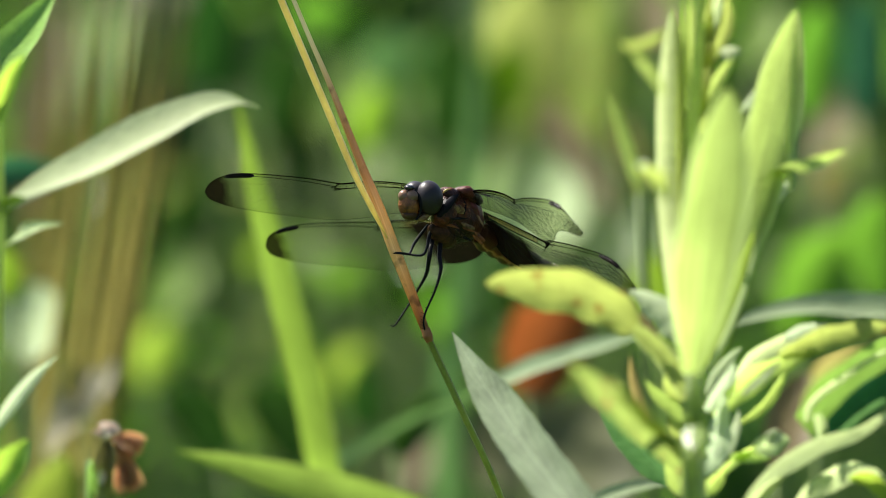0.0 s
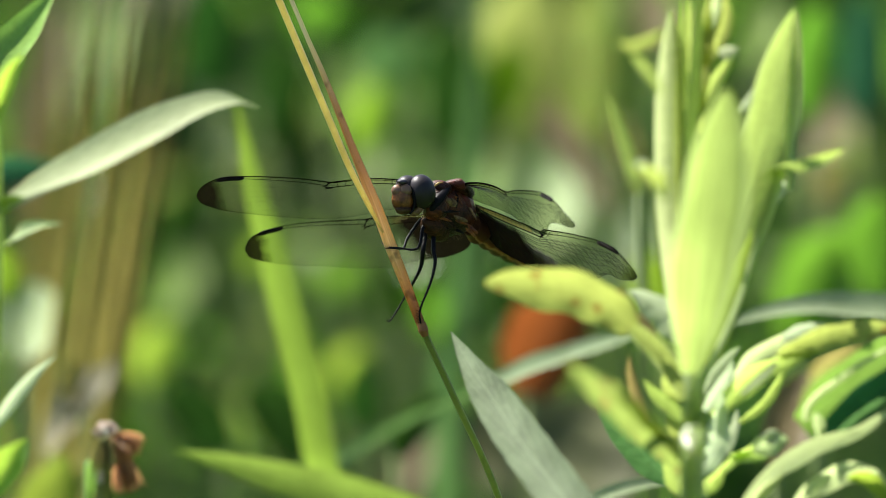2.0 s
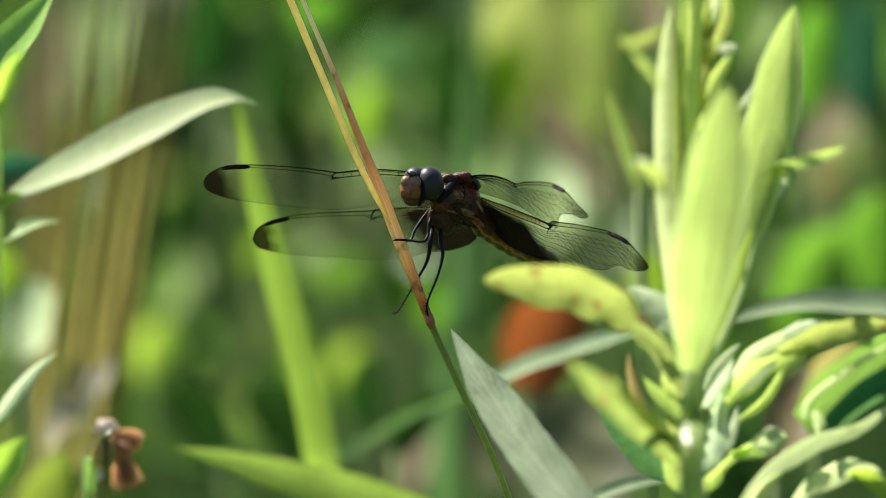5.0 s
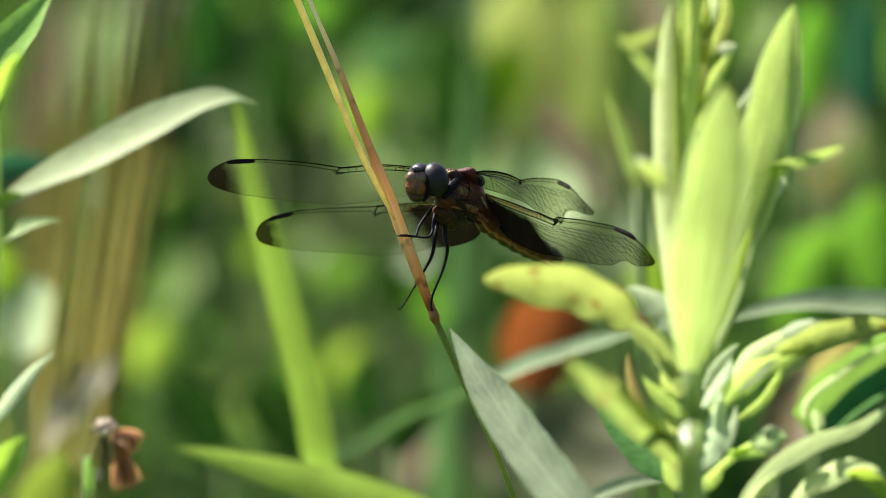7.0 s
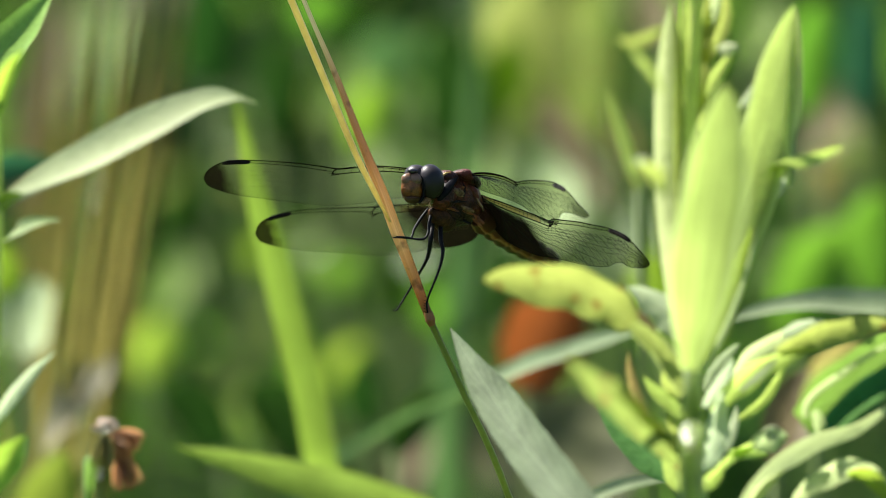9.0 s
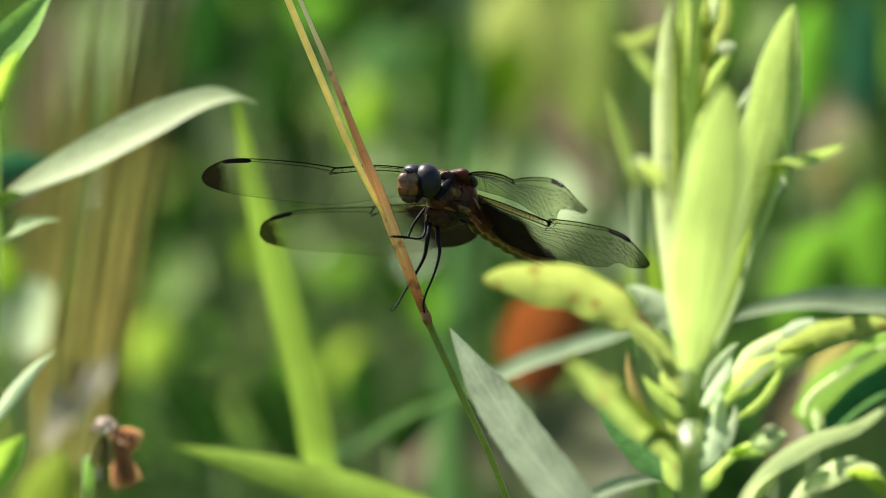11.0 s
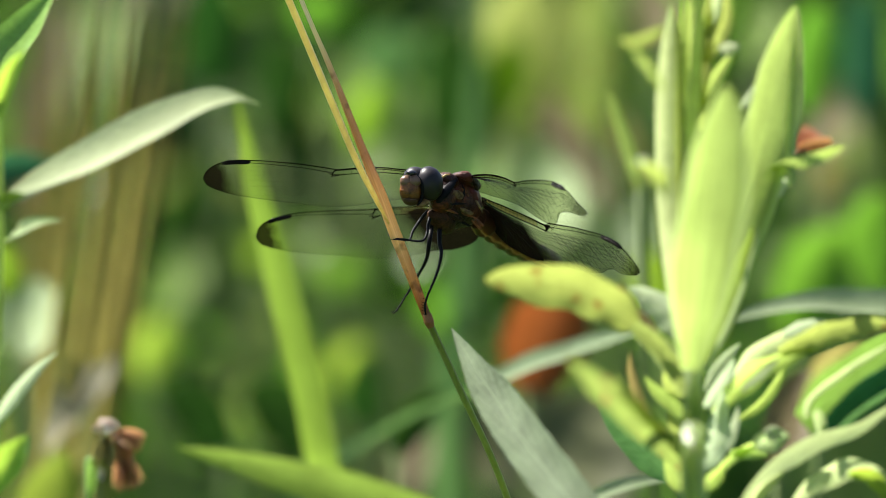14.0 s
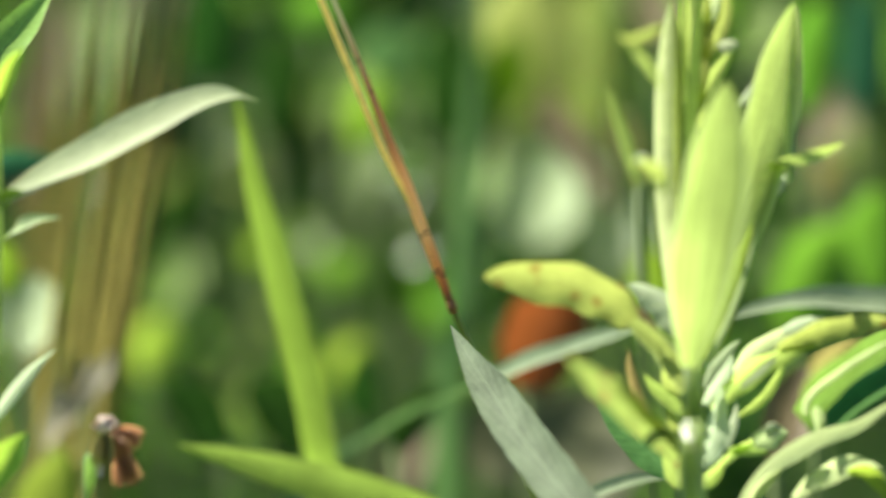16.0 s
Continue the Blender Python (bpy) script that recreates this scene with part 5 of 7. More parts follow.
# ---- the perch ----
STRAW_SKIN = leaf_material("golden_straw", (0.88, 0.72, 0.30), (0.98, 0.84, 0.38), share=0.72, veins=0.0, rib=0.0, blotch=0.2, streaks=0.35)
BROWN_SHEATH = along_material("brown_sheath", [(0.0, (0.36, 0.13, 0.035)), (0.06, (0.55, 0.26, 0.08)), (0.14, (0.80, 0.48, 0.19)), (0.24, (0.97, 0.76, 0.42)), (0.38, (0.96, 0.70, 0.38)), (0.47, (0.80, 0.52, 0.26)), (0.59, (0.72, 0.52, 0.29)), (0.66, (0.78, 0.70, 0.46)), (0.78, (0.82, 0.82, 0.60))])
GREEN_STEM = leaf_material("green_grass_stem", (0.24, 0.31, 0.08), (0.40, 0.50, 0.12), share=0.45, veins=0.0, rib=0.0, gloss=0.012)


def perch():
    s = thing("dry_grass", (0.08, 0.02, 0), "leaning grass stem with brown sheath and golden straw blade", "grass stem")

    def tube(name, pts, radii, mat, label, flat=0.7):
        bm = bmesh.new()
        n = 40
        line = smooth(pts, n)
        rr = [float(np.interp(i / n, np.linspace(0, 1, len(radii)), radii)) for i in range(n + 1)]
        tube_into(bm, line, rr, 10, bm.loops.layers.uv.new("UVMap"), flat)
        return part(name, bm, mat, s, label)

    tube("stalk", [(0, 0, -0.01), (-0.03489, -0.05001, 0.29342), (-0.05727, -0.03005, 0.46998), (-0.06883, -0.02758, 0.50703), (-0.07683, -0.0244, 0.52505), (-0.08213, -0.0224, 0.53638), (-0.08353, -0.02171, 0.54032)], [0.0009, 0.0008, 0.00066, 0.0006, 0.0006, 0.0006], GREEN_STEM, "green lower stalk", 1.0)
    tube("sheath", [(-0.08243, -0.02271, 0.53694), (-0.08503, -0.02159, 0.54385), (-0.08833, -0.02012, 0.55222), (-0.09113, -0.01881, 0.55961), (-0.09473, -0.01676, 0.56839), (-0.09975, -0.01355, 0.58084), (-0.10295, -0.01226, 0.58813), (-0.10565, -0.01115, 0.59444), (-0.10805, -0.01018, 0.59996)],
         [0.0007, 0.00090, 0.00108, 0.00105, 0.00072, 0.00052, 0.00042, 0.0004, 0.0004], BROWN_SHEATH, "brown dried sheath")
    tube("straw", [(-0.08972, -0.02057, 0.55484), (-0.09232, -0.0199, 0.55979), (-0.09571, -0.01911, 0.56655), (-0.09951, -0.01755, 0.5754), (-0.1031, -0.01606, 0.58385), (-0.1078, -0.01412, 0.59487), (-0.11009, -0.01318, 0.60018)],
         [0.0002, 0.0005, 0.0006, 0.00064, 0.00064, 0.00064, 0.00066], STRAW_SKIN, "golden straw blade")
    # a dark node
    tube("node", [(-0.08303, -0.02275, 0.53899), (-0.08263, -0.02308, 0.53772), (-0.08233, -0.02296, 0.53669)], [0.0008, 0.0009, 0.0006], solid_material("node_skin", [(0.3, (0.20, 0.07, 0.02)), (0.7, (0.34, 0.15, 0.05))], 600), "red-brown node")
    return s


# ---- the dragonfly ----
EYE_SKIN = banded_material("eye_skin", [(0.0, (0.014, 0.012, 0.016)), (0.35, (0.026, 0.023, 0.030)), (0.6, (0.022, 0.018, 0.012)), (0.8, (0.030, 0.026, 0.014)), (1.0, (0.016, 0.014, 0.014))], rough=0.42, spec=0.24, noise_amount=0.25)
FACE_SKIN = solid_material("face_skin", [(0.36, (0.028, 0.008, 0.002)), (0.5, (0.135, 0.042, 0.008)), (0.68, (0.33, 0.12, 0.024))], 700, rough=0.38, sub=0.1, coat=0.15)
BROW_SKIN = solid_material("brow_skin", [(0.3, (0.11, 0.055, 0.032)), (0.7, (0.24, 0.13, 0.078))], 500, rough=0.3, coat=0.3)
CROWN_SKIN = solid_material("crown_skin", [(0.3, (0.006, 0.005, 0.006)), (0.7, (0.02, 0.018, 0.02))], 500, rough=0.18, spec=0.6, coat=0.3)
ORANGE_SKIN = solid_material("orange_patch", [(0.36, (0.05, 0.014, 0.004)), (0.54, (0.26, 0.08, 0.016)), (0.7, (0.50, 0.22, 0.05))], 900, rough=0.42, sub=0.1, bump=0.8)
JAW_SKIN = solid_material("jaw_skin", [(0.3, (0.02, 0.007, 0.002)), (0.7, (0.09, 0.035, 0.008))], 500, rough=0.45, sub=0.2)
BLACK_SKIN = solid_material("black_chitin", [(0.3, (0.006, 0.006, 0.007)), (0.7, (0.016, 0.015, 0.018))], 600, rough=0.4, spec=0.06)
THORAX_SKIN = solid_material("thorax_skin", [(0.38, (0.010, 0.004, 0.003)), (0.50, (0.045, 0.011, 0.005)), (0.60, (0.11, 0.028, 0.009)), (0.68, (0.22, 0.070, 0.020)), (0.78, (0.40, 0.18, 0.06))], 330, rough=0.36, spec=0.25, bump=1.0)
UNDER_SKIN = solid_material("underside_skin", [(0.38, (0.018, 0.010, 0.005)), (0.56, (0.085, 0.036, 0.015)), (0.72, (0.22, 0.09, 0.03))], 420, rough=0.5, spec=0.1, bump=1.0)
CREAM_SKIN = solid_material("cream_patch", [(0.36, (0.06, 0.024, 0.009)), (0.62, (0.34, 0.21, 0.085))], 900, rough=0.5, sub=0.1, bump=0.8)
HAIR_SKIN = solid_material("pale_hair", [(0.3, (0.08, 0.045, 0.02)), (0.7, (0.22, 0.14, 0.06))], 900, rough=0.6)
RED_SKIN = solid_material("dark_red_skin", [(0.3, (0.03, 0.005, 0.004)), (0.7, (0.16, 0.030, 0.017))], 600, rough=0.35, spec=0.3, bump=0.8)
YELLOW_SKIN = solid_material("yellow_stripe", [(0.3, (0.26, 0.17, 0.03)), (0.7, (0.42, 0.30, 0.06))], 500, rough=0.4)
ABDOMEN_SKIN = banded_material("abdomen_skin", [(0.0, (0.06, 0.020, 0.008)), (0.06, (0.10, 0.030, 0.011)), (0.078, (0.42, 0.20, 0.09)), (0.10, (0.40, 0.16, 0.06)), (0.118, (0.15, 0.045, 0.014)), (0.16, (0.08, 0.025, 0.010)), (0.35, (0.03, 0.012, 0.006)), (0.83, (0.04, 0.016, 0.008)), (0.88, (0.26, 0.09, 0.024)), (0.92, (0.36, 0.19, 0.06)), (0.97, (0.04, 0.014, 0.006))], noise_amount=0.12, rough=0.45, spec=0.2, rings=9.0)
VEIN = solid_material("wing_vein", [(0.3, (0.002, 0.002, 0.0015)), (0.7, (0.006, 0.005, 0.003))], 600, rough=0.5, spec=0.0)
NET_VEIN = solid_material("brown_wing_net", [(0.3, (0.004, 0.003, 0.002)), (0.7, (0.014, 0.010, 0.006))], 600, rough=0.2, spec=0.45)
MARK_SKIN = solid_material("wing_mark_skin", [(0.3, (0.004, 0.003, 0.002)), (0.7, (0.010, 0.007, 0.004))], 600, rough=0.3, spec=0.1)
WING_SKINS = {
    "lf": wing_material("forewing_skin", 0.12, 0.02, 0.03, tip=(0.872, 0.925), tip_share=0.92),
    "lh": wing_material("hindwing_skin", 0.22, 0.02, 0.04, 0.0, -0.15, tip=(0.872, 0.925), tip_share=0.92),
    "rf": wing_material("torn_forewing_skin", 0.02, 0.6, 0.34, haze=0.06, tip=(0.84, 0.97), tip_share=0.6, tint=(0.58, 0.61, 0.46)),
    "rh": wing_material("torn_hindwing_skin", 0.43, 0.18, 0.50, 0.2, 0.2, haze=0.06, tip=(0.89, 0.97), tip_share=0.8, tint=(0.58, 0.61, 0.46)),
}

# edges of each wing: share of the line from root to tip, and how far below that line the edge runs (tenths of a millimetre)
WING_EDGES = {
    "lf": (((0, -4), (0.27, -11), (0.38, -8), (0.465, -2), (0.49, -1), (0.60, -5), (0.72, -6), (0.82, -5), (0.90, -1), (0.95, 8), (0.985, 20), (1.0, 34)),
           ((0, 18), (0.10, 33), (0.27, 45), (0.38, 57), (0.49, 65), (0.58, 66), (0.70, 64), (0.81, 61), (0.90, 57), (0.955, 51), (0.985, 45), (1.0, 34))),
    "lh": (((0, -3), (0.2, -8), (0.34, -9), (0.46, -8), (0.48, -7), (0.64, -8), (0.80, -6), (0.90, 0), (0.955, 8), (0.985, 18), (1.0, 34)),
           ((0, 24), (0.03, 56), (0.12, 71), (0.22, 73), (0.39, 82), (0.51, 80), (0.64, 73), (0.76, 68), (0.88, 60), (0.955, 52), (0.985, 45), (1.0, 34))),
    "rf": (((0, -3), (0.05, -7), (0.17, -10), (0.29, -8), (0.38, -2), (0.42, -2), (0.47, -6), (0.59, -10), (0.715, -11), (0.79, -6), (0.865, 4), (0.94, 19), (1.0, 29), (1.04, 37)),
           ((0, 10), (0.05, 20), (0.145, 25), (0.29, 30), (0.44, 38), (0.54, 49), (0.67, 62), (0.735, 64), (0.77, 59), (0.785, 46), (0.82, 40), (0.89, 39), (0.965, 42), (1.015, 42), (1.04, 37))),
    "rh": (((-0.06, -4), (0.0, -2), (0.09, 0), (0.20, 4), (0.29, 7), (0.375, 11), (0.40, 6), (0.455, 4), (0.56, 0), (0.67, -2), (0.76, -3), (0.85, 2), (0.905, 10), (0.96, 23), (1.0, 33), (1.022, 42)),
           ((-0.06, 8), (0.0, 42), (0.09, 65), (0.20, 74), (0.31, 78), (0.40, 75), (0.49, 74), (0.60, 73), (0.69, 70), (0.76, 65), (0.80, 56), (0.85, 52), (0.89, 56), (0.96, 53), (1.0, 49), (1.022, 42))),
}


def wing(body, name, key, root, tip, depth, nodus, mark, torn=False, label="", net=1.0):
    """A wing at its root, in the body's space: the skin is the part, veins and the dark mark near the tip lie on it."""
    root, tip = Vector(root), Vector(tip)
    span = tip - root
    down = Vector((0, depth, -1)) * 0.0001
    edges = []
    for table in WING_EDGES[key]:
        line = smooth([(a, b, 0) for a, b in table], 120)
        edges.append(([p.x for p in line], [p.y for p in line]))
    first, last = WING_EDGES[key][0][0][0], WING_EDGES[key][0][-1][0]

    def place(u, v, lift=0.0):
        q = first + (last - first) * u
        lo, hi = (float(np.interp(q, *e)) for e in edges)
        fold = 0.00016 * math.sin(v * 22 + u * 3) * (1 - v * 0.6) * min(1, 6 * (1 - u))
        return span * q + down * (lo + (max(hi, lo) - lo) * v) + Vector((0, fold - lift, 0))

    n, m = 60, 12
    bm = bmesh.new()
    uv = bm.loops.layers.uv.new("UVMap")
    us = [1 - (1 - i / n) ** 1.5 for i in range(n + 1)]
    grid = [[bm.verts.new(place(u, j / m)) for j in range(m + 1)] for u in us]
    for i in range(n):
        for j in range(m):
            f = bm.faces.new((grid[i][j], grid[i + 1][j], grid[i + 1][j + 1], grid[i][j + 1]))
            f.smooth = True
            for lp, (uu, vv) in zip(f.loops, ((us[i], j), (us[i + 1], j), (us[i + 1], j + 1), (us[i], j + 1))):
                lp[uv].uv = (uu, vv / m)
    w = part(name, bm, WING_SKINS[key], body, label)
    w.location = root

    rnd = random.Random({"lf": 1, "lh": 2, "rf": 3, "rh": 4}[key])
    main, fine = bmesh.new(), bmesh.new()

    def strand(bmx, uvs, r0, r1, thick=1.0):
        pts = [place(u, v, 0.00003) for u, v in uvs]
        k = len(pts) - 1
        tube_into(bmx, pts, [thick * (r0 + (r1 - r0) * i / k) for i in range(k + 1)], 4)

    def run(v0, v1, u0, u1, bow, steps=24):
        return [(u0 + (u1 - u0) * i / steps, v0 + (v1 - v0) * (i / steps) ** bow) for i in range(steps + 1)]

    strand(main, run(0.0, 0.0, 0, 0.998, 0.6, 90), 0.00013, 0.00007)
    strand(main, run(0.07, 0.015, 0, nodus, 1.6), 0.00007, 0.00005)
    strand(main, run(0.16, 0.14, 0, nodus + 0.02, 1), 0.00010, 0.00007)
    strand(main, run(0.10, 0.06, nodus, 0.94, 0.8, 30), 0.00006, 0.00004)
    strand(main, run(1.0, 1.0, 0.03, 0.998, 0.6, 90), 0.000035, 0.000035)
    for k in range(15):
        u = nodus * (0.06 + 0.92 * k / 15)
        strand(main, [(u, 0.0), (u + 0.003, 0.15)], 0.00004, 0.00004)
    for k in range(9):
        u = nodus + 0.03 + (mark[0] - nodus - 0.04) * k / 9
        strand(main, [(u, 0.0), (u + 0.004, 0.085)], 0.00002, 0.00002)
    # the joint half way along the leading edge
    strand(main, [(nodus - 0.012, 0.0), (nodus, 0.06), (nodus + 0.006, 0.13), (nodus + 0.004, 0.18)], 0.00014, 0.00007)
    strand(main, [(nodus - 0.02, 0.15), (nodus + 0.012, 0.20)], 0.00010, 0.00007)
    # long veins fan out from the root and bend back to the hind edge
    for k, (v0, v1, u1, bow) in enumerate(((0.20, 0.30, 0.98, 1.1), (0.22, 0.45, 0.97, 1.2), (0.24, 0.62, 0.95, 1.3), (0.26, 0.80, 0.92, 1.4), (0.28, 1.0, 0.84, 1.3), (0.30, 1.0, 0.66, 1.2), (0.34, 1.0, 0.46, 1.0), (0.40, 1.0, 0.28, 0.9), (0.5, 1.0, 0.16, 0.9))):
        strand(fine, run(v0, v1, 0.04 + 0.012 * k, u1, bow, 30), 0.00004, 0.000024, net)
    if torn:
        # the outer field of these wings is ribbed by close parallel veins
        for k in range(11):
            u = nodus + 0.01 + 0.043 * k
            strand(fine, run(0.20, 1.0, u, min(u + 0.17, 0.985), 1.25, 14), 0.00003, 0.000022, net)
    for k in range(44):
        u = 0.05 + 0.9 * k / 44
        v = 0.20
        while v < 0.96:
            dv = rnd.uniform(0.06, 0.11)
            du = rnd.uniform(-0.008, 0.012)
            strand(fine, [(u, v), (min(u + 0.010 + du, 0.99), min(v + dv, 1.0))], 0.000018, 0.000018, net)
            if rnd.random() < 0.7:
                strand(fine, [(min(u + 0.010 + du, 0.99), min(v + dv, 1.0)), (min(u + 0.021 + du, 0.995), min(v + dv + rnd.uniform(-0.02, 0.02), 1.0))], 0.000015, 0.000015, net)
            v += dv
    if key == "rh":
        # a knot of crushed, blackened skin at the joint
        for du, dv in ((0, 0.02), (0.012, 0.05), (0.006, 0.10)):
            ball_into(main, place(nodus + du, 0.02 + dv, 0.00006), ((1, 0, 0), (0, 1, 0), (0, 0, 1)), (0.00030, 0.00024, 0.00026), 8, 6)
        for a, b in (((0.0, 0.0), (0.05, 0.15)), ((0.03, 0.0), (0.012, 0.16)), ((0.055, 0.04), (0.03, 0.2)), ((0.0, 0.12), (-0.015, 0.28))):
            strand(main, [(nodus + a[0], a[1]), (nodus + b[0], b[1])], 0.00008, 0.00005)
    part("leading_vein", main, VEIN, w, "black leading vein")
    part("vein_net", fine, NET_VEIN, w, "fine net of dark veins")
    bm = bmesh.new()
    rr = [0.00016, 0.00036] + [0.00042] * 7 + [0.00036, 0.00014]
    tube_into(bm, [place(mark[0] + (mark[1] - mark[0]) * i / 10, 0.05, 0.00005) for i in range(11)], rr, 8, flat=0.35)
    part("wing_mark", bm, MARK_SKIN, w, "black mark near the wing tip")
    return w


def leg(body, pts, radii, spines=()):
    bm = bmesh.new()
    n = 26
    line = smooth(pts, n)
    rr = [float(np.interp(i / n, np.linspace(0, 1, len(radii)), radii)) for i in range(n + 1)]
    tube_into(bm, line, rr, 8)
    for at, way, ln in spines:
        i = int(at * n)
        c = line[i]
        tube_into(bm, [c, c + Vector(way).normalized() * ln * 0.5, c + Vector(way).normalized() * ln], [0.00007, 0.00005, 0.00002], 4)
    return part("leg", bm, BLACK_SKIN, body)


def dragonfly():
    d = thing("dragonfly", (0, 0, 0), "dark dragonfly with black-based wings clinging to the grass stem", "dragonfly")
    tailward = Vector((0.47, 0.78, -0.40)).normalized()
    across = Vector((0.86, -0.51, 0.0)).normalized()
    above = across.cross(tailward).normalized()
    if above.z < 0:
        above = -above
    # thorax: overlapping swellings, wrinkled
    lumps = [((0.0006, 0.008, 0.0004), (0.0056, 0.0036, 0.0042)), ((-0.0022, 0.003, 0.0012), (0.0024, 0.0024, 0.0030)),
             ((0.0018, 0.007, 0.0040), (0.0032, 0.0026, 0.0014)), ((-0.0012, 0.006, -0.0018), (0.0042, 0.0026, 0.0022)), ((-0.0013, 0.0045, 0.0040), (0.0022, 0.0019, 0.0016))]
    frame3 = (tailward, across, above)
    bm = bmesh.new()
    for c, r in lumps:
        ball_into(bm, c, frame3, r, 40, 28)
    for v in bm.verts:
        run_t, run_a = v.co.dot(tailward), v.co.dot(above)
        furrow = abs(math.sin((run_t * 1.0 + run_a * 0.45) * 900)) ** 0.5
        v.co += v.co.normalized() * (0.00022 * (furrow - 0.7) + 0.0004 * noise.noise(v.co * 420) + 0.00016 * noise.noise(v.co * 1400))
    th = part("thorax", bm, THORAX_SKIN, d, "red-brown thorax")

    bm = bmesh.new()
    ball_into(bm, (-0.0024, 0.0042, -0.0030), frame3, (0.0036, 0.0022, 0.0019), 30, 20)
    for v in bm.verts:
        v.co += v.co.normalized() * (0.0004 * noise.noise(v.co * 500) + 0.0002 * noise.noise(v.co * 1500))
    part("underside", bm, UNDER_SKIN, th, "dark brown underside of the thorax")

    def on_thorax(x, z):
        """The point of the thorax skin that faces forward at this breadth and height, in tenths of a millimetre."""
        o, w = Vector((x * 0.0001, -0.02, z * 0.0001)), Vector((0, 1, 0))
        best = 0.006
        for c, r in lumps:
            p = [(o - Vector(c)).dot(ax) / k for ax, k in zip(frame3, r)]
            e = [w.dot(ax) / k for ax, k in zip(frame3, r)]
            qa, qb, qc = sum(i * i for i in e), sum(i * j for i, j in zip(p, e)), sum(i * i for i in p) - 1
            disc = qb * qb - qa * qc
            if disc > 0:
                best = min(best, -0.02 + (-qb - math.sqrt(disc)) / qa)
        return Vector((o.x, best, o.z))

    for nm, pts, r, mat, lab in (
        ("stripe", ((-24, 46), (-17, 51), (-8, 53)), 3.0, YELLOW_SKIN, "yellow stripe"),
        ("band", ((-34, 0), (-24, 12), (-12, 29), (2, 45)), 8.0, BLACK_SKIN, "black band"),
        ("hump", ((6, 52), (18, 52), (30, 42)), 8.0, RED_SKIN, "dark red hump"),
        ("hump", ((24, 30), (32, 18), (40, 8)), 7.5, RED_SKIN, "dark red hump"),
        ("streak", ((-4, 22), (5, 19), (15, 15)), 6.5, CREAM_SKIN, "cream streak"),
        ("streak", ((-5, 18), (4, 14), (14, 11)), 2.6, CREAM_SKIN, "cream streak"),
        ("streak", ((8, 30), (18, 24), (24, 14)), 2.4, ORANGE_SKIN, "orange-brown streak"),
        ("streak", ((10, -6), (20, -11), (33, -16)), 5.0, CREAM_SKIN, "cream streak"),
        ("streak", ((12, -14), (22, -18), (34, -22)), 2.8, ORANGE_SKIN, "orange-brown streak"),
        ("streak", ((34, -22), (42, -30), (52, -38)), 4.0, ORANGE_SKIN, "orange streak"),
        ("streak", ((30, -28), (40, -36), (48, -44)), 3.2, ORANGE_SKIN, "orange streak"),
        ("streak", ((-24, -6), (-10, -10), (6, -16)), 2.8, ORANGE_SKIN, "orange-brown streak"),
        ("streak", ((-22, -14), (-12, -18), (0, -24)), 2.2, CREAM_SKIN, "dull cream streak"),
        ("suture", ((-18, 8), (-8, 2), (6, 2), (20, 2)), 2.6, BLACK_SKIN, "black seam"),
        ("suture", ((-16, -22), (-2, -28), (14, -32), (28, -38)), 2.6, BLACK_SKIN, "black seam"),
        ("suture", ((10, 38), (16, 24), (14, 8)), 2.2, BLACK_SKIN, "black seam"),
        # cream streak painted in place of the light along the wing roots
        ("painted_gleam", ((34, 12), (42, 0), (50, -14)), 2.2, CREAM_SKIN, "cream streak for the gleam at the wing roots"),
    ):
        bm = bmesh.new()
        line = smooth([on_thorax(*p) + Vector((0, r * 0.000022, 0)) for p in pts], 16)
        tube_into(bm, line, [r * 0.0001 * (0.35 + 0.65 * math.sin(math.pi * i / 16)) * (1 + 0.45 * noise.noise(p * 1300)) for i, p in enumerate(line)], 12, flat=0.6)
        part(nm, bm, mat, th, lab)
    rnd = random.Random(8)
    hair = bmesh.new()
    for k in range(620):
        v = Vector((rnd.gauss(0, 1), rnd.gauss(0, 1), rnd.gauss(0, 1))).normalized()
        big = k % 3
        c0 = Vector((0.0008, 0.008, 0.0007)) if big else Vector((-0.0012, 0.006, -0.00151))
        r0 = (0.0056, 0.0036, 0.0041) if big else (0.0043, 0.0027, 0.0023)
        p = c0 + tailward * (v.x * r0[0]) + across * (v.y * r0[1]) + above * (v.z * r0[2])
        way = (tailward * v.x + across * v.y + above * v.z + Vector((rnd.uniform(-0.5, 0.5), rnd.uniform(-0.5, 0.5), rnd.uniform(-0.7, 0.3)))).normalized()
        ln = rnd.uniform(0.0006, 0.0014)
        tube_into(hair, [p, p + way * ln * 0.5, p + way * ln + Vector((0, 0, -0.0002))], [0.000022, 0.000016, 0.000006], 3)
    tagged(part("hair", hair, HAIR_SKIN, th, "short pale body hair"), kind="stuff")
    # abdomen of nine rings
    bm = bmesh.new()
    uv = bm.loops.layers.uv.new("UVMap")
    line = smooth([(0.00383, 0.01, -0.00232), (0.00687, 0.016, -0.00435), (0.01015, 0.023, -0.0066), (0.01377, 0.03, -0.00867), (0.0169, 0.036, -0.01034), (0.01826, 0.039, -0.01098)], 72)
    rr = []
    for i in range(73):
        t = i / 72
        seg = (t * 9) % 1
        base = float(np.interp(t, (0, 0.08, 0.3, 0.8, 1), (0.0022, 0.0026, 0.0025, 0.0019, 0.0008)))
        rr.append(base * (0.86 + 0.24 * seg ** 2))
    tube_into(bm, line, rr, 16, uv)
    part("abdomen", bm, ABDOMEN_SKIN, d, "brown abdomen with yellow side stripes")
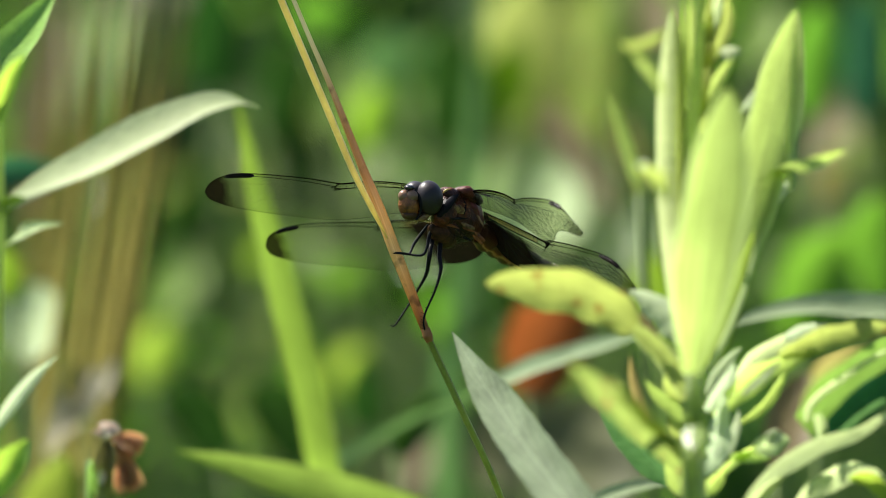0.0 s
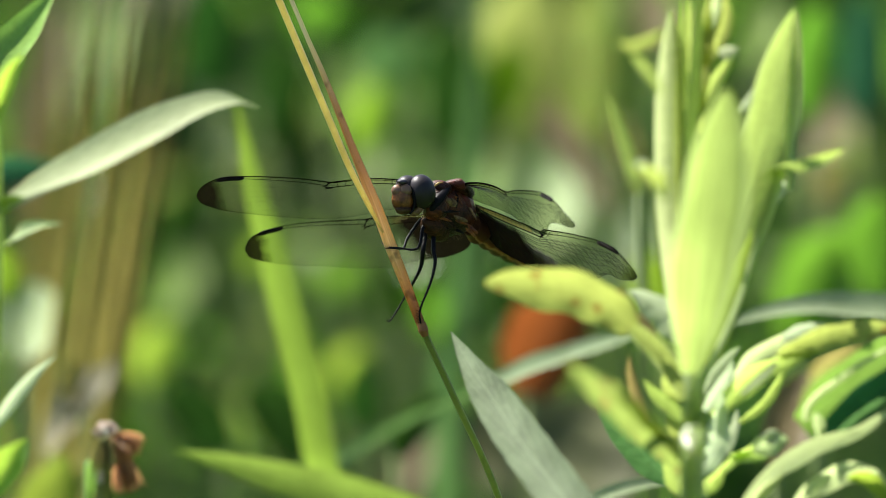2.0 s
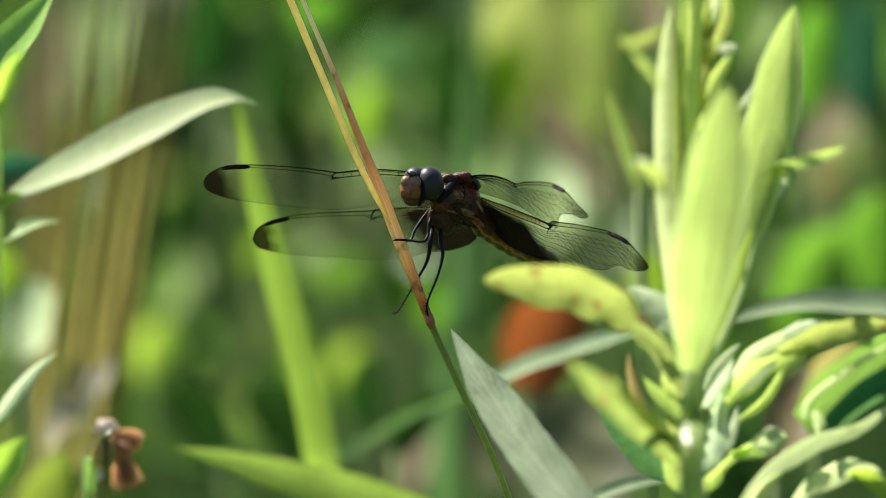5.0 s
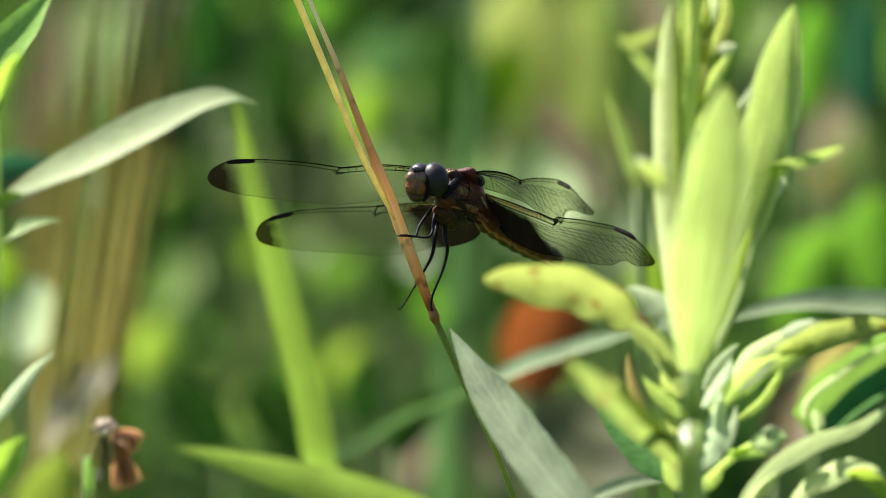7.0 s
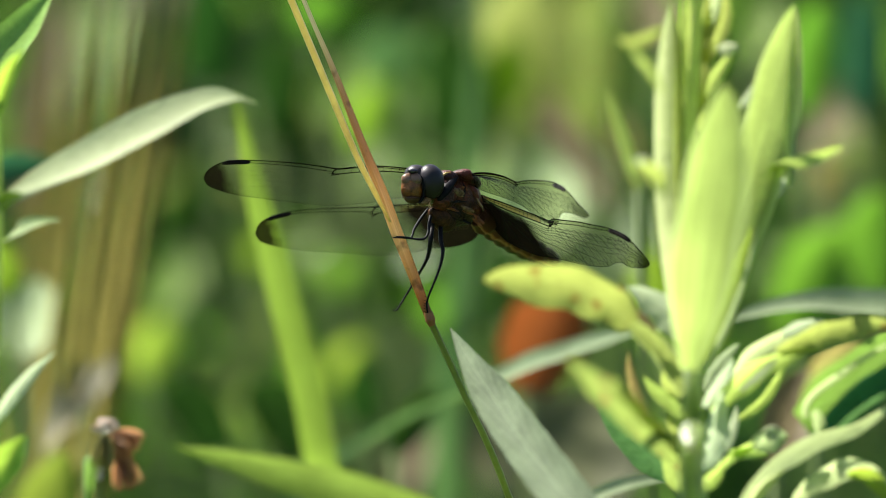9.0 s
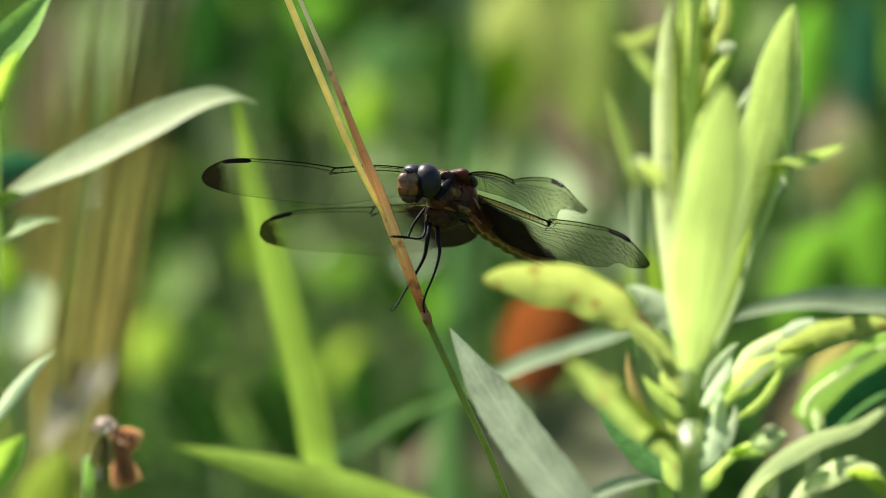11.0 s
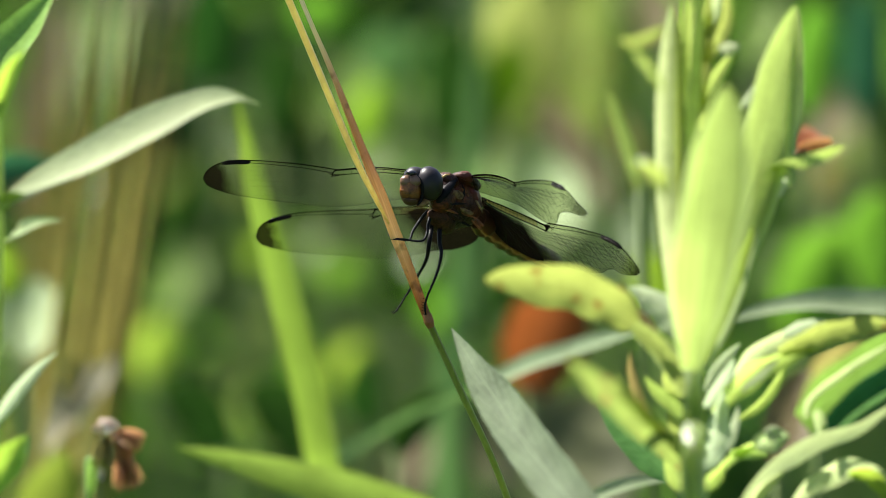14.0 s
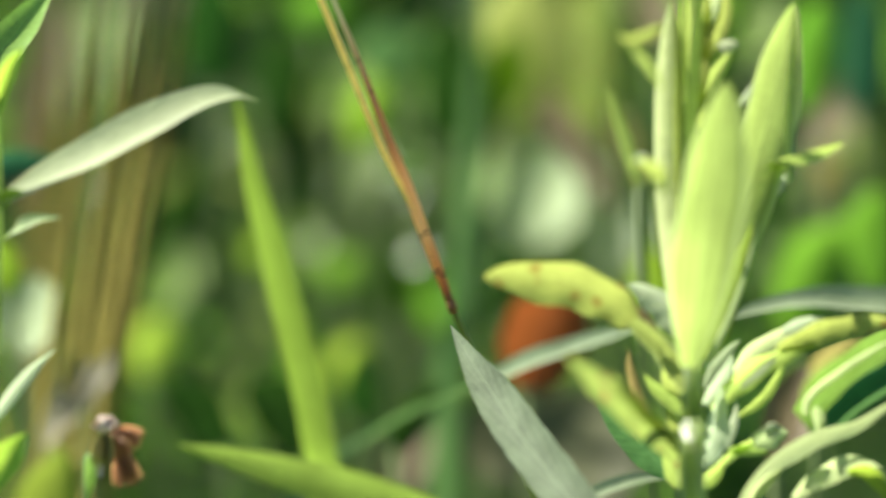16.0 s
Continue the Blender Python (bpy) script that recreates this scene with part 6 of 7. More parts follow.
    # head
    pivot = Vector((-0.0048, 0.001, 0.0027))
    h = new("head")
    h.parent = d
    h.location = pivot
    def at(x, y, z):
        """A place on the head, in tenths of a millimetre of the body's space."""
        return Vector((x, y, z)) * 0.0001 - pivot

    plain = ((1, 0, 0), (0, 1, 0), (0, 0, 1))
    turned = ((0.80, 0.60, 0.05), (-0.60, 0.80, 0.10), (0.0, -0.11, 1.0))

    def lump(name, c, r, mat, label="", axes=turned, seg=28, rings=20, ridges=0.0):
        bm = bmesh.new()
        uv = bm.loops.layers.uv.new("UVMap")
        ball_into(bm, at(*c), axes, tuple(k * 0.0001 for k in r), seg, rings, uv)
        if ridges:
            for v in bm.verts:
                v.co.y -= ridges * math.sin(v.co.z * 11000)
        return part(name, bm, mat, h, label)

    lump("skull", (-62, 6, 28), (30, 22, 30), BLACK_SKIN)
    lump("eye", (-45, -4, 37), (25, 24, 31), EYE_SKIN, "grey-violet compound eye", ((0.9, 0.42, 0.1), (-0.42, 0.9, 0.0), (-0.12, 0.0, 1)), 36, 26)
    lump("eye", (-71, 2, 47), (21, 21, 19), EYE_SKIN, "grey-violet compound eye", plain, 36, 26)
    lump("face", (-77, -15, 24), (21, 18, 27), FACE_SKIN, "banded orange-brown face", ridges=0.00010)
    for x, z, r in ((-86, 39, 11), (-71, 40, 11.5)):
        lump("brow", (x, -24, z), (r, r * 0.9, r), BROW_SKIN, "pale lobe of the brow", plain, 18, 14)
    lump("crown", (-77, -24, 54), (10, 8, 5), CROWN_SKIN, "glossy black crown between the eyes", plain, 14, 10)
    lump("jaw", (-75, -18, 6), (16, 13, 10), JAW_SKIN, "dark brown jaw")
    lump("cheek", (-54, -10, 2), (13, 10, 7), CREAM_SKIN, "pale yellowish cheek", ((0.85, 0.3, 0.45), (-0.3, 0.95, 0), (-0.45, 0, 0.85)), 14, 10)
    for z, wide in ((29, 19), (19, 20.5), (9, 18)):
        lump("face_line", (-77, -17.5, z), (wide * 0.9, 16.8, 0.9), JAW_SKIN, "dark line across the face", seg=20, rings=8)
    bm = bmesh.new()
    tube_into(bm, smooth([at(-67, -26, 50), at(-59, -26, 40), at(-55, -25, 25), at(-57, -22, 8), at(-64, -20, -2)], 16), [0.00022] * 17, 8)
    part("eye_rim", bm, BLACK_SKIN, h, "black rim between eye and face")
    for sgn in (-1, 1):
        bm = bmesh.new()
        a = at(-77 + 6 * sgn, -30, 52)
        tube_into(bm, [a, a + Vector((0.0003 * sgn, -0.0006, 0.0005)), a + Vector((0.0007 * sgn, -0.0010, 0.0009))], [0.00010, 0.00005, 0.00003], 5)
        part("antenna", bm, BLACK_SKIN, h)
    # wings
    wings = {
        "lf": wing(d, "forewing", "lf", (0.00121, 0.007, 0.00432), (-0.04486, 0.002, 0.00571), 1.0, 0.495, (0.815, 0.925), False, "clear forewing with brown tip", 0.3),
        "lh": wing(d, "hindwing", "lh", (0.00464, 0.013, -0.00071), (-0.03664, 0.018, -0.00374), 1.0, 0.475, (0.835, 0.945), False, "clear hindwing with dark base and brown tip", 0.32),
        "rf": wing(d, "forewing", "rf", (0.00281, 0.005, 0.00472), (0.02292, -0.031, 0.00225), 0.8, 0.375, (0.69, 0.80), True, "clear forewing with torn edge", 1.0),
        "rh": wing(d, "hindwing", "rh", (0.00624, 0.009, 0.0005), (0.03414, -0.02, -0.00602), 0.8, 0.41, (0.755, 0.885), True, "dark-based hindwing with torn edge", 1.15),
    }
    # legs
    sp = [(0.42 + 0.05 * k, (0.9, -0.2, 0.1), 0.0008) for k in range(8)]
    leg(d, [(-0.0040, 0.003, -0.0012), (-0.00455, 0.001, -0.0033), (-0.00479, -0.002, -0.00549), (-0.00579, -0.003, -0.00649), (-0.00879, -0.0025, -0.00619), (-0.01059, -0.001, -0.0061), (-0.01171, 0.001, -0.0054)], [0.0004, 0.0003, 0.00024, 0.00018, 0.00016, 0.0001], [(0.3 + 0.06 * k, (-0.2, -0.2, -0.9), 0.0006) for k in range(5)])
    leg(d, [(-0.0048, 0.003, -0.0012), (-0.00600, 0.002, -0.0028), (-0.0072, 0, -0.0047), (-0.00779, -0.0015, -0.00629), (-0.00918, -0.0025, -0.00629), (-0.01099, -0.001, -0.0063)], [0.0003, 0.0003, 0.00022, 0.00016, 0.0001])
    leg(d, [(-0.00401, 0.003, -0.00351), (-0.0043, 0, -0.0065), (-0.00481, 0.002, -0.00971), (-0.00622, 0.004, -0.01253), (-0.00783, 0.005, -0.01535), (-0.00943, 0.004, -0.01805), (-0.01032, 0.003, -0.01934), (-0.01102, 0.003, -0.01914)], [0.00046, 0.00042, 0.00032, 0.00022, 0.00018, 0.00016, 0.00013, 0.00007], [(0.44 + 0.033 * k, (-0.8, -0.3, 0.5 if k % 2 else 0.2), 0.0007) for k in range(14)] + [(0.46 + 0.05 * k, (0.8, -0.3, -0.1), 0.0004) for k in range(8)])
    leg(d, [(-0.00261, 0.004, -0.00371), (-0.0025, 0, -0.0067), (-0.0021, -0.002, -0.00869), (-0.0028, -0.0025, -0.01208), (-0.00459, -0.0025, -0.01667), (-0.00479, -0.002, -0.01868), (-0.0044, -0.001, -0.02069), (-0.0052, -0.001, -0.02099)], [0.00046, 0.00042, 0.00032, 0.00022, 0.00018, 0.00016, 0.00013, 0.00007], [(0.36 + 0.036 * k, (-0.9, -0.2, 0.35), 0.0008) for k in range(14)])
    return d, h, wings


# ---- the butterflies ----
BUTTER_WING = leaf_material("orange_brown_wing", (0.50, 0.21, 0.09), (0.62, 0.27, 0.11), share=0.4, veins=6.0, rib=0.1)
BUTTER_BODY = solid_material("furry_brown_body", [(0.3, (0.10, 0.05, 0.02)), (0.7, (0.25, 0.13, 0.06))], 700, rough=0.8)

PASSER_WING = leaf_material("pale_papery_wing", (0.36, 0.29, 0.19), (0.42, 0.33, 0.21), share=0.5, veins=6.0, rib=0.1)
PASSER_BODY = solid_material("tan_fur", [(0.3, (0.24, 0.14, 0.07)), (0.6, (0.48, 0.31, 0.17)), (0.8, (0.66, 0.48, 0.30))], 260, rough=0.8)


def butterfly(label, size, open_angle, stout=1.0, skin=None, wing_skin=None):
    b = thing("butterfly", (0, 0, 0), label, "butterfly")
    bm = bmesh.new()
    ball_into(bm, (0, 0, 0), ((1, 0, 0.15), (0, 1, 0), (0, 0, 1)), (size * 0.42, size * 0.09 * stout, size * 0.10 * stout), 12, 10)
    ball_into(bm, (-size * 0.40, 0, -size * 0.05), ((1, 0, 0), (0, 1, 0), (0, 0, 1)), (size * 0.11 * stout ** 0.5, size * 0.11 * stout ** 0.7, size * 0.10 * stout ** 0.7), 10, 8)
    part("body", bm, skin or BUTTER_BODY, b, "furry brown body")
    if skin:
        bm = bmesh.new()
        ball_into(bm, (size * 0.22, 0, -size * 0.13), ((1, 0, 0.3), (0, 1, 0), (-0.3, 0, 1)), (size * 0.26, size * 0.20, size * 0.17), 14, 10)
        part("belly", bm, BLACK_SKIN, b, "dark shiny belly")
        rnd = random.Random(12)
        fur = bmesh.new()
        for k in range(420):
            v = Vector((rnd.gauss(0, 1), rnd.gauss(0, 1), abs(rnd.gauss(0, 1)) - 0.3)).normalized()
            p = Vector((v.x * size * 0.42, v.y * size * 0.09 * stout, v.z * size * 0.10 * stout))
            tube_into(fur, [p, p + v * size * 0.05, p + v * size * 0.10 + Vector((size * 0.03, 0, 0))], [size * 0.006, size * 0.005, size * 0.002], 3)
        tagged(part("fur", fur, skin, b, "soft tan fur"), kind="stuff")
    for sgn in (-1, 1):
        c, s = math.cos(radians(open_angle)), math.sin(radians(open_angle)) * sgn
        for nm, ln, w, back in (("forewing", 0.75, 0.42, 0.35), ("hindwing", 0.52, 0.42, 0.75)):
            tip = Vector((size * ln * back, size * ln * s, size * ln * c))
            me = leaf_mesh(nm, [(-size * 0.1, 0, size * 0.05), tip * 0.5 + Vector((0, 0, size * 0.03)), tip], size * w, (0.2, c * -sgn, abs(s) + 0.1), "oval", 0.1, 0, 12, 6)
            part(nm, me, wing_skin or BUTTER_WING, b, "pale papery wing" if wing_skin else "orange-brown wing")
        bm = bmesh.new()
        tube_into(bm, [Vector((-size * 0.45, 0.02 * size * sgn, 0)), Vector((-size * 0.62, size * 0.12 * sgn, size * 0.12)), Vector((-size * 0.75, size * 0.2 * sgn, size * 0.2))], [size * 0.012, size * 0.01, size * 0.02], 5)
        part("antenna", bm, BUTTER_BODY, b)
        for k in range(2):
            bm = bmesh.new()
            x = size * (-0.2 + 0.22 * k)
            tube_into(bm, [Vector((x, 0.03 * size * sgn, -0.05 * size)), Vector((x - 0.03 * size, 0.14 * size * sgn, -0.12 * size)), Vector((x, 0.17 * size * sgn, -0.26 * size))], [size * 0.012] * 3, 5)
            part("leg", bm, BUTTER_BODY, b)
    return b


ground()
meadow_grass()
leafy_shoot()
side_shoot()
centre_leaf()
left_shoot()
low_leaf()
clover_head()
soft_plants()
dry_reeds()
noted_weeds()
sunlit_weeds()
PERCH = perch()
FLY, FLY_HEAD, FLY_WINGS = dragonfly()
SKIPPER = butterfly("small orange-brown butterfly resting on a side leaf", 0.0108, 62)
PASSER = butterfly("small stout tan butterfly flying past the perch", 0.0125, 74, 3.0, PASSER_BODY, PASSER_WING)
backdrop_weeds()


def motions():
    walk(PERCH, [
    (0, pose(0.08, 0.02, -0.00192, 0, -0.050, 0)),
    (0.1, pose(0.08, 0.02, -0.00193, 0, -0.031, 0)),
    (0.2, pose(0.08, 0.02, -0.00144, 0, 0.050, 0)),
    (0.3, pose(0.08, 0.02, -0.00146, 0, 0.079, 0)),
    (0.4, pose(0.08, 0.02, -0.00107, 0, 0.004, 0)),
    (0.5, pose(0.08, 0.02, -0.00148, 0, -0.164, 0)),
    (0.6, pose(0.08, 0.02, -0.00168, 0, -0.208, 0)),
    (0.7, pose(0.08, 0.02, -0.00138, 0, -0.086, 0)),
    (0.8, pose(0.08, 0.02, -0.00148, 0, 0.015, 0)),
    (0.9, pose(0.08, 0.02, -0.00068, 0, 0.116, 0)),
    (1, pose(0.08, 0.02, -0.00048, 0, 0.030, 0)),
    (1.5, pose(0.08, 0.02, -0.00002, 0, -0.001, 0)),
    (2, pose(0.08, 0.02, -0.00091, 0, -0.101, 0)),
    (2.5, pose(0.08, 0.02, -0.00044, 0, -0.010, 0)),
    (3, pose(0.08, 0.02, -0.00063, 0, -0.010, 0)),
    (3.5, pose(0.08, 0.02, 0.00033, 0, 0.039, 0)),
    (4, pose(0.08, 0.02, -0.00021, 0, 0.003, 0)),
    (4.625, pose(0.08, 0.02, 0.00015, 0, 0.063, 0)),
    (5.25, pose(0.08, 0.02, -0.00028, 0, 0.017, 0)),
    (5.875, pose(0.08, 0.02, 0.00039, 0, 0.115, 0)),
    (6.5, pose(0.08, 0.02, 0.00046, 0, 0.116, 0)),
    (7, pose(0.08, 0.02, 0.00046, 0, 0.135, 0)),
    (7.5, pose(0.08, 0.02, 0.00038, 0, 0.109, 0)),
    (8, pose(0.08, 0.02, 0.00018, 0, 0.106, 0)),
    (8.5, pose(0.08, 0.02, -0.00001, 0, 0.053, 0)),
    (9, pose(0.08, 0.02, 0.00014, 0, 0.039, 0)),
    (9.625, pose(0.08, 0.02, 0.00031, 0, 0.049, 0)),
    (10.25, pose(0.08, 0.02, -0.00032, 0, -0.046, 0)),
    (10.875, pose(0.08, 0.02, 0.00015, 0, 0.002, 0)),
    (11.5, pose(0.08, 0.02, 0.00002, 0, -0.046, 0)),
    (12, pose(0.08, 0.02, -0.00094, 0, -0.128, 0)),
    (12.1, pose(0.08, 0.02, -0.00188, 0, -0.203, 0)),
    (12.2, pose(0.08, 0.02, -0.00242, 0, -0.257, 0)),
    (12.3, pose(0.08, 0.02, -0.00246, 0, -0.072, 0)),
    (12.4, pose(0.08, 0.02, -0.00240, 0, -0.042, 0)),
    (12.5, pose(0.08, 0.02, -0.00164, 0, -0.138, 0)),
    (12.6, pose(0.08, 0.02, -0.00138, 0, -0.188, 0)),
    (12.7, pose(0.08, 0.02, -0.00211, 0, -0.290, 0)),
    (12.8, pose(0.08, 0.02, -0.00235, 0, -0.257, 0)),
    (12.9, pose(0.08, 0.02, -0.00228, 0, -0.182, 0)),
    (13, pose(0.08, 0.02, -0.00132, 0, -0.128, 0)),
    (13.5, pose(0.08, 0.02, -0.00063, 0, -0.011, 0)),
    (14, pose(0.08, 0.02, -0.00014, 0, -0.007, 0)),
    (14.5, pose(0.08, 0.02, 0.00037, 0, 0.018, 0)),
    (15, pose(0.08, 0.02, 0.00035, 0, 0.035, 0)),
    (15.5, pose(0.08, 0.02, 0.00044, 0, 0.047, 0)),
    (15.6, pose(0.08, 0.02, 0.00080, 0, 0.384, 0)),
    (15.7, pose(0.08, 0.02, 0.00160, 0, 0.661, 0)),
    (15.8, pose(0.08, 0.02, 0.00260, 0, 1.227, 0)),
    (15.9, pose(0.08, 0.02, 0.00220, 0, 1.067, 0)),
    (16, pose(0.08, 0.02, 0.00120, 0, 0.455, 0))])
    walk(FLY, [
    (0, pose(0.00172, 0.00104, 0.55591, -8.77, 1.52, -2.95)),
    (0.1, pose(0.00181, 0.00106, 0.55594, -9.22, 1.20, -2.48)),
    (0.2, pose(0.00250, 0.00109, 0.55648, -9.67, -0.12, -2.01)),
    (0.3, pose(0.00269, 0.00111, 0.55651, -10.11, -1.43, -1.54)),
    (0.4, pose(0.00188, 0.00114, 0.55695, -10.56, -1.75, -1.07)),
    (0.5, pose(0.00017, 0.00116, 0.55658, -11.01, -0.07, -0.60)),
    (0.6, pose(-0.00027, 0.00119, 0.55637, -10.79, 0.95, -0.47)),
    (0.7, pose(0.00089, 0.00123, 0.55667, -10.57, 0.97, -0.33)),
    (0.8, pose(0.00184, 0.00126, 0.55656, -10.36, -0.00, -0.20)),
    (0.9, pose(0.00280, 0.00130, 0.55736, -10.14, -0.48, -0.06)),
    (1, pose(0.00196, 0.00133, 0.55755, -9.92, 0.04, 0.07)),
    (1.5, pose(0.00166, 0.00142, 0.55804, -10.00, -0.00, -0.00)),
    (2, pose(0.00071, 0.00124, 0.55706, -8.83, -0.11, -1.97)),
    (2.5, pose(0.00163, 0.00133, 0.55754, -9.77, 0.22, -0.69)),
    (3, pose(0.00178, 0.00130, 0.55736, -8.86, 0.52, -2.24)),
    (3.5, pose(0.00209, 0.00148, 0.55840, -10.04, 0.30, -0.13)),
    (4, pose(0.00169, 0.00137, 0.55778, -9.24, 0.12, -0.81)),
    (4.625, pose(0.00231, 0.00144, 0.55814, -9.31, 0.30, -0.62)),
    (5.25, pose(0.00193, 0.00136, 0.55773, -9.39, 0.47, -0.44)),
    (5.875, pose(0.00289, 0.00148, 0.55839, -9.46, 0.65, -0.26)),
    (6.5, pose(0.00296, 0.00149, 0.55846, -9.54, 0.82, -0.08)),
    (7, pose(0.00308, 0.00150, 0.55849, -9.24, 0.70, -0.11)),
    (7.5, pose(0.00286, 0.00148, 0.55838, -8.91, 0.73, 0.30)),
    (8, pose(0.00280, 0.00144, 0.55818, -9.26, 0.66, -0.33)),
    (8.5, pose(0.00227, 0.00141, 0.55802, -9.04, 0.55, -0.35)),
    (9, pose(0.00218, 0.00144, 0.55817, -9.01, 0.69, -0.43)),
    (9.625, pose(0.00228, 0.00147, 0.55833, -9.10, 0.70, -0.42)),
    (10.25, pose(0.00139, 0.00136, 0.55771, -9.19, 0.71, -0.41)),
    (10.875, pose(0.00184, 0.00144, 0.55817, -9.28, 0.72, -0.40)),
    (11.5, pose(0.00139, 0.00142, 0.55803, -9.37, 0.72, -0.39)),
    (12, pose(0.00071, 0.00123, 0.55700, -8.20, 0.73, -3.54)),
    (12.1, pose(-0.00007, 0.00121, 0.55607, -8.17, 2.05, -3.49)),
    (12.2, pose(-0.00064, 0.00119, 0.55554, -8.15, 2.86, -3.44)),
    (12.3, pose(0.00108, 0.00116, 0.55550, -8.12, 2.18, -3.39)),
    (12.4, pose(0.00131, 0.00114, 0.55557, -8.10, 0.99, -3.34)),
    (12.5, pose(0.00033, 0.00112, 0.55634, -8.07, -0.19, -3.29)),
    (12.6, pose(-0.00014, 0.00113, 0.55661, -8.30, -1.14, -2.90)),
    (12.7, pose(-0.00111, 0.00114, 0.55587, -8.54, -0.09, -2.51)),
    (12.8, pose(-0.00079, 0.00116, 0.55564, -8.77, 0.96, -2.11)),
    (12.9, pose(-0.00006, 0.00117, 0.55570, -9.01, 0.51, -1.72)),
    (13, pose(0.00047, 0.00118, 0.55667, -9.24, 0.06, -1.33)),
    (13.5, pose(0.00165, 0.00129, 0.55732, -8.64, 0.64, -2.26)),
    (14, pose(0.00176, 0.00138, 0.55782, -9.15, 0.74, -1.49)),
    (14.5, pose(0.00201, 0.00147, 0.55834, -9.73, 0.73, -0.80)),
    (15, pose(0.00215, 0.00148, 0.55841, -9.77, 0.80, -0.29)),
    (15.5, pose(0.00236, 0.00148, 0.55840, -10.27, 1.03, 0.10)),
    (15.54, pose(0.00206, 0.00159, 0.55900, -10.27, 1.03, 0.10)),
    (15.6, pose(-0.01933, 0.00402, 0.57382, -18.93, -14.00, -12.52)),
    (15.7, pose(-0.05833, 0.02052, 0.67637, -21.69, -10.00, -18.07)),
    (15.8, pose(-0.14833, 0.04657, 0.81409, -21.69, 0.82, -18.07)),
    (16, pose(-0.37833, 0.10908, 1.16863, -21.69, 0.82, -18.07))])
    hp = FLY_HEAD.location.copy()
    walk(FLY_HEAD, [(t, Matrix.Translation(hp) @ pose(0, 0, 0, a, b, c)) for t, a, b, c in (
        (0.0, 0, 0, -8), (0.3, 0, -12, -6), (0.4, -4, -26, -16), (0.5, 2, -14, -22), (0.6, 0, 0, -10), (0.8, 0, 2, 2), (1.5, 0, 0, 0), (2.0, 0, 0, -4), (3.0, 0, 3, 0),
        (6.5, 0, 2, 0), (9.0, 0, 2, 0), (11.5, 0, 2, 0), (12.0, 0, 0, 5), (12.5, 0, 2, 5), (13.0, 0, 2, 2), (13.5, 0, 2, 0), (16.0, 0, 2, 0))])
    walk(FLY_WINGS["lf"], [
    (0, pose(0.00121, 0.007, 0.00432, 0.06, 1.38, 4.14)),
    (0.5, pose(0.00121, 0.007, 0.00432, 0.11, 0.53, 4.75)),
    (1, pose(0.00121, 0.007, 0.00432, 0.02, 0.46, 1.73)),
    (1.5, pose(0.00121, 0.007, 0.00432, 0.00, -0.00, 0.00)),
    (2, pose(0.00121, 0.007, 0.00432, 0.03, 0.47, 2.13)),
    (2.5, pose(0.00121, 0.007, 0.00432, 0.01, 0.87, 2.16)),
    (3, pose(0.00121, 0.007, 0.00432, -0.08, 1.09, -0.02)),
    (3.5, pose(0.00121, 0.007, 0.00432, -0.13, 0.97, -1.57)),
    (4, pose(0.00121, 0.007, 0.00432, -0.19, 1.06, -3.05)),
    (6.5, pose(0.00121, 0.007, 0.00432, -0.26, 1.38, -4.06)),
    (7, pose(0.00121, 0.007, 0.00432, -0.15, 1.43, -1.16)),
    (7.5, pose(0.00121, 0.007, 0.00432, -0.37, 0.76, -9.07)),
    (8, pose(0.00121, 0.007, 0.00432, -0.19, 1.04, -3.05)),
    (8.5, pose(0.00121, 0.007, 0.00432, -0.28, 1.29, -4.70)),
    (9, pose(0.00121, 0.007, 0.00432, -0.26, 1.56, -3.58)),
    (11.5, pose(0.00121, 0.007, 0.00432, 0.14, 1.86, 6.27)),
    (12, pose(0.00121, 0.007, 0.00432, -0.06, 1.81, 1.65)),
    (12.5, pose(0.00121, 0.007, 0.00432, -0.28, 1.12, -5.19)),
    (13, pose(0.00121, 0.007, 0.00432, -0.07, 1.07, 0.25)),
    (13.5, pose(0.00121, 0.007, 0.00432, -0.12, 2.30, 0.99)),
    (14, pose(0.00121, 0.007, 0.00432, -0.19, 1.93, -1.03)),
    (14.5, pose(0.00121, 0.007, 0.00432, -0.22, 1.64, -2.28)),
    (15, pose(0.00121, 0.007, 0.00432, -0.22, 1.97, -1.57)),
    (15.5, pose(0.00121, 0.007, 0.00432, -0.28, 1.98, -2.89)),
    (15.54, pose(0.00121, 0.007, 0.00432, 0.00, 0.00, 0.00)),
    (15.57, pose(0.00121, 0.007, 0.00432, 0.00, -40.50, 0.00)),
    (15.6, pose(0.00121, 0.007, 0.00432, 0.00, 18.00, 0.00)),
    (15.63, pose(0.00121, 0.007, 0.00432, 0.00, -40.50, 0.00)),
    (15.66, pose(0.00121, 0.007, 0.00432, 0.00, 31.50, 0.00)),
    (15.7, pose(0.00121, 0.007, 0.00432, 0.00, -40.50, 0.00)),
    (15.75, pose(0.00121, 0.007, 0.00432, 0.00, 31.50, 0.00)),
    (15.8, pose(0.00121, 0.007, 0.00432, 0.00, -27.00, 0.00)),
    (15.9, pose(0.00121, 0.007, 0.00432, 0.00, 27.00, 0.00)),
    (16, pose(0.00121, 0.007, 0.00432, 0.00, -18.00, 0.00))])
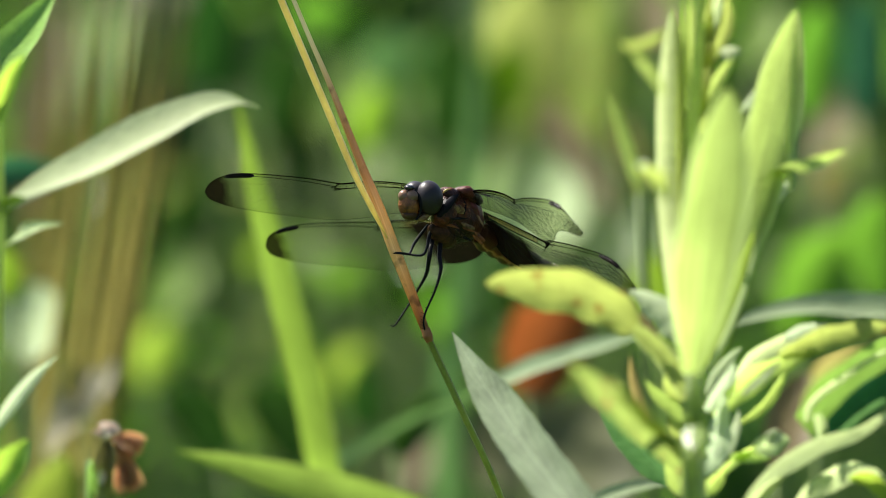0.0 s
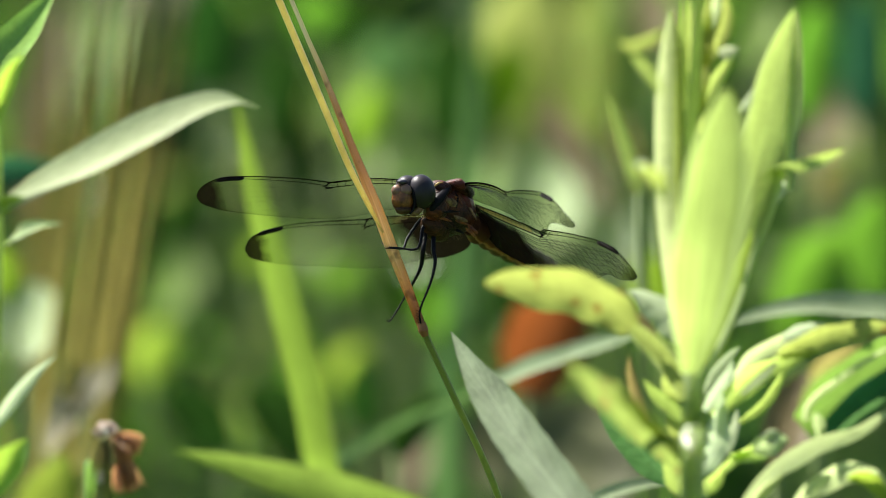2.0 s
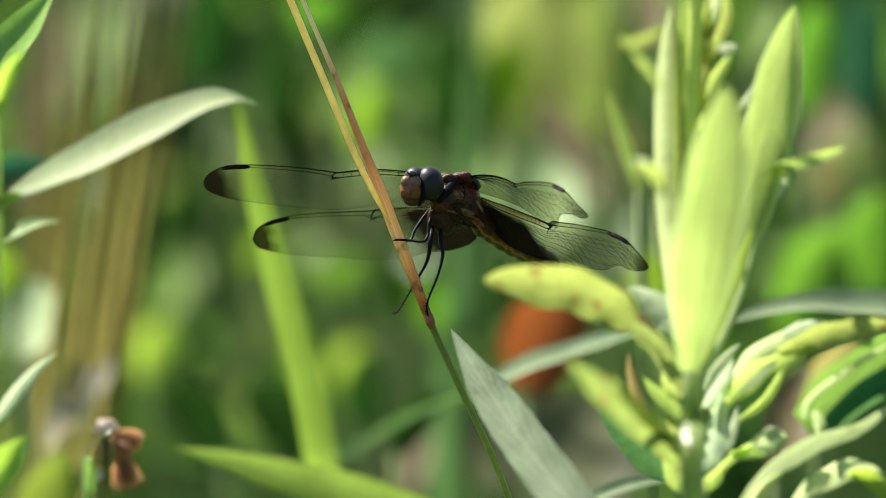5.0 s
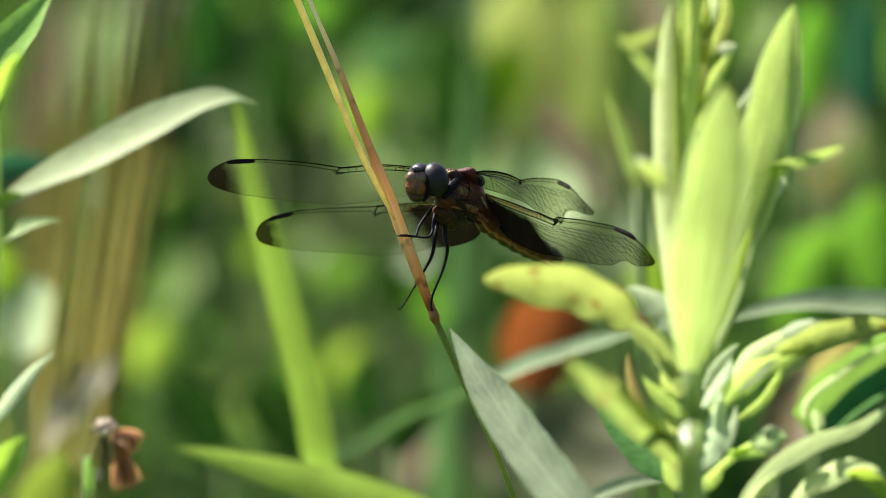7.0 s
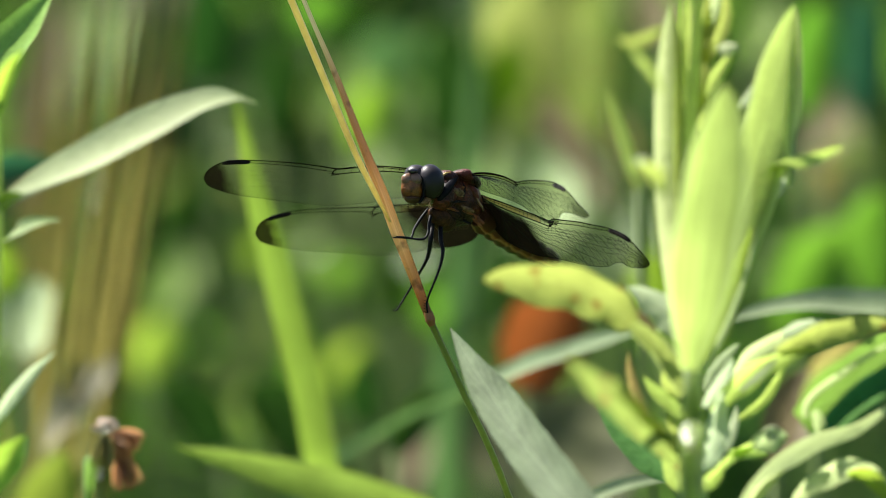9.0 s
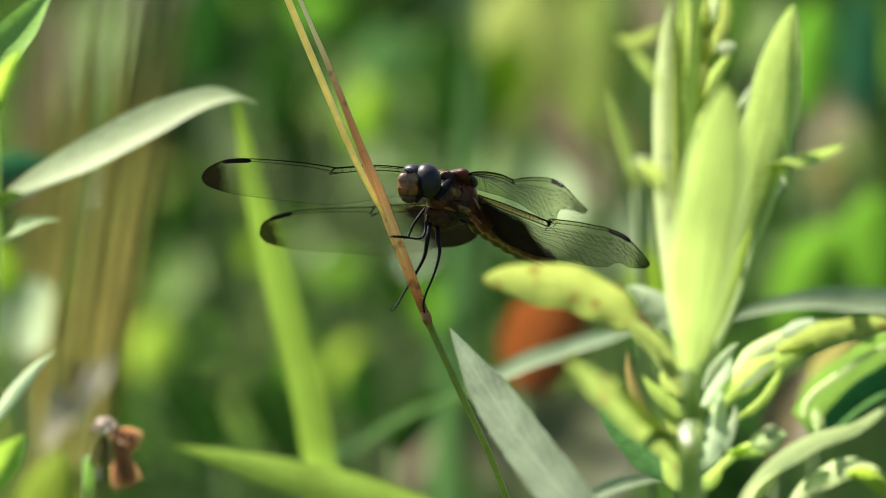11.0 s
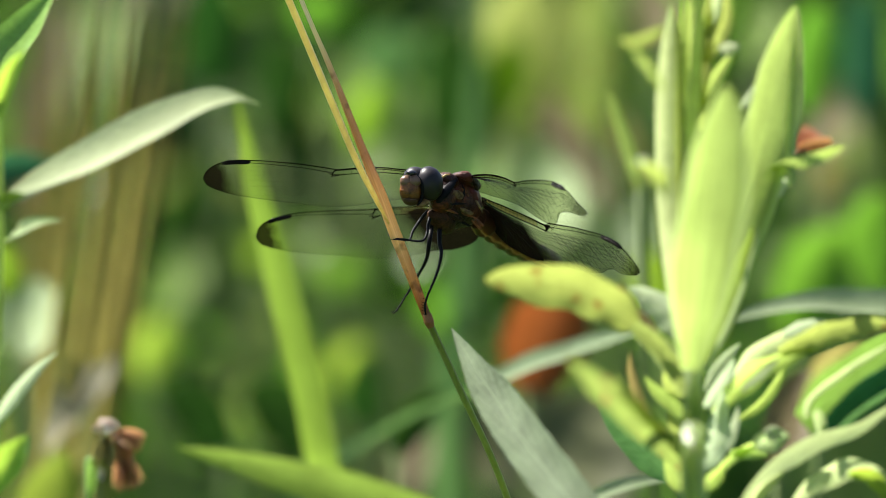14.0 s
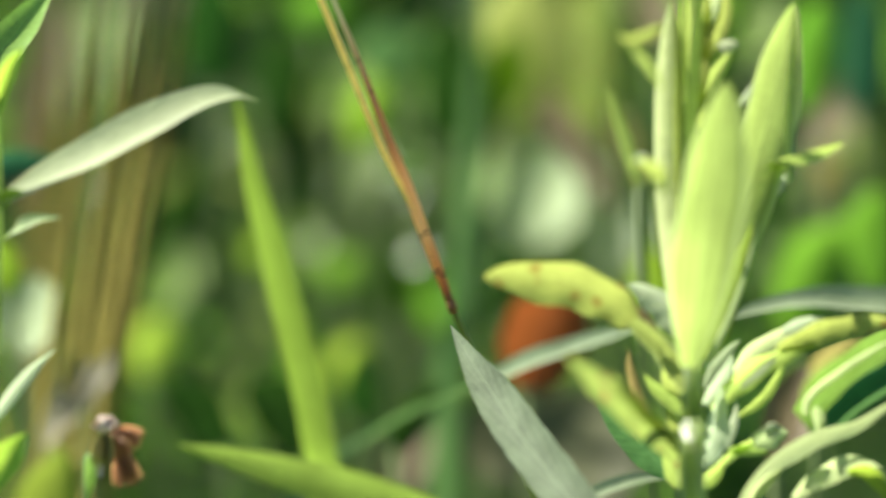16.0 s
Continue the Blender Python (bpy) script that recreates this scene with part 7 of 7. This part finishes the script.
    walk(FLY_WINGS["lh"], [
    (0, pose(0.00464, 0.013, -0.00071, 0.62, 0.51, -7.59)),
    (0.5, pose(0.00464, 0.013, -0.00071, 0.18, -0.77, -2.78)),
    (1, pose(0.00464, 0.013, -0.00071, -0.18, -0.21, 2.00)),
    (1.5, pose(0.00464, 0.013, -0.00071, 0.00, -0.00, 0.00)),
    (2, pose(0.00464, 0.013, -0.00071, -0.22, 0.00, 2.78)),
    (2.5, pose(0.00464, 0.013, -0.00071, 0.10, -0.03, -1.30)),
    (3, pose(0.00464, 0.013, -0.00071, 0.25, 0.51, -2.72)),
    (3.5, pose(0.00464, 0.013, -0.00071, -0.03, 0.22, 0.64)),
    (4, pose(0.00464, 0.013, -0.00071, 0.20, 0.50, -2.05)),
    (6.5, pose(0.00464, 0.013, -0.00071, 0.10, 0.60, -0.67)),
    (7, pose(0.00464, 0.013, -0.00071, 0.13, 0.52, -1.14)),
    (7.5, pose(0.00464, 0.013, -0.00071, 0.07, 0.70, -0.21)),
    (8, pose(0.00464, 0.013, -0.00071, 0.26, 0.80, -2.66)),
    (8.5, pose(0.00464, 0.013, -0.00071, 0.09, 0.54, -0.63)),
    (9, pose(0.00464, 0.013, -0.00071, 0.38, 0.84, -4.26)),
    (11.5, pose(0.00464, 0.013, -0.00071, 0.75, 0.53, -9.31)),
    (12, pose(0.00464, 0.013, -0.00071, -0.30, -0.21, 3.45)),
    (12.5, pose(0.00464, 0.013, -0.00071, -0.56, -0.39, 6.24)),
    (13, pose(0.00464, 0.013, -0.00071, 0.20, -0.22, -2.62)),
    (13.5, pose(0.00464, 0.013, -0.00071, 0.34, 0.84, -3.74)),
    (14, pose(0.00464, 0.013, -0.00071, 0.32, 0.61, -3.58)),
    (14.5, pose(0.00464, 0.013, -0.00071, 0.47, 0.45, -5.71)),
    (15, pose(0.00464, 0.013, -0.00071, 0.34, 0.58, -3.82)),
    (15.5, pose(0.00464, 0.013, -0.00071, 0.34, 0.58, -3.82)),
    (15.54, pose(0.00464, 0.013, -0.00071, 0.00, 0.00, 0.00)),
    (15.57, pose(0.00464, 0.013, -0.00071, 0.00, -40.50, 0.00)),
    (15.6, pose(0.00464, 0.013, -0.00071, 0.00, 18.00, 0.00)),
    (15.63, pose(0.00464, 0.013, -0.00071, 0.00, -40.50, 0.00)),
    (15.66, pose(0.00464, 0.013, -0.00071, 0.00, 31.50, 0.00)),
    (15.7, pose(0.00464, 0.013, -0.00071, 0.00, -40.50, 0.00)),
    (15.75, pose(0.00464, 0.013, -0.00071, 0.00, 31.50, 0.00)),
    (15.8, pose(0.00464, 0.013, -0.00071, 0.00, -27.00, 0.00)),
    (15.9, pose(0.00464, 0.013, -0.00071, 0.00, 27.00, 0.00)),
    (16, pose(0.00464, 0.013, -0.00071, 0.00, -18.00, 0.00))])
    walk(FLY_WINGS["rf"], [
    (0, pose(0.00281, 0.005, 0.00472, -0.56, -0.31, 0.06)),
    (0.5, pose(0.00281, 0.005, 0.00472, -0.56, -0.33, 0.41)),
    (1, pose(0.00281, 0.005, 0.00472, 0.10, 0.06, -0.07)),
    (1.5, pose(0.00281, 0.005, 0.00472, 0.00, -0.00, 0.00)),
    (2, pose(0.00281, 0.005, 0.00472, 0.13, 0.12, -0.76)),
    (2.5, pose(0.00281, 0.005, 0.00472, 0.01, 0.02, -0.22)),
    (3, pose(0.00281, 0.005, 0.00472, -0.16, -0.04, -0.83)),
    (3.5, pose(0.00281, 0.005, 0.00472, -0.36, -0.17, -0.38)),
    (4, pose(0.00281, 0.005, 0.00472, -0.04, 0.01, -0.55)),
    (6.5, pose(0.00281, 0.005, 0.00472, -0.04, 0.01, -0.55)),
    (7, pose(0.00281, 0.005, 0.00472, -0.04, 0.01, -0.55)),
    (7.5, pose(0.00281, 0.005, 0.00472, -0.04, 0.01, -0.55)),
    (8, pose(0.00281, 0.005, 0.00472, -0.04, 0.01, -0.55)),
    (8.5, pose(0.00281, 0.005, 0.00472, -0.04, 0.01, -0.55)),
    (9, pose(0.00281, 0.005, 0.00472, -0.04, 0.01, -0.55)),
    (11.5, pose(0.00281, 0.005, 0.00472, -0.82, -0.45, -0.08)),
    (12, pose(0.00281, 0.005, 0.00472, -0.79, -0.43, -0.12)),
    (12.5, pose(0.00281, 0.005, 0.00472, -1.03, -0.56, -0.15)),
    (13, pose(0.00281, 0.005, 0.00472, -0.93, -0.54, 0.52)),
    (13.5, pose(0.00281, 0.005, 0.00472, -0.79, -0.42, -0.26)),
    (14, pose(0.00281, 0.005, 0.00472, -0.92, -0.51, 0.19)),
    (14.5, pose(0.00281, 0.005, 0.00472, -0.89, -0.53, 0.82)),
    (15, pose(0.00281, 0.005, 0.00472, -1.18, -0.68, 0.73)),
    (15.5, pose(0.00281, 0.005, 0.00472, -1.07, -0.63, 0.77)),
    (15.54, pose(0.00281, 0.005, 0.00472, 0.00, 0.00, 0.00)),
    (15.57, pose(0.00281, 0.005, 0.00472, 0.00, 40.50, 0.00)),
    (15.6, pose(0.00281, 0.005, 0.00472, 0.00, -18.00, 0.00)),
    (15.63, pose(0.00281, 0.005, 0.00472, 0.00, 40.50, 0.00)),
    (15.66, pose(0.00281, 0.005, 0.00472, 0.00, -31.50, 0.00)),
    (15.7, pose(0.00281, 0.005, 0.00472, 0.00, 40.50, 0.00)),
    (15.75, pose(0.00281, 0.005, 0.00472, 0.00, -31.50, 0.00)),
    (15.8, pose(0.00281, 0.005, 0.00472, 0.00, 27.00, 0.00)),
    (15.9, pose(0.00281, 0.005, 0.00472, 0.00, -27.00, 0.00)),
    (16, pose(0.00281, 0.005, 0.00472, 0.00, 18.00, 0.00))])
    walk(FLY_WINGS["rh"], [
    (0, pose(0.00624, 0.009, 0.0005, 0.52, 1.19, -2.77)),
    (0.5, pose(0.00624, 0.009, 0.0005, 0.20, 0.29, -0.40)),
    (1, pose(0.00624, 0.009, 0.0005, -0.11, -0.09, -0.09)),
    (1.5, pose(0.00624, 0.009, 0.0005, 0.00, -0.00, 0.00)),
    (2, pose(0.00624, 0.009, 0.0005, 0.31, 0.69, -1.60)),
    (2.5, pose(0.00624, 0.009, 0.0005, 0.09, 0.26, -0.73)),
    (3, pose(0.00624, 0.009, 0.0005, 0.14, 0.50, -1.55)),
    (3.5, pose(0.00624, 0.009, 0.0005, -0.00, 0.00, -0.02)),
    (4, pose(0.00624, 0.009, 0.0005, 0.16, 0.36, -0.86)),
    (6.5, pose(0.00624, 0.009, 0.0005, -0.34, -0.01, -1.49)),
    (7, pose(0.00624, 0.009, 0.0005, -0.27, -0.06, -0.98)),
    (7.5, pose(0.00624, 0.009, 0.0005, 0.02, 0.22, -0.87)),
    (8, pose(0.00624, 0.009, 0.0005, -0.12, 0.14, -1.16)),
    (8.5, pose(0.00624, 0.009, 0.0005, -0.11, 0.21, -1.44)),
    (9, pose(0.00624, 0.009, 0.0005, -0.36, -0.11, -1.18)),
    (11.5, pose(0.00624, 0.009, 0.0005, 0.21, 0.16, 0.23)),
    (12, pose(0.00624, 0.009, 0.0005, 0.52, 1.26, -3.06)),
    (12.5, pose(0.00624, 0.009, 0.0005, 0.91, 1.73, -3.24)),
    (13, pose(0.00624, 0.009, 0.0005, 0.57, 0.98, -1.71)),
    (13.5, pose(0.00624, 0.009, 0.0005, 0.29, 1.04, -3.16)),
    (14, pose(0.00624, 0.009, 0.0005, 0.30, 1.02, -3.04)),
    (14.5, pose(0.00624, 0.009, 0.0005, 0.04, 0.69, -2.81)),
    (15, pose(0.00624, 0.009, 0.0005, 0.01, 0.64, -2.73)),
    (15.5, pose(0.00624, 0.009, 0.0005, 0.17, 0.73, -2.43)),
    (15.54, pose(0.00624, 0.009, 0.0005, 0.00, 0.00, 0.00)),
    (15.57, pose(0.00624, 0.009, 0.0005, 0.00, 40.50, 0.00)),
    (15.6, pose(0.00624, 0.009, 0.0005, 0.00, -18.00, 0.00)),
    (15.63, pose(0.00624, 0.009, 0.0005, 0.00, 40.50, 0.00)),
    (15.66, pose(0.00624, 0.009, 0.0005, 0.00, -31.50, 0.00)),
    (15.7, pose(0.00624, 0.009, 0.0005, 0.00, 40.50, 0.00)),
    (15.75, pose(0.00624, 0.009, 0.0005, 0.00, -31.50, 0.00)),
    (15.8, pose(0.00624, 0.009, 0.0005, 0.00, 27.00, 0.00)),
    (15.9, pose(0.00624, 0.009, 0.0005, 0.00, -27.00, 0.00)),
    (16, pose(0.00624, 0.009, 0.0005, 0.00, 18.00, 0.00))])
    walk(SKIPPER, [(t, pose(*at, 0, tilt, turn)) for t, at, tilt, turn in (
        (0.0, (0.05846, 0.08476, 0.54606), -20, 0), (12.0, (0.05909, 0.08494, 0.54710), -20, 0), (12.4, (0.06374, 0.08568, 0.55126), -10, 0), (12.7, (0.06543, 0.08582, 0.55209), -8, 5), (13.0, (0.06648, 0.08590, 0.55251), -6, 10), (14.0, (0.06733, 0.08601, 0.55313), -6, 14),
        (15.0, (0.06775, 0.08608, 0.55355), -5, 12), (15.4, (0.06817, 0.08612, 0.55375), -5, 14), (15.7, (0.06839, 0.08615, 0.55396), -5, 16), (15.8, (0.07008, 0.08632, 0.55490), -20, 20), (15.9, (0.07787, 0.09135, 0.56041), -30, 40), (16.0, (0.10491, 0.10702, 0.58016), -30, 40))])
    walk(PASSER, [(t, pose(*at, roll, tilt, turn)) for t, at, roll, tilt, turn in (
        (0.0, (-0.05723, -0.05948, 0.38544), 0, 0, 175), (15.0, (-0.05135, -0.05608, 0.40475), 0, 0, 175), (15.2, (-0.03469, -0.04161, 0.48678), 10, -20, 172), (15.3, (-0.02862, -0.03518, 0.52326), 12, -6, 170), (15.4, (-0.03371, -0.02905, 0.55801), 16, 6, 170), (15.5, (-0.02489, -0.02378, 0.58793), 14, 32, 168),
        (15.6, (0.0295, -0.02357, 0.58909), 10, 10, 178), (15.7, (0.08977, -0.02272, 0.59391), 0, 0, 180), (16.0, (0.27597, -0.01864, 0.61707), 0, 0, 180))])


motions()
